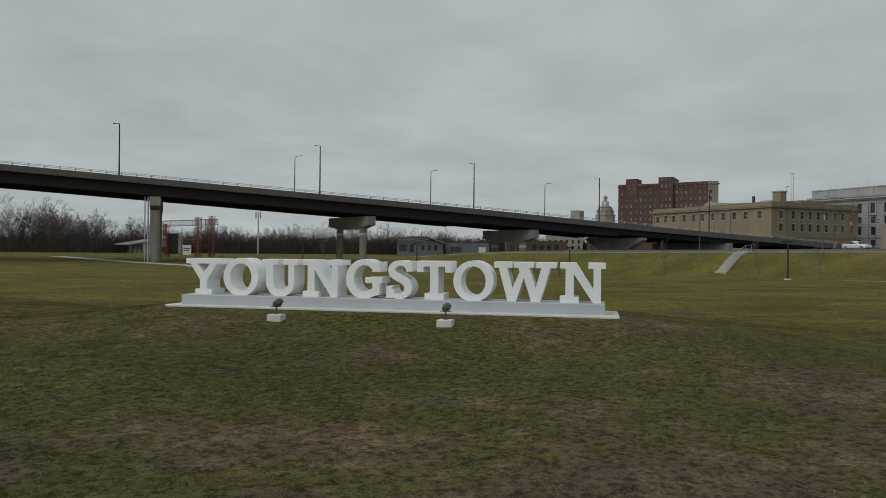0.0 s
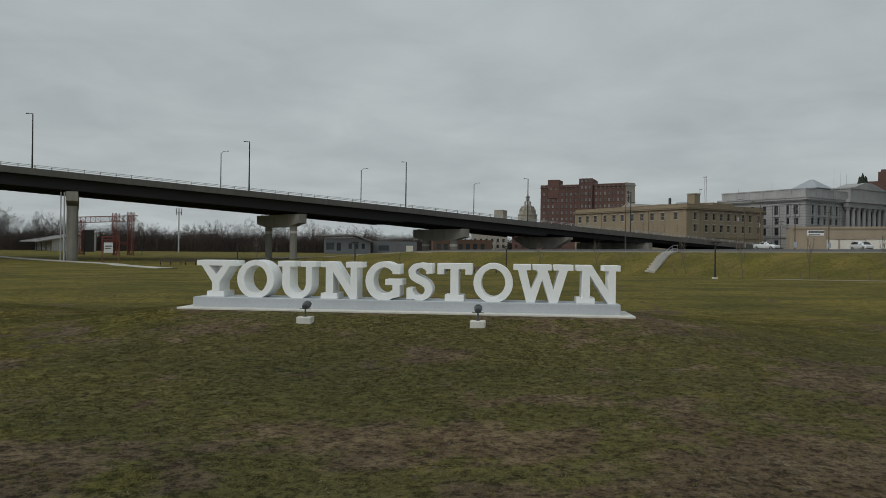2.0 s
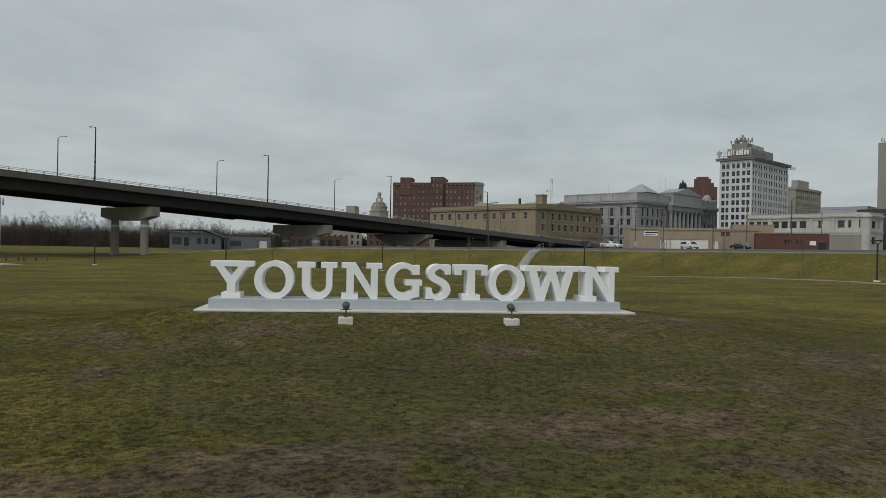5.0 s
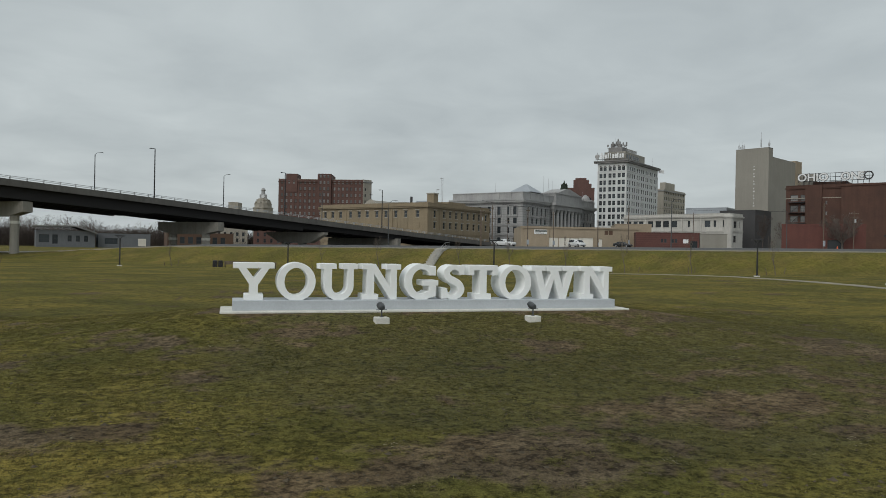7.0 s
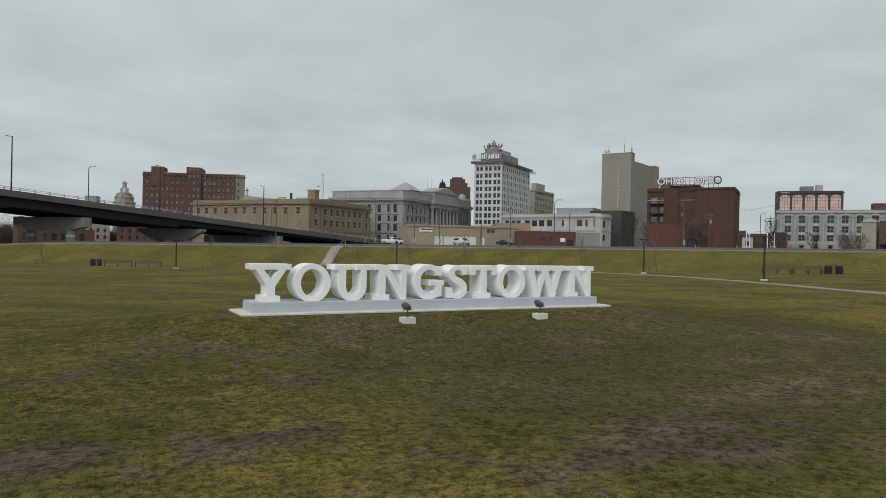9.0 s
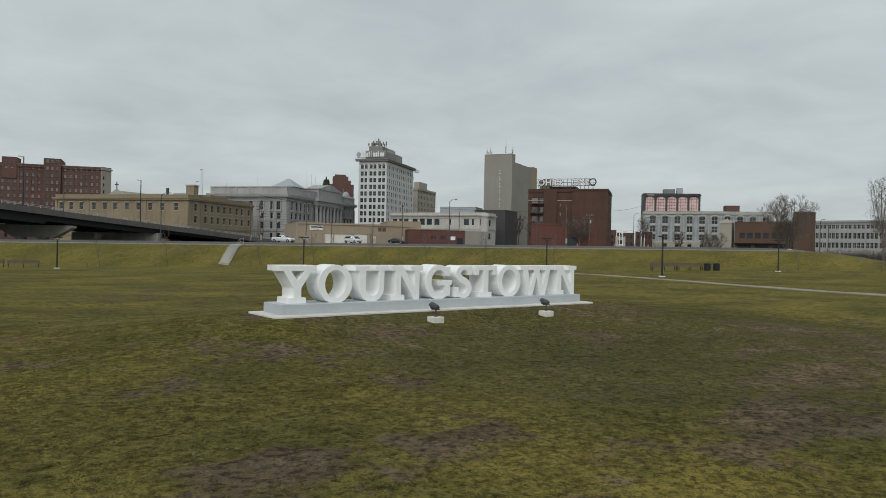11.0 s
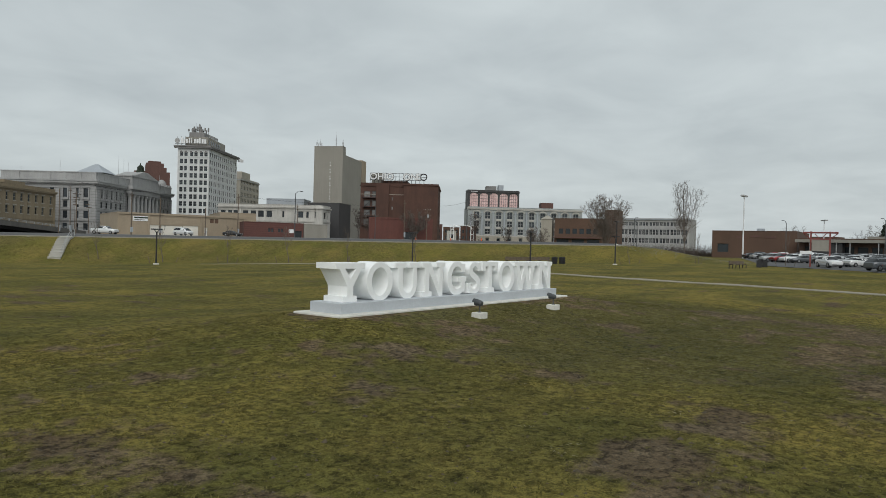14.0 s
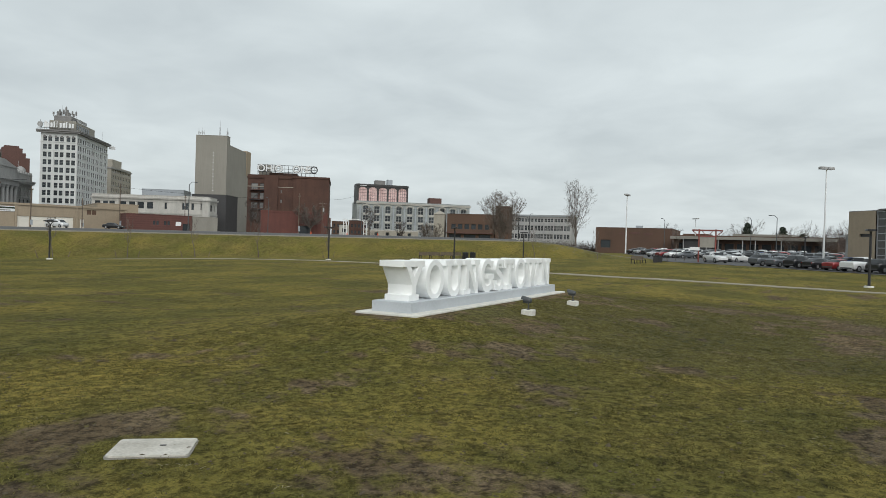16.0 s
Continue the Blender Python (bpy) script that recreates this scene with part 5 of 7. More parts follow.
for k in range(11):
    x, y, hh = 3.4 + 0.72 * k, 3.0 + (k * 37 % 11) * 0.55, 1.4 + (k * 29 % 7) * 0.42
    part("aerial", Shape().tube((x, y, TZ + 6.0), (x, y, TZ + 6.6 + hh), 0.10, 0.07, 5).box(x - 0.3, x + 0.3, y - 0.15, y + 0.15, TZ + 6.3 + hh * 0.4, TZ + 6.6 + hh * 0.9), SLATE, h.ob)
for k in range(8):
    part("side_sign_bar", Shape().box(h.w - 1.6, h.w - 1.4, 4 + 1.5 * k, 5.0 + 1.5 * k, TZ + 4.5, TZ + 5.7), STONE2, h.ob)
for x, y, z in ((6, 5, 15.0), (4, 14, 9.0), (h.w - 0.6, 34, 9.0)):
    part("flag_pole", Shape().tube((x, y, TZ - 1), (x, y, TZ + z - 4), 0.07, 0.04, 5), RAIL, h.ob)
fl = Shape()
fl.add([(0, 0, 0), (1.6, 0.2, -0.2), (3.2, -0.1, -0.5), (3.2, -0.1, -2.0), (1.6, 0.2, -1.75), (0, 0, -1.5), (0, 0.04, 0), (1.6, 0.24, -0.2), (3.2, -0.06, -0.5), (3.2, -0.06, -2.0), (1.6, 0.24, -1.75), (0, 0.04, -1.5)],
       [(0, 1, 4, 5), (1, 2, 3, 4), (6, 11, 10, 7), (7, 10, 9, 8)])
part("flag", fl, SIGNWHITE, h.ob, "pale striped flag", at=pose(h.w + 0.9, 39, TZ - 0.4, 0, 0, -20))

# tan office beyond the tower
h = House("tan_office", "tan masonry office with rows of small windows", (207.0, 292.5), (209.0, 289.5), 30.5, 4.0, 34.5, CREAM)
h.walls(right=grid(0.6, 29.9, 12, 9.0, 3.3, 8, 1.1, 1.8), sill=STONE2)
h.roof(SLATE, 0.6).band(33.4, 0.6, 0.4, STONE2)
h.lump("upper_storey", 0.3, 3.3, 3, 16, 34.6, 38.2, CREAM)
h = House("low_grey_office", "low grey panelled office roof beyond the street", (188.4, 242.8), (198.3, 228.5), 14, 4.0, 21.4, GREYSTEEL)
h.walls(front=[(0.3, 17.6, 16.8, 1.3)], cross=(8, 1))
h.roof(SLATE, 0.3)

# tan garage with white doors
GZ = 8.0
h = House("garage", "long tan stucco garage with white roller doors", (69.3, 152.0), (99.5, 141.8), 26, 1.6, GZ, TANBLOCK)
doors = [(7.4, 1.9, 2.6, 3.3), (10.2, 1.9, 5.2, 3.3), (15.5, 1.9, 3.9, 3.4)]
sh = Shape()
facade(sh, h.front, h.w, 0.5, GZ, doors + [(20.9, 2.1, 0.9, 2.9), (22.4, 6.2, 1.0, 1.1), (23.6, 6.2, 1.0, 1.1)])
part("wall", sh, TANBLOCK, h.ob)
for m, wd in ((h.right, 26), (h.back, h.w), (h.left, 26)):
    s2 = Shape()
    facade(s2, m, wd, 0.5, GZ, [])
    part("wall", s2, TANBLOCK, h.ob)
for x, z, w, hh in doors:
    edge = [(0.26, z + 0.01)] + [(yy, z + hh * (k + f) / 7) for k in range(7) for f, yy in ((0.04, 0.20), (0.10, 0.16), (0.90, 0.16), (0.96, 0.20))] + [(0.26, z + hh - 0.01)]
    d = Shape().prism(edge[::-1], x + 0.02, x + w - 0.02, m=Matrix(((0, 0, 1, 0), (1, 0, 0, 0), (0, 1, 0, 0), (0, 0, 0, 1))))
    part("roller_door", d, DOORWHITE, h.ob, "white roller door")
part("door", Shape().box(20.92, 21.78, 0.16, 0.22, 2.1, 5.0), DOORWHITE, h.ob)
for x in (22.4, 23.6):
    part("louvre", Shape().box(x, x + 1.0, 0.12, 0.2, 6.2, 7.3), BROWN, h.ob)
for x in (0.0, 7.0, 19.9, h.w - 0.5):
    part("wall_pier", Shape().box(x, x + 0.5, -0.22, -0.004, 0.6, GZ - 0.3), TANBLOCK, h.ob)
part("eaves_band", Shape().box(-0.1, h.w + 0.1, -0.3, -0.224, GZ - 0.3, GZ + 0.12), TANBLOCK, h.ob)
h.roof(SLATE, 0.3)
wall_sign = part("wall_sign", Shape().box(3.5, 7.4, -0.12, -0.01, 6.1, 7.3), SIGNWHITE, h.ob, "white wall sign with unreadable dark bars")
part("sign_writing", Shape().box(3.8, 7.0, -0.14, -0.122, 6.75, 7.1).box(3.9, 6.2, -0.14, -0.122, 6.3, 6.45), EVERGREEN, wall_sign)
h2 = House("tan_warehouse", "taller plain tan warehouse behind the garage", (95.0, 147.0), (103.5, 142.5), 22, 1.6, 9.2, TANBLOCK)
h2.walls()
h2.roof(SLATE, 0.3)

# low red brick shop and grey block
h = House("brick_shop", "low red brick shop with dark windows", (94.3, 135.6), (107.9, 128.1), 14, 2.4, 6.7, REDLOW)
h.walls(front=[(6.2, 4.3, 0.6, 1.0), (7.0, 4.3, 0.6, 1.0), (8.8, 4.3, 0.6, 1.0), (9.6, 4.3, 0.6, 1.0), (13.3, 2.6, 1.8, 2.2)], cross=(1, 1))
h.roof(SLATE, 0.3)
part("notice", Shape().box(11.6, 12.9, -0.08, -0.01, 4.2, 5.2), SIGNWHITE, h.ob, "white notice board")
h = House("grey_block", "grey rendered low block", (108.0, 128.0), (114.2, 125.5), 12, 2.4, 6.6, GREYWALL)
h.walls()
h.roof(SLATE, 0.2)

# white three-storey terrace
h = House("white_terrace", "pale painted masonry terrace with dark windows and a corner bay", (120.8, 184.0), (137.5, 152.9), 10.0, 2.6, 13.8, PALE)
front = [(x, z, w, hh) for z, hh in ((9.8, 2.0), (5.2, 2.0)) for x, w in ((0.9, 1.7), (3.4, 1.5), (5.3, 1.7), (8.6, 1.9), (11.3, 1.9), (13.9, 2.0), (16.8, 1.9), (22.2, 0.7), (27.6, 1.8), (30.4, 0.8), (33.2, 1.6))]
h.walls(front=front, right=[(3.0, 9.6, 2.2, 2.0), (7, 9.6, 0.8, 2.0), (3.0, 5.2, 2.2, 2.0)], frame=BLACK)
h.roof(SLATE, 0.6).band(12.7, 0.5, 0.45, PALE).band(8.3, 0.4, 0.2, PALE, name="string_course").band(11.95, 0.2, 0.15, PALE, name="string_course")
for x in (7.6, 20.0, 26.2):
    part("pilaster", Shape().box(x, x + 0.5, -0.2, -0.004, 3.0, 12.65), PALE, h.ob)
part("turret", Shape().tube((h.w - 0.6, 0.6, 2.0), (h.w - 0.6, 0.6, 12.6), 1.3, 1.3, 14).lathe([(1.6, 12.6), (1.6, 13.0), (1.2, 13.6), (0.4, 13.9)], 14, 0, (h.w - 0.6, 0.6, 0)), PALE, h.ob, "rounded pale corner turret")
h = House("dark_annex", "dark clad annex behind the terrace", (149.8, 172.7), (154.8, 162.0), 12.0, 2.6, 15.8, DARKWALL)
h.walls()
h.roof(SLATE, 0.2)

# windowless grey tower
h = House("grey_slab_tower", "tall windowless grey concrete tower with a line of small vents", (189.9, 213.4), (195.7, 201.8), 4.0, 3.0, 43.6, GREYWALL, "tower")
h.walls()
h.roof(SLATE, 0.4)
for k in range(9):
    part("vent", Shape().box(7.2, 7.75, -0.12, -0.01, 12 + 2.9 * k, 12.35 + 2.9 * k).box(7.2, 7.55, -0.12, -0.01, 13.1 + 2.9 * k, 13.5 + 2.9 * k), SIGNWHITE, h.ob)
for x, hh in ((0.8, 2.6), (1.6, 1.6), (2.3, 3.0), (3.0, 2.0), (9.6, 6.0), (12.6, 3.0), (12.9, 2.4)):
    part("antenna", Shape().tube((x, 1, 43.5), (x, 1, 44 + hh), 0.09, 0.05, 5).box(x - 0.2, x + 0.2, 0.7, 0.9, 44.2, 44.2 + hh * 0.5), RAIL, h.ob)
w0 = House("grey_slab_wing", "lower grey wing with a sloping parapet behind the windowless tower", (190.0, 213.4), (196.3, 200.6), 30.0, 3.0, 40.2, GREYWALL, "tower")
w0.ob.matrix_basis = h.ob.matrix_basis @ pose(0.3, 4.01, 0)
w0.w = h.w - 0.35
w0.right, w0.back = pose(w0.w, 0, 0, 0, 0, 90), pose(w0.w, 30.0, 0, 0, 0, 180)
w0.walls()
w0.roof(SLATE, 0.3)
w0.lump("ochre_stair_head", w0.w - 3.4, w0.w + 0.25, 24.5, 31.0, 30.0, 41.2, TANBLOCK, "ochre stair head")

# brick office with the roof sign
OZ = 25.5
h = House("brick_office", "brown brick office with a fire escape and rooftop lettering", (178.8, 174.7), (196.1, 149.8), 22.0, 3.4, OZ, BRICK2)
front = [(1.4, z, 2.4, 2.2) for z in (9.4, 13.0, 16.6, 20.2)] + [(4.6, z, 1.4, 2.2) for z in (9.4, 13.0, 16.6, 20.2)] + [(24.4, z, 1.1, 1.6) for z in (9.8, 13.0, 16.2, 19.4)] + [(12.2, 19.0, 0.6, 1.2), (12.2, 15.4, 0.6, 1.2)]
h.walls(front=front, right=grid(1, 14, 3, 6.0, 3.6, 5, 1.3, 2.0), pane=PALEPANE, sill=BRICK)
h.roof(SLATE, 0.7).band(OZ - 1.2, 0.5, 0.25, BRICK2).band(OZ - 4.4, 0.22, 0.08, CREAM, ("front",), "string_course")
part("wall_projection", Shape().box(6.2, 11.2, -0.9, -0.005, 3.4, OZ - 0.02), BRICK2, h.ob)
part("wall_projection", Shape().box(17.0, h.w - 0.02, -0.9, -0.005, 3.4, OZ - 0.02).box(16.6, h.w, -1.2, -0.005, OZ - 0.6, OZ - 0.1), BRICK2, h.ob)
part("penthouse", Shape().box(7.5, 18, 4, 14, OZ - 0.6, OZ + 1.5, cut=0.05), BRICK2, h.ob)
part("plant_room", Shape().box(3.5, 8.0, 5, 9, OZ - 0.6, OZ + 4.6, cut=0.05), GREYWALL, h.ob)
esc = Shape()
for j, z in enumerate((8.9, 12.5, 16.1, 19.7)):
    esc.box(1.0, 6.1, -1.5, -0.02, z, z + 0.12)
    esc.box(1.0, 6.1, -1.5, -1.42, z + 0.95, z + 1.03)
    for k in range(8):
        esc.box(1.0 + 0.7 * k, 1.06 + 0.7 * k, -1.5, -1.44, z, z + 1.0)
    if j:
        esc.tube((1.6, -0.8, z - 3.5), (5.4, -0.8, z), 0.12, 0.12, 4)
part("fire_escape", esc, BLACK, h.ob, "black iron fire escape")
fr = Shape()
for k in range(14):
    x = 3.4 + 1.62 * k
    fr.tube((x, 2.0, OZ - 0.6), (x, 2.0, OZ + 4.3), 0.07, 0.07, 4)
    fr.tube((x, 2.0, OZ + 3.6), (x, 4.4, OZ - 0.6), 0.06, 0.06, 4)
for z in (1.5, 2.8, 4.1):
    fr.box(3.2, 25.4, 1.9, 2.1, OZ + z, OZ + z + 0.15)
part("sign_frame", fr, BLACK, h.ob, "dark rooftop sign frame")


def sign_text(body, size, at, mat, parent, depth=0.12, grow=0.045, name="roof_letter"):
    cu = bpy.data.curves.new("letter", "FONT")
    cu.body, cu.size, cu.extrude, cu.offset = body, size, depth, grow
    tmp = bpy.data.objects.new("letter", cu)
    scene.collection.objects.link(tmp)
    bpy.context.view_layer.update()
    me = bpy.data.meshes.new_from_object(tmp.evaluated_get(bpy.context.evaluated_depsgraph_get()))
    bpy.data.objects.remove(tmp)
    me.materials.clear()
    me.materials.append(mat)
    part(name, me, None, parent, at=at @ pose(0, 0, 0, 90))


for ch, x in (("O", 3.2), ("H", 6.2), ("I", 8.85), ("O", 9.75), ("O", 16.3), ("N", 19.2), ("E", 21.4)):
    sign_text(ch, 3.6, pose(x, 1.5, OZ + 1.7), SIGNWHITE, h.ob, 0.08, 0.06)
    sign_text(ch, 3.6, pose(x + 0.02, 1.72, OZ + 1.7), BLACK, h.ob, 0.12, 0.17, "letter_tray")
ring_ = Shape()
rv, rf = [], []
for k in range(24):
    a = 2 * math.pi * k / 24
    for r, y in ((1.4, 0), (1.0, 0), (1.0, 0.3), (1.4, 0.3)):
        rv.append((r * math.cos(a), y, r * math.sin(a)))
for k in range(24):
    for j in range(4):
        rf.append((4 * k + j, 4 * k + (j + 1) % 4, 4 * ((k + 1) % 24) + (j + 1) % 4, 4 * ((k + 1) % 24) + j))
ring_.add(rv, rf)
part("sign_ring", ring_, BLACK, h.ob, "dark ring emblem", at=pose(24.4, 1.6, OZ + 2.95))

# red annex by the street
h = House("red_annex", "plain red painted brick annex with a dark doorway", (133.0, 127.5), (146.3, 113.9), 11.0, 2.4, 9.7, REDPAINT)
h.walls(front=[(10.6, 2.6, 3.6, 3.2)], cross=(1, 1))
h.roof(SLATE, 0.15)
h.band(9.35, 0.35, 0.08, REDPAINT)

# building with tall pink-wrapped windows
h = House("ornate_block", "grey-green ornate masonry block with arched upper windows", (253.6, 175.2), (288.1, 132.5), 26, 2.8, 20.8, GREYBLUE)
bay = [4.1 + 5.3 * k for k in range(10)]
front = [(x - 1.25, z, 2.5, hh) for x in bay for z, hh in ((15.3, 3.2), (11.5, 2.7), (7.9, 2.5))] + [(x - 0.8, 3.7, 1.6, 2.2) for x in bay[1:5]]
h.walls(front=front, frame=STONE2, cross=(2, 2), sill=PALE, pane=PANE)
h.roof(SLATE, 0.6)
h.band(19.6, 0.8, 0.5, PALE, ("front",)).band(7.0, 0.4, 0.3, PALE, ("front",), "string_course")
ring = [(1.9 * math.cos(radians(a)), 1.5 * math.sin(radians(a))) for a in range(0, 181, 20)] + [(1.4 * math.cos(radians(a)), 0.95 * math.sin(radians(a))) for a in range(180, -1, -20)]
hood_mesh = Shape().prism(ring, -0.3, -0.004, m=Matrix(((1, 0, 0, 0), (0, 0, 1, 0), (0, 1, 0, 0), (0, 0, 0, 1)))).mesh("arch_hood", PALE)
for x in bay:
    part("arch_hood", hood_mesh, None, h.ob, at=pose(x, 0, 18.0))
    part("pilaster", Shape().box(x - 2.95, x - 2.35, -0.4, -0.004, 7.4, 17.9).box(x - 3.1, x - 2.2, -0.5, -0.004, 17.9, 18.4), GREYSTEEL, h.ob)
    for z in (14.4, 10.6):
        part("spandrel_panel", Shape().box(x - 1.2, x + 1.2, -0.14, -0.004, z, z + 0.6), PALE, h.ob)
part("rusticated_base", Shape().box(3.0, 29.6, -0.9, -0.01, 2.0, 3.6).box(3.0, 29.6, -0.9, -0.01, 6.3, 7.0), CREAM, h.ob)
for a, b in zip([3.0] + [x + 0.85 for x in bay[1:5]], [x - 0.85 for x in bay[1:5]] + [29.6]):
    part("base_pier", Shape().box(a, b, -0.88, -0.01, 3.6, 6.3), CREAM, h.ob)
u = House("upper_hall", "dark framed upper hall with five tall pink-wrapped windows", (256.6, 177.6), (273.5, 159.0), 9, 20.0, 29.1, DARKWALL)
u.walls(front=[(0.9 + 4.85 * k, 21.0, 4.1, 6.9) for k in range(5)], frame=DARKWALL, pane=PINKGLASS, cross=(4, 5), foot=False)
u.roof(SLATE, 0.3).band(28.2, 0.5, 0.3, DARKWALL, ("front",))
for k in range(5):
    for x0, d in ((0.9 + 4.85 * k, 1), (5.0 + 4.85 * k, -1)):
        tri = [(x0, 27.9), (x0, 26.5), (x0 + d * 0.35, 27.2), (x0 + d * 1.0, 27.7), (x0 + d * 1.6, 27.9)]
        part("arch_spandrel", Shape().prism(tri if d < 0 else tri[::-1], 0.02, 0.16, m=Matrix(((1, 0, 0, 0), (0, 0, 1, 0), (0, 1, 0, 0), (0, 0, 0, 1)))), DARKWALL, u.ob)
u.lump("plant_unit", 9.5, 14.5, 4, 8, 28.9, 31.6, SLATE)
u.lump("plant_unit", 15.5, 18.0, 4, 7, 28.9, 32.2, GREYSTEEL)
part("roof_writing", Shape().box(1.4, 4.6, -0.42, -0.39, 28.35, 28.6), SIGNWHITE, u.ob)
h.lump("roof_house", 36, 42, 6, 12, 20.0, 24.0, BRICK)

# low row far up the street beside the brick office
for a, b, top, mat, lab in (((226.5, 208.0), (238.5, 191.9), 11.5, BRICK2, "far low dark brick row with dark windows"), ((238.8, 191.5), (244.6, 183.6), 11.8, BRICK, "far low red brick row with dark windows"), ((244.9, 183.2), (249.4, 177.0), 10.6, BROWN, "far low brown row with dark windows"), ((249.7, 176.6), (254.0, 170.6), 11.2, BRICK2, "far low dark brick row with dark windows")):
    h = House("street_row", lab, a, b, 9, 3.0, top, mat, "house", "low rows far up the street")
    h.walls(front=grid(0.4, h.w - 0.4, 4, 5.2, 2.9, 2, 0.9, 1.5))
    h.roof(SLATE, 0.4)

# buildings towards the car park
h = House("brick_offices", "low red brick offices with square windows", (193.6, 97.8), (197.1, 81.8), 16, 3.2, 12.1, BROWN)
h.walls(front=[(1.5 + 2.35 * k, 7.0, 1.6, 1.8) for k in range(6)] + [(0.8 + 5.2 * k, 3.4, 4.2, 1.8) for k in range(3)], cross=(1, 1))
h.roof(SLATE, 0.4)
part("canopy", Shape().box(0, h.w, -1.2, -0.005, 5.5, 5.9), BRICK, h.ob)
h = House("beige_stair_tower", "small beige stair tower with a hipped top", (193.2, 102.8), (194.4, 99.2), 4, 3.0, 12.0, CREAM)
h.walls()
part("hip_roof", Shape().add([(-0.2, -0.2, 12.0), (h.w + 0.2, -0.2, 12.0), (h.w + 0.2, 4.2, 12.0), (-0.2, 4.2, 12.0), (h.w / 2, 2, 13.4)], [(0, 1, 4), (1, 2, 4), (2, 3, 4), (3, 0, 4), (3, 2, 1, 0)]), CREAM, h.ob)
h = House("brick_stair_tower", "plain brown brick stair tower beside the low offices", (197.9, 81.6), (198.7, 77.0), 6, 3.0, 15.0, BROWN, "tower")
h.walls()
h.roof(SLATE, 0.2)
h = House("white_warehouse", "long white painted warehouse with ribbon windows", (259.3, 102.6), (263.6, 74.0), 18, 3.0, 15.2, STONE2)
h.walls(front=[(0.6 + 4.2 * k + 1.3 * j, z, 1.05, hh) for k in range(7) for j in range(3) for z, hh in ((12.3, 1.5), (8.6, 2.2), (5.2, 2.0)) if 1.65 + 4.2 * k + 1.3 * j < h.w], frame=STONE2, cross=(2, 2))
h.roof(SLATE, 0.4).band(14.6, 0.5, 0.4, GREYSTEEL, ("front",))
h = House("brown_store", "low brown block store with a dark loading bay", (201.85, 47.9), (203.1, 24.4), 30, 1.0, 8.6, BROWN)
h.walls(front=[(1.6, 2.2, 3.2, 2.6)], cross=(1, 1))
h.roof(SLATE, 0.3)
for k in range(3):
    part("pale_sign", Shape().box(7 + 4.0 * k, 9.8 + 4.0 * k, -0.1, -0.01, 6.6 + 0.3 * (k % 2), 7.1 + 0.3 * (k % 2)), BRICK, h.ob)
h.lump("roof_unit", 12, 14, 4, 6, 8.5, 9.6, GREYSTEEL)
h = House("long_arcade", "long low arcade with a pale fascia and white posts", (200.2, 23.3), (190.5, -20.0), 22, 0.8, 6.5, BROWN)
h.walls(front=[(1.5 + 3.4 * k, 2.0, 2.6, 2.4) for k in range(12)], cross=(1, 1))
h.roof(SLATE, 0.2)
part("fascia", Shape().box(0, h.w, -3.0, -0.01, 5.5, 6.35), GREYWALL, h.ob, "weathered grey sheet fascia")
for k in (1, 3, 4, 6, 7, 9, 12):
    part("post", Shape().box(0.45 + 3.4 * k, 0.65 + 3.4 * k, -2.85, -2.65, 0.4, 5.5), STONE2, h.ob)
part("dark_bay", Shape().box(3.8, 12.0, -2.2, -0.02, 0.4, 5.48), DARKWALL, h.ob, "dark clad bay under the fascia")
h.lump("roof_step", 17, 33, 1, 9, 6.2, 7.3, GREYWALL)
h.lump("roof_step", 2, 9, 2, 8, 6.2, 7.2, BROWN)
h = House("arena", "tan arena block with a dark glass stair hall", (105.3, -17.1), (94.0, -26.5), 18, 0.3, 8.9, TANBLOCK)
sh = Shape()
facade(sh, h.front, 5.2, 0.0, 8.9, [(2.2, 4.9, 2.4, 0.5)])
part("wall", sh, TANBLOCK, h.ob)
part("slot_window", Shape().box(2.2, 4.6, 0.2, 0.26, 4.9, 5.4), DARKWALL, h.ob)
for m, wd in ((h.back, h.w), (h.left, 18)):
    s2 = Shape()
    facade(s2, m, wd, 0.0, 8.9, [])
    part("wall", s2, TANBLOCK, h.ob)
part("glass_hall", Shape().box(5.25, h.w, 0.3, 17.9, 0.0, 9.2), PALEPANE, h.ob, "dark curtain wall")
for k in range(6):
    part("mullion", Shape().box(5.25 + 1.6 * k, 5.37 + 1.6 * k, 0.15, 0.298, 0.3, 9.2), RAIL, h.ob)
for k in range(8):
    part("transom", Shape().box(5.25, h.w, 0.18, 0.296, 1.0 + 1.1 * k, 1.1 + 1.1 * k), RAIL, h.ob)
part("porch", Shape().box(-2.6, -0.02, 2, 8, 0.0, 5.0).box(-3.2, -0.02, 1.5, 8.5, 5.0, 5.3), STONE2, h.ob)
part("roof", Shape().box(0, h.w, 0, 18, 8.9, 9.0), SLATE, h.ob)


# ---- low things on the far left ----
h = House("stage_house", "white low stage house with a sloping grey roof", (-148.2, 197.6), (-140.2, 209.6), 14, -1.0, 3.6, PALE)
h.walls(front=[(6.5, 0.0, 2.0, 2.0), (10.5, -0.8, 1.2, 2.4)], cross=(1, 1))
part("gable_wall", Shape().prism([(0.0, 3.6), (h.w, 3.6), (h.w, 5.9)], 0.02, 0.3, m=Matrix(((1, 0, 0, 0), (0, 0, 1, 0), (0, 1, 0, 0), (0, 0, 0, 1)))), PALE, h.ob)
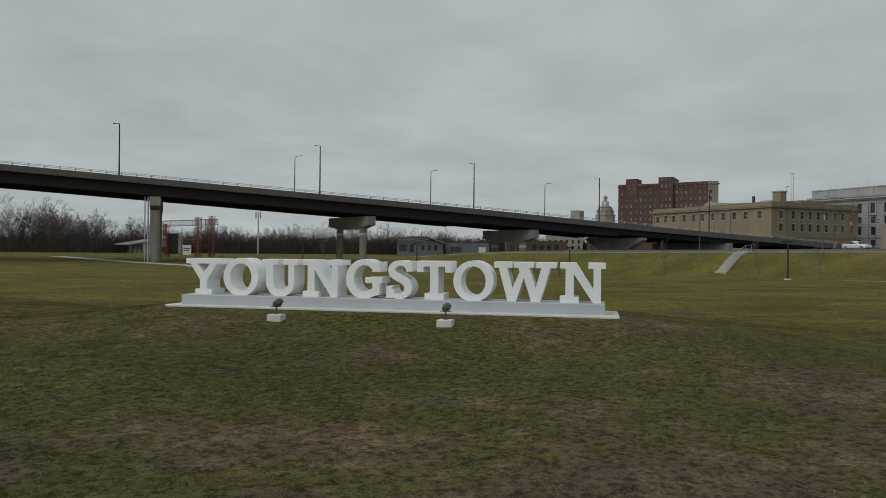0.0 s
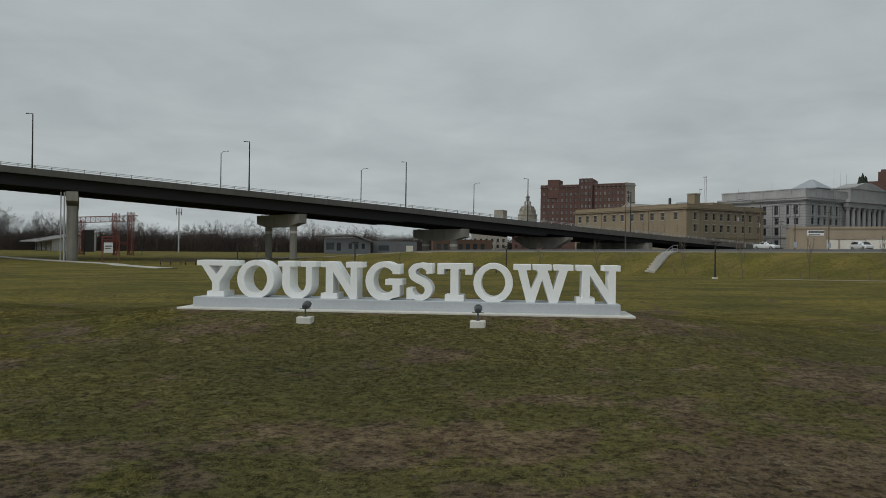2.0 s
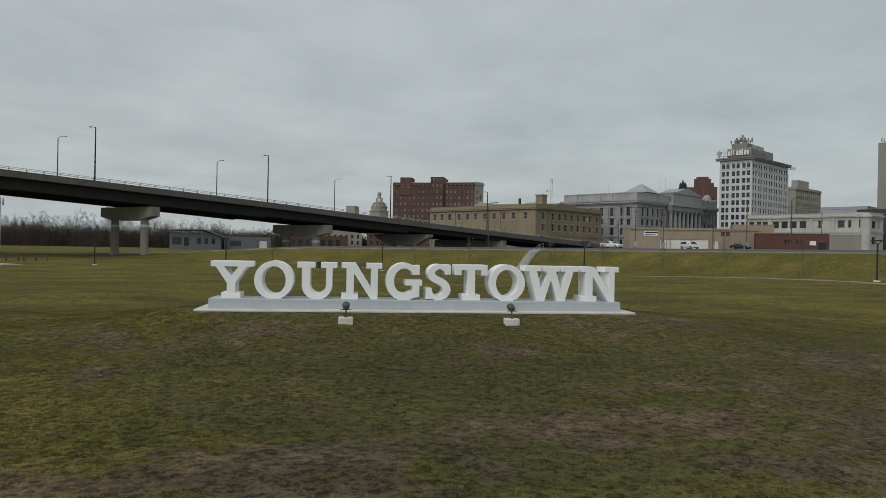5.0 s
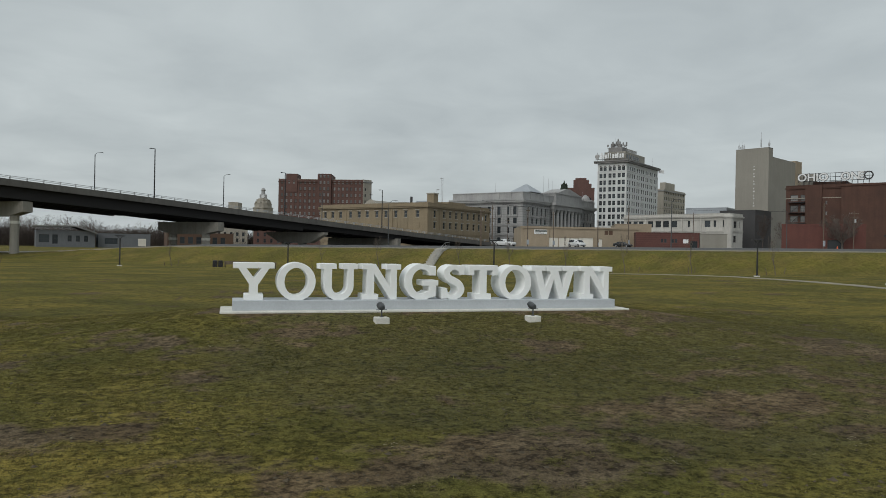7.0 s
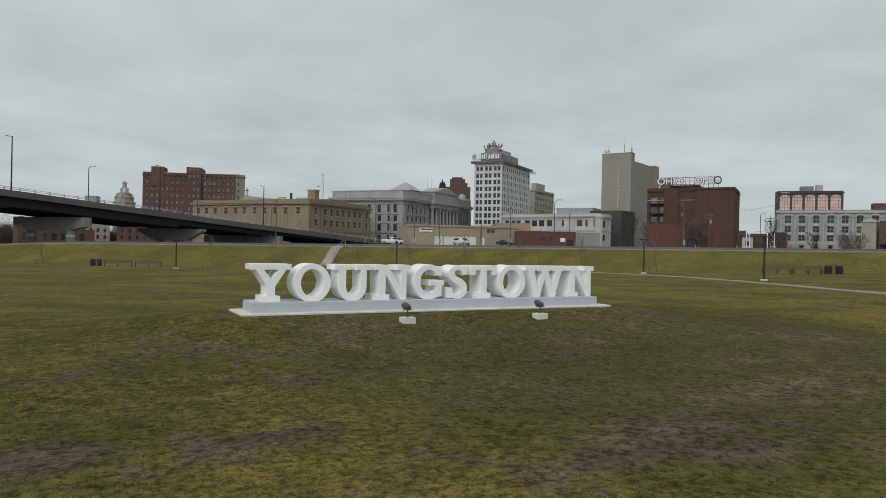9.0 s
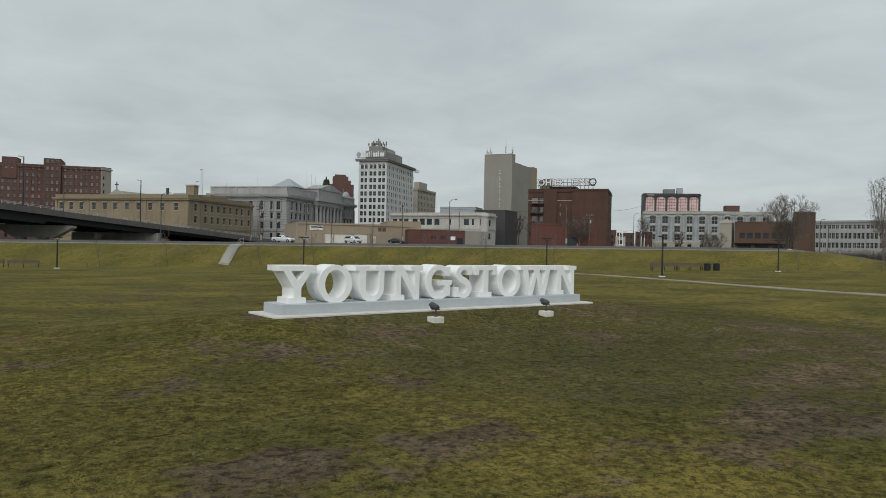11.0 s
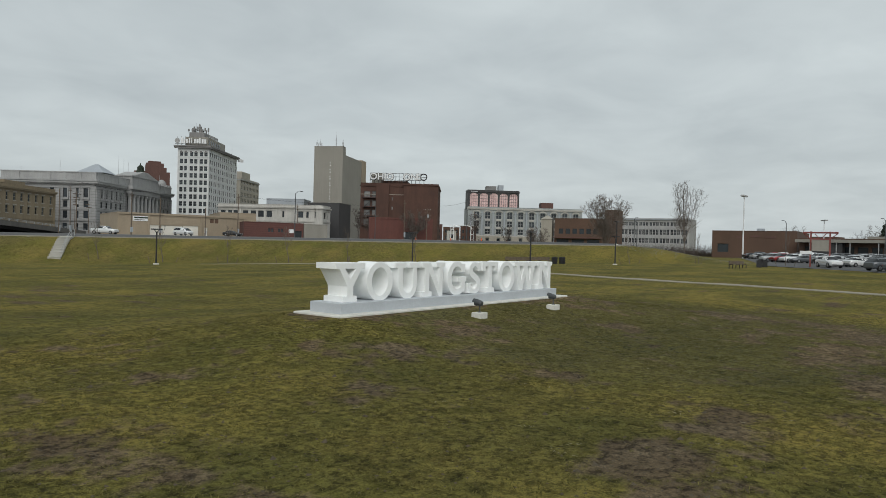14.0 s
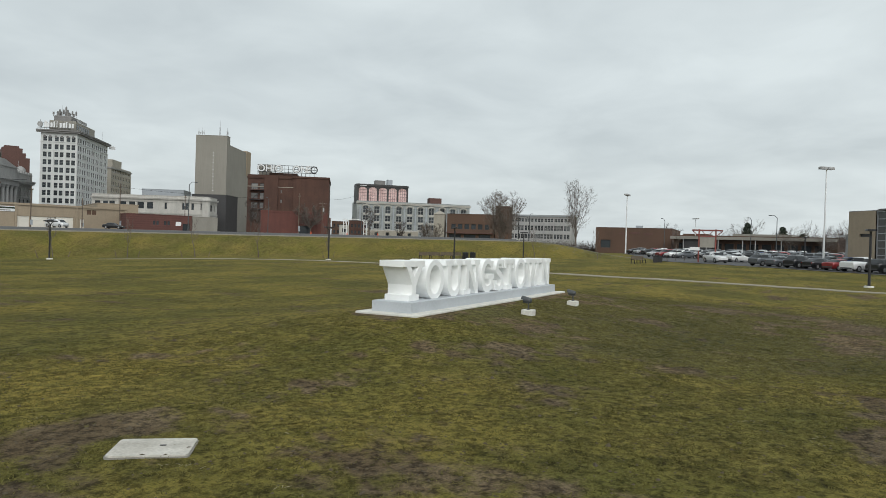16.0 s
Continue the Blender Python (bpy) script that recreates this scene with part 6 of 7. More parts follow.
part("roof", Shape().add([(-4.5, -1.0, 2.9), (h.w + 0.4, -1.0, 6.4), (h.w + 0.4, 15, 6.5), (-4.5, 15, 3.0), (-4.5, -1.0, 2.6), (h.w + 0.4, -1.0, 6.0), (h.w + 0.4, 15, 6.1), (-4.5, 15, 2.7)],
                         [(0, 1, 2, 3), (7, 6, 5, 4), (0, 4, 5, 1), (1, 5, 6, 2), (2, 6, 7, 3), (3, 7, 4, 0)]), SLATE, h.ob, "sloping grey roof")
for k in range(4):
    part("post", Shape().box(-5.2 + 1.5 * k, -5.0 + 1.5 * k, -0.8, -0.6, -2.5, 2.6), BLACK, h.ob)


def truss(sh, a, b, size, n, mat=0, r=0.07):
    """A square lattice beam between two points."""
    a, b = Vector(a), Vector(b)
    d = (b - a).normalized()
    u = (Vector((0, 0, 1)) if abs(d.z) < 0.9 else Vector((1, 0, 0))).cross(d).normalized()
    v = d.cross(u)
    cs = [(u * i + v * j) * size / 2 for i, j in ((-1, -1), (1, -1), (1, 1), (-1, 1))]
    for c in cs:
        sh.tube(a + c, b + c, r * 1.4, r * 1.4, 4, mat)
    for k in range(n):
        p, q = a.lerp(b, k / n), a.lerp(b, (k + 1) / n)
        for i in range(4):
            sh.tube(p + cs[i], q + cs[(i + 1) % 4], r, r, 3, mat, caps=False)
            sh.tube(p + cs[i], p + cs[(i + 1) % 4], r, r, 3, mat, caps=False)


stage = thing("stage_rig", pose(0, 0, 0), "red lattice steel stage rig with two towers", "stage")
for nm, a, b, sz, n in (("tower", (-100.4, 161.7, -1.6), (-100.4, 161.7, 11.0), 1.2, 11), ("tower", (-103.6, 159.8, -1.6), (-103.6, 159.8, 10.6), 1.2, 11), ("boom", (-111.5, 154.2, 8.4), (-98.9, 162.6, 9.3), 1.5, 13),
                        ("mast", (-110.5, 154.9, -1.6), (-110.5, 154.9, 8.4), 1.1, 9), ("lower_beam", (-106, 158.2, 2.6), (-100.4, 161.7, 2.4), 0.6, 8)):
    sh = Shape()
    truss(sh, a, b, sz, n)
    part(nm, sh, REDSTEEL, stage)
part("backdrop_panel", Shape().prism([(-110.5, 155.2), (-108, 156.8), (-108, 157.0), (-110.5, 155.4)], 0.0, 5.8), DARKWALL, stage)
for x, y in ((-112, 154.2), (-109.8, 155.6), (-104, 159.5), (-101, 161.5), (-98, 163.3)):
    part("prop", Shape().tube((x, y, -1.6), (x, y, 3.0), 0.09, 0.09, 5), BLACK, stage)

gate = thing("park_gate_sign", pose(-73.9, 108.0, ground_level(-73.9, 108.0), 0, 0, 34), "red steel frame holding a white notice panel", "sign")
for x in (-1.5, 1.5):
    part("post", Shape().box(x - 0.09, x + 0.09, -0.09, 0.09, -0.3, 5.2), REDSTEEL, gate)
part("beam", Shape().box(-1.6, 1.6, -0.08, 0.08, 4.4, 4.6).box(-1.6, 1.6, -0.08, 0.08, 5.0, 5.2), REDSTEEL, gate)
part("panel", Shape().box(-1.2, 0.4, -0.05, 0.05, 2.0, 4.0), SIGNWHITE, gate)
part("writing", Shape().box(-1.0, 0.2, -0.07, -0.052, 3.2, 3.4).box(-1.0, 0.0, -0.07, -0.052, 2.8, 2.95), BLACK, gate)

# low sheds beyond the bridge
h = House("river_pavilion", "low grey pavilion with a sloping roof and glazed front", (-65, 230.8), (-48.5, 235), 18, 0.2, 5.2, SHED)
h.walls(front=[(0.8, 1.2, 3.0, 2.6), (4.6, 0.8, 1.6, 3.0), (9.0, 1.6, 1.2, 2.0), (11.4, 1.6, 1.2, 2.0), (13.8, 1.6, 1.2, 2.0)], cross=(2, 2))
part("roof", Shape().add([(-1, -1.5, 6.6), (11, -1.5, 6.9), (17.8, -1.5, 4.6), (-1, 19, 6.6), (11, 19, 6.9), (17.8, 19, 4.6), (-1, -1.5, 6.2), (11, -1.5, 6.5), (17.8, -1.5, 4.2), (-1, 19, 6.2), (11, 19, 6.5), (17.8, 19, 4.2)],
                         [(0, 1, 4, 3), (1, 2, 5, 4), (9, 10, 7, 6), (10, 11, 8, 7), (0, 6, 7, 1), (1, 7, 8, 2), (2, 8, 11, 5), (3, 4, 10, 9), (4, 5, 11, 10), (0, 3, 9, 6)]), SLATE, h.ob)
h = House("grey_shed", "long low grey metal shed with a white door", (-48, 238), (-32, 241.5), 14, 0.2, 4.4, SHED)
h.walls(front=[(2.0, 1.0, 4.0, 2.0)], cross=(3, 1))
h.roof(SLATE, 0.1)
part("door", Shape().box(12.4, 15.0, -0.06, -0.01, 0.4, 3.0), DOORWHITE, h.ob)
h = House("white_colonnade", "brown low building with a row of white posts", (-28, 262), (-4, 266), 14, 0.5, 5.6, BROWN)
h.walls(front=[(1.4 + 3.0 * k, 1.6, 1.8, 2.6) for k in range(7)], cross=(1, 2))
h.roof(SLATE, 0.2)
h = House("brick_terrace", "low dark brick terrace beyond the bridge", (4, 278), (24, 276), 14, 1.0, 7.6, BRICK)
h.walls(front=grid(0.5, 19.5, 7, 2.6, 2.6, 2, 1.0, 1.6), pane=PANE)
h.roof(SLATE, 0.3)
h = House("brick_terrace", "low tan terrace beyond the bridge", (-14, 290), (2, 290), 12, 1.0, 8.6, CREAM)
h.walls(front=grid(0.5, 15.5, 6, 2.6, 2.6, 2, 1.0, 1.6), pane=PANE)
h.roof(SLATE, 0.3)
cell = thing("cell_mast", pose(-107.3, 203.5, -1.2), "grey cell mast with a cluster of antennas", "mast")
part("pole", Shape().tube((0, 0, 0), (0, 0, 15.6), 0.28, 0.18, 10), RAIL, cell)
for k in range(6):
    a = 2 * math.pi * k / 6
    part("antenna_panel", Shape().box(-0.16, 0.16, -0.08, 0.08, 13.4, 15.6), GREYSTEEL, cell, at=pose(0.9 * math.cos(a), 0.9 * math.sin(a), 0, 0, 0, math.degrees(a)))
part("antenna_ring", Shape().lathe([(0.95, 14.2), (0.95, 14.35), (0.2, 14.35)], 12), RAIL, cell)


# ---- street furniture in town ----
def on_ground(x, y, turn=0.0):
    return pose(x, y, ground_level(x, y), 0, 0, turn)


pole = thing("utility_pole", on_ground(52.5, 137.5, 20) @ Matrix.Diagonal((0.8, 0.8, 0.74, 1)), "weathered wooden utility pole with crossarms", "utility pole", "utility poles")
part("pole", Shape().tube((0, 0, -0.5), (0, 0, 12.4), 0.13, 0.09, 8), WOODPOLE, pole)
part("crossarm", Shape().box(-1.3, 1.3, -0.07, 0.07, 11.4, 11.6), WOODPOLE, pole)
part("crossarm", Shape().box(-1.1, 1.1, -0.07, 0.07, 10.3, 10.5), WOODPOLE, pole)
for x in (-1.2, -0.6, 0.6, 1.2):
    part("insulator", Shape().tube((x, 0, 11.6), (x, 0, 11.85), 0.06, 0.04, 6), RAIL, pole)
part("transformer", Shape().tube((0.35, 0, 8.6), (0.35, 0, 9.8), 0.26, 0.26, 10), RAIL, pole)
UTIL = ((136.0, 108.1, -40), (160.5, 108.5, -25), (107.8, 130.5, 60), (69.5, 173.8, 30), (81.4, 190.5, 10))
for x, y, r in UTIL:
    copy_thing(pole, on_ground(x, y, r))
plain = thing("street_lamp", on_ground(77.5, 97, 0), "dark street lamp with a single arm", "street lamp", "street lamps in town")
part("pole", Shape().tube((0, 0, -0.3), (0, 0, 9.2), 0.12, 0.07, 8), LAMPGREY, plain)
part("arm", Shape().tube((0, 0, 9.1), (0.7, 0, 9.7), 0.05, 0.05, 6).tube((0.7, 0, 9.7), (1.5, 0, 9.75), 0.05, 0.05, 6), LAMPGREY, plain)
part("head", Shape().box(1.4, 2.0, -0.13, 0.13, 9.66, 9.8, cut=0.03), LAMPGREY, plain)
for x, y, r in ((26.6, 125.0, 10), (128.0, 120.5, 200), (155.6, 107.9, 0), (139.6, 48.5, 0), (166, 58, 40), (174, 22, 160), (165, 0, 30), (150, -6, 60)):
    copy_thing(plain, on_ground(x, y, r))
tall = thing("car_park_mast", on_ground(175.4, 32.6, 0), "tall white car park mast with twin floodlights", "floodlight mast", "car park masts")
part("pole", Shape().tube((0, 0, -0.5), (0, 0, 16.6), 0.22, 0.13, 10), SIGNWHITE, tall)
part("lamp_box", Shape().box(-2.0, -0.15, -0.5, 0.5, 16.3, 16.75, cut=0.12), STONE2, tall)
part("lamp_box", Shape().box(0.15, 2.0, -0.5, 0.5, 16.3, 16.75, cut=0.12), STONE2, tall)
copy_thing(tall, on_ground(106.8, -13.8, -50) @ Matrix.Diagonal((0.66, 0.8, 0.955, 1)))
copy_thing(tall, on_ground(199, 17, 30) @ Matrix.Diagonal((0.8, 0.8, 0.66, 1)))

frame2 = thing("entrance_frame", on_ground(95.4, 2.9, -84), "orange-red steel frame with a grey notice panel at the car park", "sign frame")
for x in (-1.25, 1.25):
    part("post", Shape().box(x - 0.11, x + 0.11, -0.11, 0.11, -0.3, 5.3), REDSTEEL, frame2)
part("beam", Shape().box(-2.3, 2.3, -0.12, 0.12, 5.0, 5.24), REDSTEEL, frame2)
part("lower_beam", Shape().box(-1.15, 1.15, -0.09, 0.09, 4.1, 4.28), REDSTEEL, frame2)
for sx in (-1, 1):
    part("wing_brace", Shape().tube((sx * 1.3, 0, 4.2), (sx * 2.25, 0, 5.05), 0.07, 0.07, 5), REDSTEEL, frame2)
    part("inner_brace", Shape().tube((sx * 0.2, 0, 4.28), (sx * 0.75, 0, 5.0), 0.06, 0.06, 5), REDSTEEL, frame2)
part("panel", Shape().box(-1.1, 1.1, -0.04, 0.04, 2.4, 3.9), GREYWALL, frame2)
part("low_board", Shape().box(-2.6, -1.1, -0.14, -0.1, 1.9, 2.4), SIGNWHITE, frame2)

arch = thing("arch_gate", pose(179.4, 126.2, ground_level(179, 126), 0, 0, -52), "white steel arch with four posts before a small kiosk", "arch")
for x in (-4.0, -3.0, 3.0, 4.0):
    part("post", Shape().box(x - 0.12, x + 0.12, -0.12, 0.12, -0.3, 6.6), SIGNWHITE, arch)
av = Shape()
pr = None
for k in range(13):
    a = math.pi * k / 12
    p = (-3.4 * math.cos(a), 0, 5.2 + 1.3 * math.sin(a))
    if pr:
        av.tube(pr, p, 0.14, 0.14, 5)
    pr = p
part("arch_rib", av, SIGNWHITE, arch)
for x in (-3.5, 3.5):
    for z in (1.6, 3.2, 4.8, 6.3):
        part("tie", Shape().box(x - 0.5, x + 0.5, -0.06, 0.06, z, z + 0.12), SIGNWHITE, arch)
kiosk = House("kiosk", "small white kiosk with a dark window", (177.0, 131.0), (179.0, 128.5), 3, 3.0, 7.0, PALE)
kiosk.walls(front=[(0.9, 4.6, 1.3, 1.4)], cross=(1, 1))
kiosk.roof(SIGNWHITE, 0.1)

stub = thing("service_pole", on_ground(64.5, 137.0), "dark weathered service pole without arms", "utility pole", "service poles by the street")
part("pole", Shape().tube((0, 0, -0.5), (0, 0, 9.8), 0.14, 0.10, 8), WOODPOLE, stub)
part("bracket", Shape().box(-0.5, 0.5, -0.06, 0.06, 8.9, 9.05).tube((0.45, 0, 9.05), (0.45, 0, 9.3), 0.05, 0.04, 6), WOODPOLE, stub)
part("base_box", Shape().box(-0.3, 0.3, -0.32, -0.13, 0.6, 1.8, cut=0.03), GREYSTEEL, stub)
for x, y, r, k in ((71.5, 137.0, 10, 0.9), (85.5, 139.6, 60, 0.72), (90.4, 133.0, 30, 1.1), (74.5, 187.0, 20, 1.35), (66.5, 176.0, 80, 1.2), (132.5, 113.5, 0, 1.15)):
    copy_thing(stub, on_ground(x, y, r) @ Matrix.Diagonal((1, 1, k, 1)))

cone = thing("traffic_cone", on_ground(131, 108), "orange traffic cone by the kerb", "traffic cone", "traffic cones")
part("cone", Shape().lathe([(0.22, 0.04), (0.18, 0.08), (0.04, 0.78)], 10).box(-0.27, 0.27, -0.27, 0.27, 0, 0.04), ORANGE, cone)
for x, y in ((138, 101), (146, 96), (150, 90), (152, 88)):
    copy_thing(cone, on_ground(x, y))


# ---- vehicles ----
def car_mesh(kind):
    """Lofted body: stations (x, floor, half width, belt, roof, half roof) from nose to tail. Returns body, glass, length, width."""
    st = {"sedan": [(-2.35, 0.36, 0.66, 0.60, 0, 0), (-2.24, 0.24, 0.82, 0.70, 0, 0), (-1.6, 0.22, 0.90, 0.84, 0, 0), (-0.95, 0.22, 0.91, 0.93, 0, 0), (-0.12, 0.22, 0.91, 0.95, 1.40, 0.60), (0.45, 0.22, 0.91, 0.97, 1.45, 0.62), (1.0, 0.22, 0.91, 0.99, 1.41, 0.60), (1.72, 0.22, 0.90, 1.02, 0, 0), (2.22, 0.26, 0.85, 0.99, 0, 0), (2.35, 0.38, 0.74, 0.86, 0, 0)],
          "suv": [(-2.32, 0.40, 0.70, 0.78, 0, 0), (-2.2, 0.28, 0.86, 0.92, 0, 0), (-1.6, 0.26, 0.94, 1.02, 0, 0), (-1.05, 0.26, 0.95, 1.09, 0, 0), (-0.32, 0.26, 0.95, 1.11, 1.62, 0.66), (0.5, 0.26, 0.95, 1.12, 1.70, 0.68), (1.55, 0.26, 0.95, 1.14, 1.66, 0.66), (2.18, 0.28, 0.92, 1.12, 0, 0), (2.33, 0.40, 0.80, 0.95, 0, 0)],
          "van": [(-2.58, 0.40, 0.74, 0.80, 0, 0), (-2.45, 0.28, 0.90, 0.98, 0, 0), (-1.95, 0.26, 0.99, 1.12, 0, 0), (-1.0, 0.26, 1.0, 1.18, 1.86, 0.76), (0.4, 0.26, 1.0, 1.18, 1.96, 0.78), (2.2, 0.26, 1.0, 1.18, 1.92, 0.76), (2.52, 0.28, 0.97, 1.14, 0, 0), (2.6, 0.40, 0.9, 0.95, 0, 0)],
          "pickup": [(-2.8, 0.44, 0.76, 0.86, 0, 0), (-2.68, 0.32, 0.92, 1.02, 0, 0), (-1.9, 0.30, 0.99, 1.12, 0, 0), (-1.3, 0.30, 1.0, 1.17, 0, 0), (-0.6, 0.30, 1.0, 1.18, 1.74, 0.70), (0.2, 0.30, 1.0, 1.18, 1.80, 0.72), (0.72, 0.30, 1.0, 1.18, 1.76, 0.70), (1.0, 0.30, 1.0, 1.20, 0, 0), (2.7, 0.32, 0.98, 1.20, 0, 0), (2.8, 0.46, 0.92, 1.06, 0, 0)]}[kind]
    L, W = 2 * st[-1][0], 2 * max(s[2] for s in st)
    body, gl = Shape(), Shape()
    rings = []
    for x, lo, hw, belt, top, ht in st:
        if top:
            half = [(hw * 0.90, lo), (hw * 0.985, lo + 0.16), (hw, belt - 0.22), (hw * 0.95, belt), (ht + 0.04, top - 0.10), (ht * 0.86, top - 0.015), (0.0, top)]
        else:
            half = [(hw * 0.90, lo), (hw * 0.985, lo + 0.14), (hw, belt - 0.20), (hw * 0.96, belt - 0.05), (hw * 0.82, belt), (hw * 0.5, belt + 0.025), (0.0, belt + 0.035)]
        rings.append([(x, -y, z) for y, z in half] + [(x, y, z) for y, z in half[-2::-1]])
    n = len(rings[0])
    body.add([p for r in rings for p in r], [(a * n + k, a * n + (k + 1) % n, (a + 1) * n + (k + 1) % n, (a + 1) * n + k)[::-1] for a in range(len(st) - 1) for k in range(n)] + [tuple(range(n)), tuple(range(len(st) * n - 1, (len(st) - 1) * n - 1, -1))])

    cabin = [k for k, s in enumerate(st) if s[4]]
    a, b = cabin[0], cabin[-1]
    gv, gf, key = [], [], {}

    def vert(name, p, push):
        if name not in key:
            key[name] = len(gv)
            gv.append(Vector(p) + push)
        return key[name]

    cols = range(4, n - 4)

    def screen(end, base, roof, f):
        push = Vector((-0.014 if end == "f" else 0.014, 0, 0.014))
        for c in cols:
            vert((end, "low", c), Vector(rings[base][c]).lerp(Vector(rings[roof][c]), 0.05), push)
            vert((end, "top", c), Vector(rings[base][c]).lerp(Vector(rings[roof][c]), f), push)
        for c in list(cols)[:-1]:
            q = (key[end, "low", c], key[end, "low", c + 1], key[end, "top", c + 1], key[end, "top", c])
            gf.append(q if end == "f" else q[::-1])

    screen("f", a - 1, a, 0.90)
    screen("r", b + 1, b, 0.88)
    for side, lo, hi in ((-1, 3, 4), (1, n - 4, n - 5)):
        push = Vector((0, side * 0.014, 0))
        low = [vert(("low", side, k), Vector(rings[k][lo]).lerp(Vector(rings[k][hi]), 0.08), push) for k in cabin]
        top = [key["f", "top", hi]] + [vert(("top", side, k), Vector(rings[k][hi]).lerp(Vector(rings[k][lo]), 0.10), push) for k in cabin[1:-1]] + [key["r", "top", hi]]
        fs = [(low[k], low[k + 1], top[k + 1], top[k]) for k in range(len(cabin) - 1)] + [(key["f", "low", hi], low[0], top[0]), (low[-1], key["r", "low", hi], top[-1])]
        gf.extend(fs if side < 0 else [f[::-1] for f in fs])
    gl.add(gv, gf)
    return body, gl, L, W


CARS = {}


def car(kind, colour, x, y, turn):
    at = pose(x, y, lot_level(x, y) + 0.02 if x > 60 and 0.6 * x + 0.8 * y < 86 else ground_level(x, y) + 0.08, 0, 0, turn)
    key = (kind, colour)
    if key in CARS:
        return copy_thing(CARS[key], at)
    word = {"sedan": "sedan", "suv": "sport utility car", "pickup": "pickup truck", "van": "van"}[kind]
    c = thing("parked_car" if kind != "pickup" else "parked_pickup", at, f"parked {colour} {word} with dark windows", "car" if kind != "pickup" else "pickup", "parked cars")
    body, gl, L, W = car_mesh(kind)
    shell = part("body", body, PAINTS[colour], c)
    shell.data.polygons.foreach_set("use_smooth", [len(p.vertices) == 4 for p in shell.data.polygons])
    part("windows", gl, CARGLASS, c)
    r = 0.33 if kind == "sedan" else 0.38
    ax = L / 2 - 0.9
    for sx in (-ax, ax):
        for sy in (-1, 1):
            w = part("wheel", Shape().tube((0, -0.11, 0), (0, 0.11, 0), r, r, 16), RUBBER, c, at=pose(sx, sy * (W / 2 - 0.09), r))
            part("rim", Shape().tube((0, sy * 0.10, 0), (0, sy * 0.125, 0), r * 0.62, r * 0.58, 12), ALLOY, w)
    for sy in (-1, 1):
        part("headlight", Shape().box(-L / 2 + 0.02, -L / 2 + 0.2, sy * W * 0.33 - 0.16, sy * W * 0.33 + 0.16, 0.60 if kind == "sedan" else 0.74, 0.70 if kind == "sedan" else 0.88), LIGHTLENS, c)
        part("tail_light", Shape().box(L / 2 - 0.16, L / 2 - 0.02, sy * W * 0.38 - 0.10, sy * W * 0.38 + 0.08, 0.70, 0.86), TAIL, c)
    part("bumper", Shape().box(-L / 2 - 0.05, -L / 2 + 0.1, -W * 0.38, W * 0.38, 0.34, 0.50, cut=0.02).box(L / 2 - 0.1, L / 2 + 0.05, -W * 0.38, W * 0.38, 0.36, 0.52, cut=0.02), DARKWALL, c)
    CARS[key] = c
    return c


random.seed(11)
KINDS = [("suv", "black"), ("sedan", "grey"), ("suv", "white"), ("sedan", "silver"), ("suv", "grey"), ("sedan", "white"), ("sedan", "blue"), ("suv", "red"), ("pickup", "white"), ("sedan", "black"), ("suv", "silver")]
front_row = [("suv", "grey"), ("sedan", "grey"), ("suv", "black"), ("sedan", "black"), ("sedan", "red"), ("pickup", "white"), ("suv", "black"), ("suv", "black"), ("sedan", "silver"), ("suv", "black"), ("sedan", "white"), ("suv", "grey")]
for k, (kd, cl) in enumerate(front_row):
    x, y = lot_point(29 - 3.0 * k, 4.5)
    car(kd, cl, x, y, 138 + random.uniform(-3, 3))
for e, f, kd, cl, tn in ((40.5, 6.0, "suv", "white", 35), (34.0, 13, "suv", "grey", 50), (44, 14, "sedan", "white", 140), (47, 13, "suv", "silver", 140)):
    x, y = lot_point(e, f)
    car(kd, cl, x, y, tn)
for row, f in enumerate((22, 38, 44, 60, 66, 84)):
    for k in range(34):
        if random.random() < 0.2:
            continue
        e = min(46 + f / 0.6 - 4, 112) - 3.0 * k
        x, y = lot_point(e, f)
        if e < -8 or x > 183:
            continue
        kd, cl = random.choice(KINDS)
        car(kd, cl, x, y, (138 if row % 2 else -42) + random.uniform(-3, 3))
# vehicles in the street
car("van", "white", 80.0, 140.6, 100)
car("sedan", "black", 88.9, 133.0, 120)
car("pickup", "white", 59.0, 138.0, 120)
car("sedan", "white", 152, 47, 115)


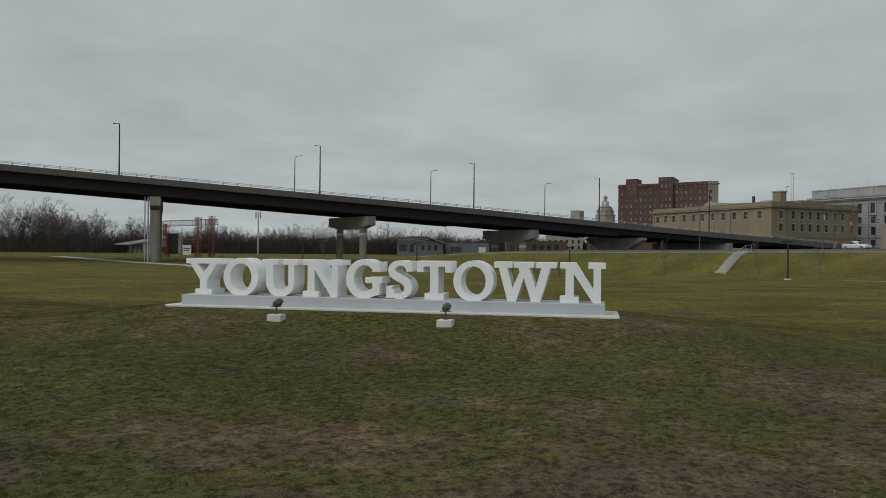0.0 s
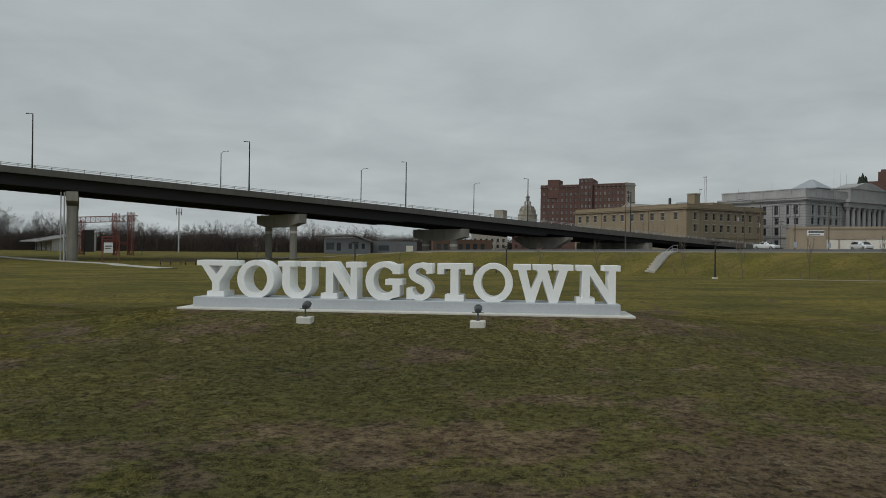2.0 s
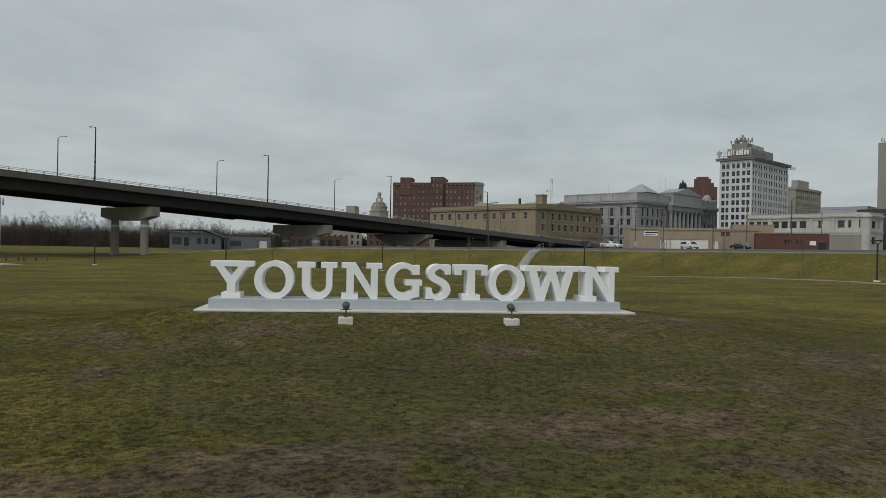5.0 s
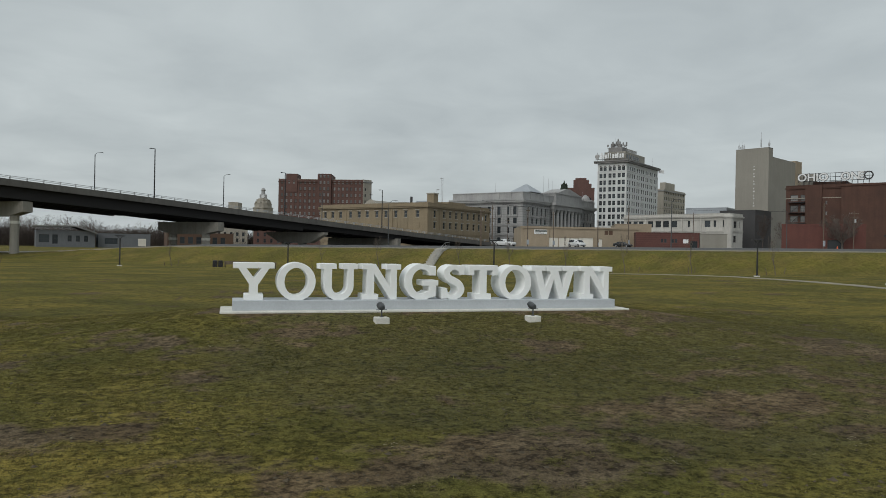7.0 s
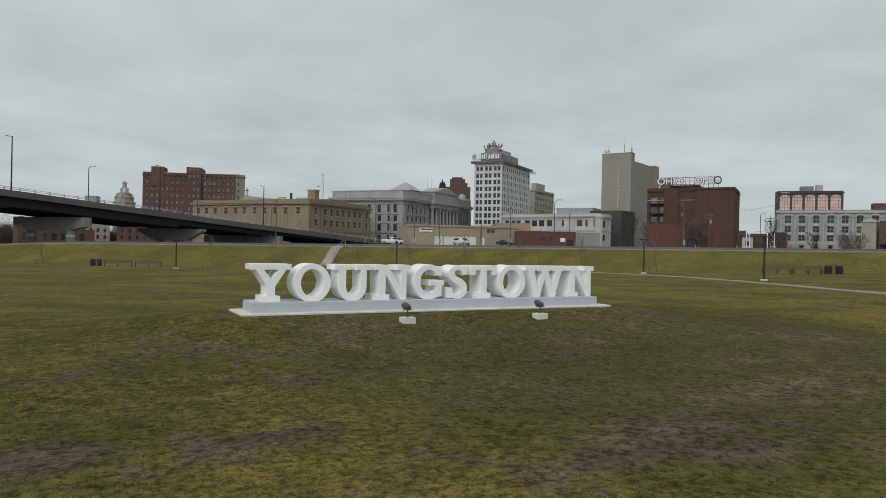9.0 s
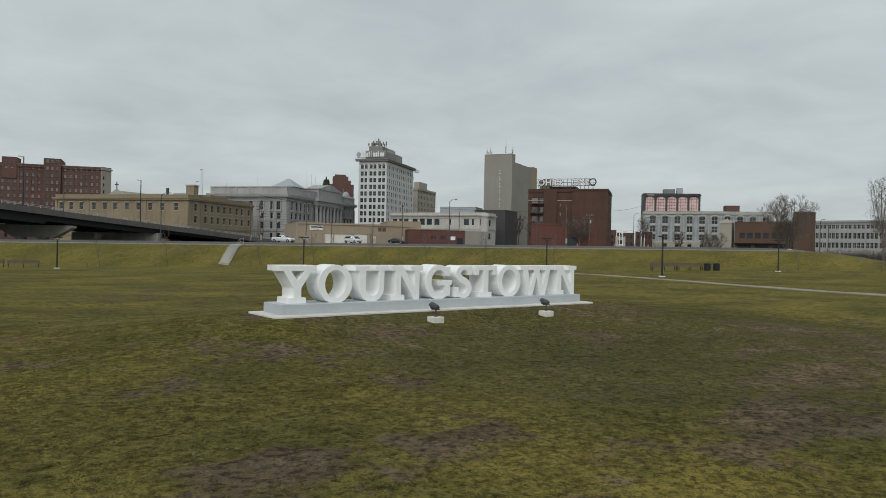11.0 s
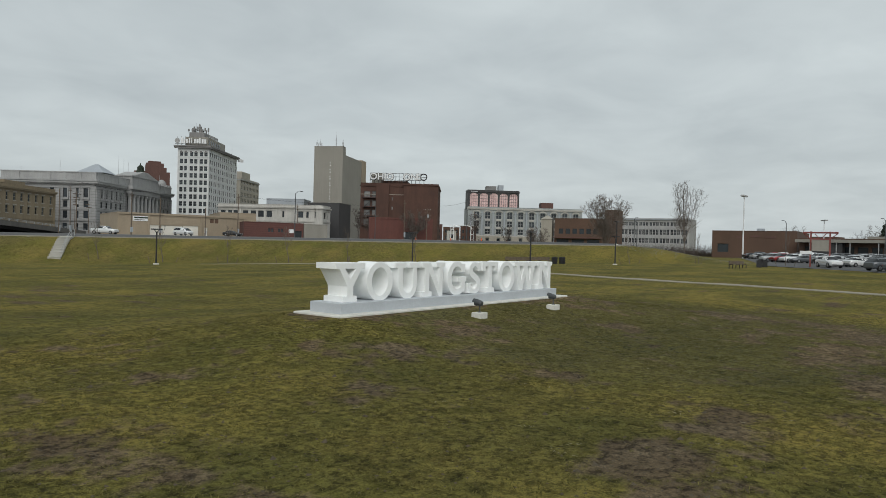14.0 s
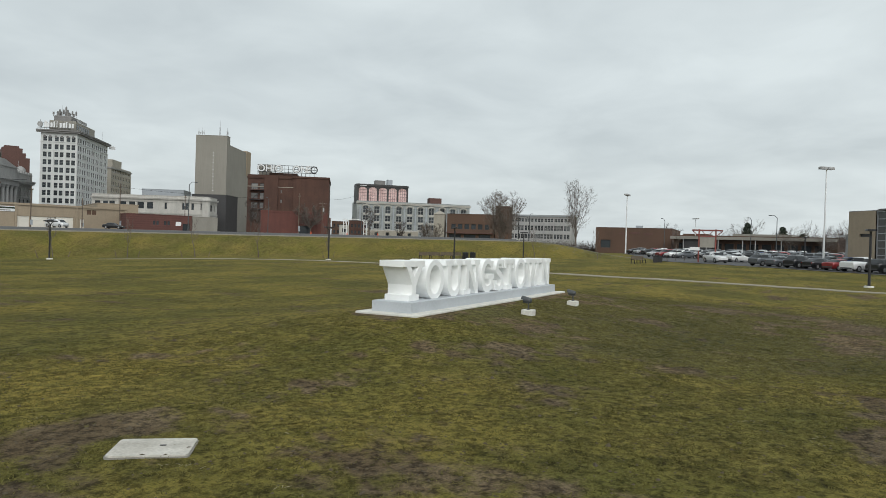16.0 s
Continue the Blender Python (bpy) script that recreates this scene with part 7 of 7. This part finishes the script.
# ---- trees ----
def bare_tree(height, seed, spread=0.5, levels=5, trunk=0.03, forks=3, thin=0.62, sides=5, lean=0.35, twig=0.012, bole=0.27):
    """A leafless tree: tapered limbs that fork down to twigs."""
    rng = random.Random(seed)
    trunk_shape, crown = Shape(), Shape()

    def limb(p, d, length, r, level):
        steps = 3 if level < 3 else 2
        q = p
        for k in range(steps):
            nd = (d + Vector((rng.uniform(-1, 1), rng.uniform(-1, 1), rng.uniform(-0.3, 0.7))) * 0.16).normalized()
            e = q + nd * length / steps
            r2 = max(twig, r * (1 - 0.35 / steps))
            (trunk_shape if level == 0 else crown).tube(q, e, r, r2, max(3, sides - level), caps=False)
            q, d, r = e, nd, r2
            if level > 0 and level < levels and k < steps - 1 and rng.random() < 0.75:
                side = Vector((rng.uniform(-1, 1), rng.uniform(-1, 1), rng.uniform(0.0, 0.7))).normalized()
                limb(q, (d * 0.5 + side * 0.75).normalized(), length * 0.55, r * 0.55, level + 1)
        if level >= levels:
            return
        count = forks + (1 if level == 0 else 0)
        turn = rng.uniform(0, 6.28)
        for k in range(count):
            a = turn + 2 * math.pi * k / count + rng.uniform(-0.5, 0.5)
            out = Vector((math.cos(a), math.sin(a), 0)) * spread * rng.uniform(0.6, 1.3)
            nd = (d * 0.75 + out + Vector((0, 0, lean))).normalized()
            limb(q, nd, length * rng.uniform(0.62, 0.82), r * thin, level + 1)

    limb(Vector((0, 0, -0.3)), Vector((0, 0, 1)), height * bole, height * trunk, 0)
    k = height / max(v[2] for v in crown.v)
    for sh in (trunk_shape, crown):
        sh.v = [(x * k, y * k, z * k) for x, y, z in sh.v]
    return trunk_shape, crown


def leader_tree(height, seed, leaders=6, flare=0.5, bole=0.16, girth=0.014, side=0.30, twig=0.012, shoots=(2, 3), sides=(6, 4, 3), runs=(9, 5, 3)):
    """A leafless tree with several long leaders that sweep outward, then up, and carry side shoots and fine twigs."""
    rng = random.Random(seed)
    stem, crown = Shape(), Shape()

    def shoot(p, d, length, r, level):
        steps = runs[level]
        for k in range(steps):
            wander = Vector((rng.gauss(0, 1), rng.gauss(0, 1), rng.gauss(0, 0.6))) * (0.05, 0.10, 0.16, 0.2)[level]
            d = (d + wander + Vector((0, 0, (0.045, 0.06, 0.05, 0.03)[level]))).normalized()
            q = p + d * length / steps
            r2 = max(twig, r * (1 - 0.8 / steps))
            crown.tube(p, q, r, r2, sides[level], caps=False)
            p, r = q, r2
            if level < 2 and (level > 0 or k > 0):
                for j in range(shoots[level]):
                    a = rng.uniform(0, 6.283)
                    out = d.orthogonal().normalized()
                    out = (out * math.cos(a) + d.cross(out) * math.sin(a))
                    share = 1 - 0.55 * k / steps
                    shoot(p, (d * 0.75 + out * rng.uniform(0.5, 0.8)).normalized(), height * (side, side * 0.45)[level] * share * rng.uniform(0.6, 1.1), max(twig, r * 0.45), level + 1)

    top = Vector((0, 0, -0.3))
    for k in range(3):
        q = top + Vector((rng.gauss(0, 0.05), rng.gauss(0, 0.05), height * bole / 3 + 0.1))
        stem.tube(top, q, height * girth * (1.15 - 0.12 * k), height * girth * (1.03 - 0.12 * k), 9, caps=False)
        top = q
    for k in range(leaders):
        a, share = 2.4 * k + rng.uniform(-0.2, 0.2), math.sqrt((k + 0.4) / leaders)
        f = flare * share
        shoot(top - Vector((0, 0, rng.uniform(0, 0.04) * height)), Vector((math.cos(a) * f, math.sin(a) * f, 1)).normalized(), height * (1 - bole) * (1.0 - 0.12 * share) * rng.uniform(0.9, 1.0), height * girth * (0.62 - 0.25 * share), 0)
    k = height / max(v[2] for v in crown.v)
    for sh in (stem, crown):
        sh.v = [(x * k, y * k, z * k) for x, y, z in sh.v]
    return stem, crown


def tree(name, at, label, mat, shapes, group=""):
    t = thing(name, at, label, "tree", group)
    part("trunk", shapes[0], mat, t)
    part("crown", shapes[1], mat, t)
    return t


big = tree("bare_tree", on_ground(146.2, 38.6), "tall leafless tree with upswept fine branches", BARK, leader_tree(18.8, 8, 10, 0.40, 0.22, 0.0085, 0.18, 0.013, (2, 2)))
broad = tree("bare_tree", on_ground(146.2, 58.3), "broad leafless tree with a dense rounded crown", BARK, leader_tree(16.2, 14, 20, 0.80, 0.18, 0.011, 0.20, 0.015, (2, 3)))
broad2 = tree("bare_tree", on_ground(171.5, 92.0), "spreading leafless street tree", BARK, leader_tree(9.0, 21, 12, 1.2, 0.18, 0.018, 0.24, 0.013))
copy_thing(broad2, on_ground(140.2, 115.2, 80) @ Matrix.Diagonal((1.15, 1.15, 1.0, 1)))
copy_thing(broad2, on_ground(138.0, 131.0, 200) @ Matrix.Diagonal((0.8, 0.8, 0.9, 1)))
slim = tree("bare_tree", on_ground(159, 107, 30), "slender leafless street tree", BARK2, leader_tree(8.5, 31, 5, 0.4, 0.2, 0.014, 0.2, 0.012))
for x, y, r in ((176, 106, 0), (118.5, 118.0, 120), (196, 108, 10)):
    copy_thing(slim, on_ground(x, y, r))

sapling = thing("young_tree", on_ground(16.4, 86.0), "thin leafless sapling held by two low stakes", "tree", "saplings along the lawn")
ts = bare_tree(5.2, 3, 0.25, 3, 0.009, 2, 0.6, 5, 0.8, 0.012)
part("trunk", ts[0], BARK, sapling)
part("crown", ts[1], BARK, sapling)
for sx in (-1, 1):
    part("stake", Shape().tube((sx * 1.6, 0, -0.1), (sx * 1.9, 0, 0.9), 0.05, 0.04, 5), WOODPOLE, sapling)
for x, y, r in ((27.3, 78.5, 20), (-14.5, 92.5, 60), (8.2, 89.8, 10), (33.0, 72.5, -30), (38.5, 66.0, 100), (44.5, 60.5, -30), (52, 56.5, 40), (60, 50.5, 10), (88, 29, -40), (96, 20.5, 0), (98, 8, 60), (-40, 96, 0)):
    copy_thing(sapling, on_ground(x, y, r))

# the wood beyond the park
WOOD = [tree("woodland_tree", pose(-190 - 6 * k, 215 + 3 * k, -1.2), "tall leafless woodland tree", (BARK2, BARK, BARK2, BARK2, BARK)[k], leader_tree(15 + 1.2 * k, 40 + k, 9 + k % 2, 0.85 + 0.18 * (k % 3), 0.20, 0.011, 0.24, 0.026, (2, 2), (3, 3, 3), (7, 3, 1)), "trees of the far wood") for k in range(5)]
random.seed(5)
for k in range(165):
    f = k / 164
    x, y = -300 + 285 * f + random.uniform(-6, 6), 105 + 215 * f ** 0.8 + random.uniform(-8, 34)
    sc = random.uniform(0.75, 1.15) * (1.0 - 0.40 * f) * (1.22 if f < 0.4 else 1.0)
    copy_thing(random.choice(WOOD), pose(x, y, -1.4, 0, 0, random.uniform(0, 360)) @ Matrix.Diagonal((sc, sc, sc * random.uniform(0.9, 1.15), 1)))
for x, y, sc in ((140, 190, 0.5), (232, 30, 0.6), (240, 5, 0.7), (236, -25, 0.65), (222, -40, 0.6), (204.9, 7.9, 0.5), (209.1, 4.7, 0.58), (203.5, -5.2, 0.5), (199.5, -11.0, 0.52), (192.5, -14.4, 0.48), (182.4, -17.5, 0.5), (186.0, -22.0, 0.5), (172.0, -22.5, 0.45), (188.0, -9.0, 0.55), (190.5, -15.0, 0.6), (194.0, -22.0, 0.6), (199.0, -27.0, 0.62), (186.5, -28.0, 0.55), (178.0, -27.0, 0.5), (208, -52, 0.6), (198, -40, 0.5), (255, 55, 0.5), (238, 170, 0.5), (245, 162, 0.5)):
    copy_thing(random.choice(WOOD), pose(x, y, ground_level(x, y) - 0.2, 0, 0, random.uniform(0, 360)) @ Matrix.Diagonal((sc, sc, sc, 1)))


def brush(name, count, line, height, depth, label, width=0.10):
    """Bare undergrowth: a thicket of thin leaning stems."""
    rng = np.random.default_rng(3)
    f = rng.random(count)
    pts = np.array(line, float)
    seg = np.minimum((f * (len(pts) - 1)).astype(int), len(pts) - 2)
    u = f * (len(pts) - 1) - seg
    base_xy = pts[seg] * (1 - u)[:, None] + pts[seg + 1] * u[:, None]
    base_xy += rng.normal(0, 1, (count, 2)) * depth
    hgt = height * rng.beta(2.2, 1.6, count) * (0.75 + 0.5 * np.sin(f * 61) ** 2)
    ang = rng.random(count) * math.tau
    ux, uy = np.cos(ang) * width * rng.uniform(0.5, 1.6, count), np.sin(ang) * width * rng.uniform(0.5, 1.6, count)
    leanx, leany = rng.normal(0, 0.55, (2, count)) * hgt
    z = np.full(count, -1.7) + (2.2 if base_xy[0, 0] > 0 else 0.0)
    v = np.empty((count * 4, 3))
    v[0::4] = np.stack([base_xy[:, 0] - ux, base_xy[:, 1] - uy, z], 1)
    v[1::4] = np.stack([base_xy[:, 0] + ux, base_xy[:, 1] + uy, z], 1)
    v[2::4] = np.stack([base_xy[:, 0] + leanx + ux * 0.3, base_xy[:, 1] + leany + uy * 0.3, z + hgt], 1)
    v[3::4] = np.stack([base_xy[:, 0] + leanx - ux * 0.3, base_xy[:, 1] + leany - uy * 0.3, z + hgt], 1)
    me = bpy.data.meshes.new(name)
    me.vertices.add(count * 4)
    me.vertices.foreach_set("co", v.ravel())
    me.loops.add(count * 4)
    me.loops.foreach_set("vertex_index", np.arange(count * 4))
    me.polygons.add(count)
    me.polygons.foreach_set("loop_start", np.arange(0, count * 4, 4))
    me.update()
    me.materials.append(BRUSH)
    return tagged(new(name, me), label, "undergrowth", kind="stuff")


brush("woodland_brush", 210000, [(-330, 80), (-230, 180), (-140, 240), (-60, 285), (10, 320)], 8.4, 9.0, "dense brown leafless undergrowth of the far wood", 0.055)
brush("town_brush", 26000, [(238, 178), (262, 118), (228, 66), (226, 20), (215, -55)], 3.8, 3.0, "brown leafless shrubs beyond the car park", 0.03)
ever = thing("evergreen", pose(232, -12, 1.0), "dark evergreen tree beyond the car park", "tree", "evergreens")
ev = Shape()
rg = random.Random(9)
for k in range(420):
    z = rg.uniform(1.0, 7.5)
    r = (8.2 - z) * 0.36 * rg.uniform(0.5, 1.1)
    a = rg.uniform(0, 6.28)
    p = Vector((r * math.cos(a), r * math.sin(a), z))
    ev.tube(p, p + Vector((math.cos(a) * 0.7, math.sin(a) * 0.7, -0.25)), 0.22, 0.03, 4, caps=False)
part("trunk", Shape().tube((0, 0, 0), (0, 0, 7.6), 0.2, 0.05, 6), BARK2, ever)
part("crown", ev, EVERGREEN, ever)
copy_thing(ever, pose(212, -6.5, 1.0, 0, 0, 70) @ Matrix.Diagonal((1, 1, 1.2, 1)))
copy_thing(ever, pose(214, 3.5, 1.0, 0, 0, 200) @ Matrix.Diagonal((1, 1, 1.35, 1)))

# overhead wires in town
for k, (a, b) in enumerate((((182, 176, 17.0), (150, 212, 19.0)), ((200, 150, 17.5), (254, 174, 24)), ((52.5, 137.5, 13.6), (69, 134.5, 12.5)))):
    w, n = Shape(), 16
    side = (Vector(b) - Vector(a)).cross(Vector((0, 0, 1))).normalized() * 0.04
    up = Vector((0, 0, 0.04))
    vs = []
    for j in range(n + 1):
        t = j / n
        p = Vector(a).lerp(Vector(b), t) - Vector((0, 0, 2.4 * t * (1 - t) * 4 * 0.25))
        vs += [p + side, p + up, p - side, p - up]
    w.add(vs, [(4 * j + q, 4 * j + 4 + q, 4 * j + 4 + (q + 1) % 4, 4 * j + (q + 1) % 4) for j in range(n) for q in range(4)] + [(0, 1, 2, 3), (4 * n + 3, 4 * n + 2, 4 * n + 1, 4 * n)])
    solid("overhead_cable", w, BLACK, pose(0, 0, 0), "dark overhead cable sagging between poles", "cable", "overhead cables")


# ---- turf in front of the sign ----
def turf_blades(count):
    rng = np.random.default_rng(1)
    ang = rng.uniform(radians(150), radians(395), int(count * 2.4))
    rad = 1.6 + 18.5 * rng.random(int(count * 2.4)) ** 0.62
    x, y = np.cos(ang) * rad * 1.12 - 3.5, np.sin(ang) * rad
    soil = np.array([bare_level(px, py) for px, py in zip(x, y)])
    clump = np.array([noise.noise((px * 3.4, py * 3.4, 4.0)) + 0.5 * noise.noise((px * 9.0, py * 9.0, 8.0)) for px, py in zip(x, y)])
    keep = (soil + 0.45 * clump < rng.random(int(count * 2.4)) * 0.8) & (clump > rng.normal(-0.12, 0.16, int(count * 2.4))) & ~((np.abs(x) < 6.75) & (y > -0.7) & (y < 1.4)) & ~((np.abs(0.588 * (x + 16.70) - 0.809 * (y + 2.67)) < 0.43) & (np.abs(0.809 * (x + 16.70) + 0.588 * (y + 2.67)) < 0.33)) & (rng.random(int(count * 2.4)) < np.clip((20.2 - rad) / 8.0, 0, 1))
    x, y = x[keep][:count], y[keep][:count]
    n = len(x)
    z = np.array([ground_level(px, py) for px, py in zip(x, y)])
    hgt = rng.gamma(3.0, 0.0042, n) + 0.004
    a = rng.random(n) * math.tau
    wx, wy = np.cos(a) * 0.008, np.sin(a) * 0.008
    lx, ly = rng.normal(0, 1.1, (2, n)) * hgt
    v = np.empty((n * 3, 3))
    v[0::3] = np.stack([x - wx, y - wy, z - 0.004], 1)
    v[1::3] = np.stack([x + wx, y + wy, z - 0.004], 1)
    v[2::3] = np.stack([x + lx, y + ly, z + hgt], 1)
    me = bpy.data.meshes.new("turf_blades")
    me.vertices.add(n * 3)
    me.vertices.foreach_set("co", v.ravel())
    me.loops.add(n * 3)
    me.loops.foreach_set("vertex_index", np.arange(n * 3))
    me.polygons.add(n)
    me.polygons.foreach_set("loop_start", np.arange(0, n * 3, 3))
    me.update()
    me.materials.append(BLADE)
    return tagged(new("turf_blades", me), "short matted winter grass blades before the sign", "grass", kind="stuff")


BLADE = material("grass_blade", (0.094, 0.091, 0.027), 0.9, 0.30, 1.2, 0.30, 9.0, 0.0, tone=(0.138, 0.124, 0.042))
BLADE.node_tree.nodes["Principled BSDF"].inputs["Specular IOR Level"].default_value = 0.1


def vary_blades(m, low, high):
    """Each blade takes its own tone."""
    n, l = m.node_tree.nodes, m.node_tree.links
    b = n["Principled BSDF"]
    was = b.inputs["Base Color"].links[0].from_socket
    geo = n.new("ShaderNodeNewGeometry")
    tone = n.new("ShaderNodeMapRange")
    tone.inputs["To Min"].default_value, tone.inputs["To Max"].default_value = low, high
    l.new(geo.outputs["Random Per Island"], tone.inputs["Value"])
    mul = n.new("ShaderNodeMixRGB")
    mul.blend_type = "MULTIPLY"
    mul.inputs[0].default_value = 1.0
    l.new(was, mul.inputs[1])
    l.new(tone.outputs[0], mul.inputs[2])
    l.new(mul.outputs[0], b.inputs["Base Color"])


vary_blades(BLADE, 0.65, 1.3)
turf_blades(620000)

# straw and pale scraps on the soil
sc = Shape()
rg = random.Random(4)
for k in range(300):
    a, r = rg.uniform(radians(170), radians(385)), 3.0 + 13 * rg.random() ** 0.7
    x, y = math.cos(a) * r * 1.1 - 3, math.sin(a) * r
    if abs(x) < 6.9 and -0.8 < y < 1.5:
        continue
    spot = noise.noise((x * 0.4, y * 0.4, 9.0))
    if spot < 0.05 and rg.random() < 0.6:
        continue
    z = ground_level(x, y) + 0.015
    for j in range(rg.choice((1, 2, 5, 8))):
        b, ln = rg.uniform(0, 6.28), rg.uniform(0.02, 0.075)
        px, py = x + rg.gauss(0, 0.10), y + rg.gauss(0, 0.10)
        sc.tube((px, py, z), (px + math.cos(b) * ln, py + math.sin(b) * ln, z + rg.uniform(0, 0.02)), 0.0026, 0.0018, 3, caps=False)
STRAW = material("dry_straw", (0.30, 0.27, 0.18), 0.9, 0.2, 1.0, 0.2, 20.0, 0.0)
tagged(new("straw_litter", sc.mesh("straw_litter", STRAW)), "scattered pale straw and leaf scraps on the soil", "litter", kind="stuff")

# dark clods and weeds on the soil
def clods(name, count, mat, label, category, low, high, squash):
    rng = np.random.default_rng(12)
    verts, faces = [], []
    made = 0
    while made < count:
        a, r = rng.uniform(radians(150), radians(395)), 2.5 + 15.5 * math.sqrt(rng.random())
        x, y = math.cos(a) * r * 1.12 - 3.0, math.sin(a) * r
        if (abs(x) < 6.9 and -0.8 < y < 1.5) or rng.random() > 0.25 + bare_level(x, y):
            continue
        z, size, k = ground_level(x, y), rng.uniform(low, high) * (2.0 if rng.random() < 0.05 else 1.0), len(verts)
        for j in range(5):
            t = math.tau * j / 5 + rng.uniform(-0.4, 0.4)
            q = size * rng.uniform(0.6, 1.3)
            verts.append((x + q * math.cos(t), y + q * math.sin(t), z - 0.004))
        verts.append((x + size * rng.uniform(-0.4, 0.4), y + size * rng.uniform(-0.4, 0.4), z + size * squash * rng.uniform(0.5, 1.3)))
        faces += [(k + j, k + (j + 1) % 5, k + 5) for j in range(5)]
        made += 1
    return tagged(new(name, mesh_from(name, verts, faces, mat)), label, category, kind="stuff")


clods("soil_clods", 14000, SOILCRUMB, "small dark clods and clumps on the trodden soil", "soil", 0.010, 0.032, 0.55)
clods("gravel", 900, SLAB, "scattered pale gravel on the soil", "gravel", 0.005, 0.012, 0.8)

# pale rubble on the end of the bank
def rubble(count):
    rng = np.random.default_rng(21)
    verts, faces = [], []
    for n in range(count):
        s, w = rng.uniform(58, 84), rng.normal(83.5, 2.8)
        x, y = bank_point(s, w)
        z, size, k = ground_level(x, y), rng.uniform(0.03, 0.10), len(verts)
        for j in range(5):
            t = math.tau * j / 5 + rng.uniform(-0.4, 0.4)
            verts.append((x + size * 1.4 * math.cos(t), y + size * math.sin(t), z - 0.05))
        verts.append((x + rng.uniform(-0.05, 0.05), y, z + size * 0.8))
        faces += [(k + j, k + (j + 1) % 5, k + 5) for j in range(5)]
    return tagged(new("rubble", mesh_from("rubble", verts, faces, RUBBLE)), "pale broken limestone scattered down the bank", "rubble", kind="stuff")


rubble(1000)


# coarse tufts, close by and out over the lawn
def tufts(count, near, far, low, high, seed):
    rng = np.random.default_rng(seed)
    verts, faces = [], []
    while count:
        a, r = rng.uniform(0, math.tau), near + (far - near) * math.sqrt(rng.random())
        x, y = math.cos(a) * r * 1.1 - 3.0, math.sin(a) * r
        if (abs(x) < 7.0 and -0.9 < y < 1.6) or (y > 0 and r < 6) or noise.noise((x * 0.5, y * 0.5, 11.0)) < rng.uniform(-0.3, 0.25) or 0.6 * x + 0.8 * y > 74:
            continue
        z, size = ground_level(x, y), rng.uniform(low, high)
        for j in range(11):
            b, t = rng.uniform(0, math.tau), rng.uniform(0, math.tau)
            px, py = x + math.cos(b) * size * rng.random(), y + math.sin(b) * size * rng.random()
            wx, wy, k = math.cos(t) * size * 0.12, math.sin(t) * size * 0.12, len(verts)
            verts += [(px - wx, py - wy, z - 0.006), (px + wx, py + wy, z - 0.006), (px + rng.normal(0, 0.7) * size, py + rng.normal(0, 0.7) * size, z + size * rng.uniform(0.45, 1.0))]
            faces.append((k, k + 1, k + 2))
        count -= 1
    return verts, faces


# coloured darker than the turf to imitate the small shadows among tufts
TUFT = material("coarse_tuft_blades", (0.078, 0.078, 0.025), 0.9, 0.3, 1.5, 0.4, 20.0, 0.0, tone=(0.110, 0.100, 0.036))
TUFT.node_tree.nodes["Principled BSDF"].inputs["Specular IOR Level"].default_value = 0.1
tv, tf = tufts(7000, 3.0, 19.0, 0.020, 0.048, 31)
fv, ff = tufts(12000, 17.0, 62.0, 0.025, 0.055, 32)
tagged(new("grass_tufts", mesh_from("grass_tufts", tv + fv, tf + [tuple(len(tv) + c for c in f) for f in ff], TUFT)), "coarse grass tufts scattered over the lawn, coloured dark for tuft shade", "grass", kind="stuff")
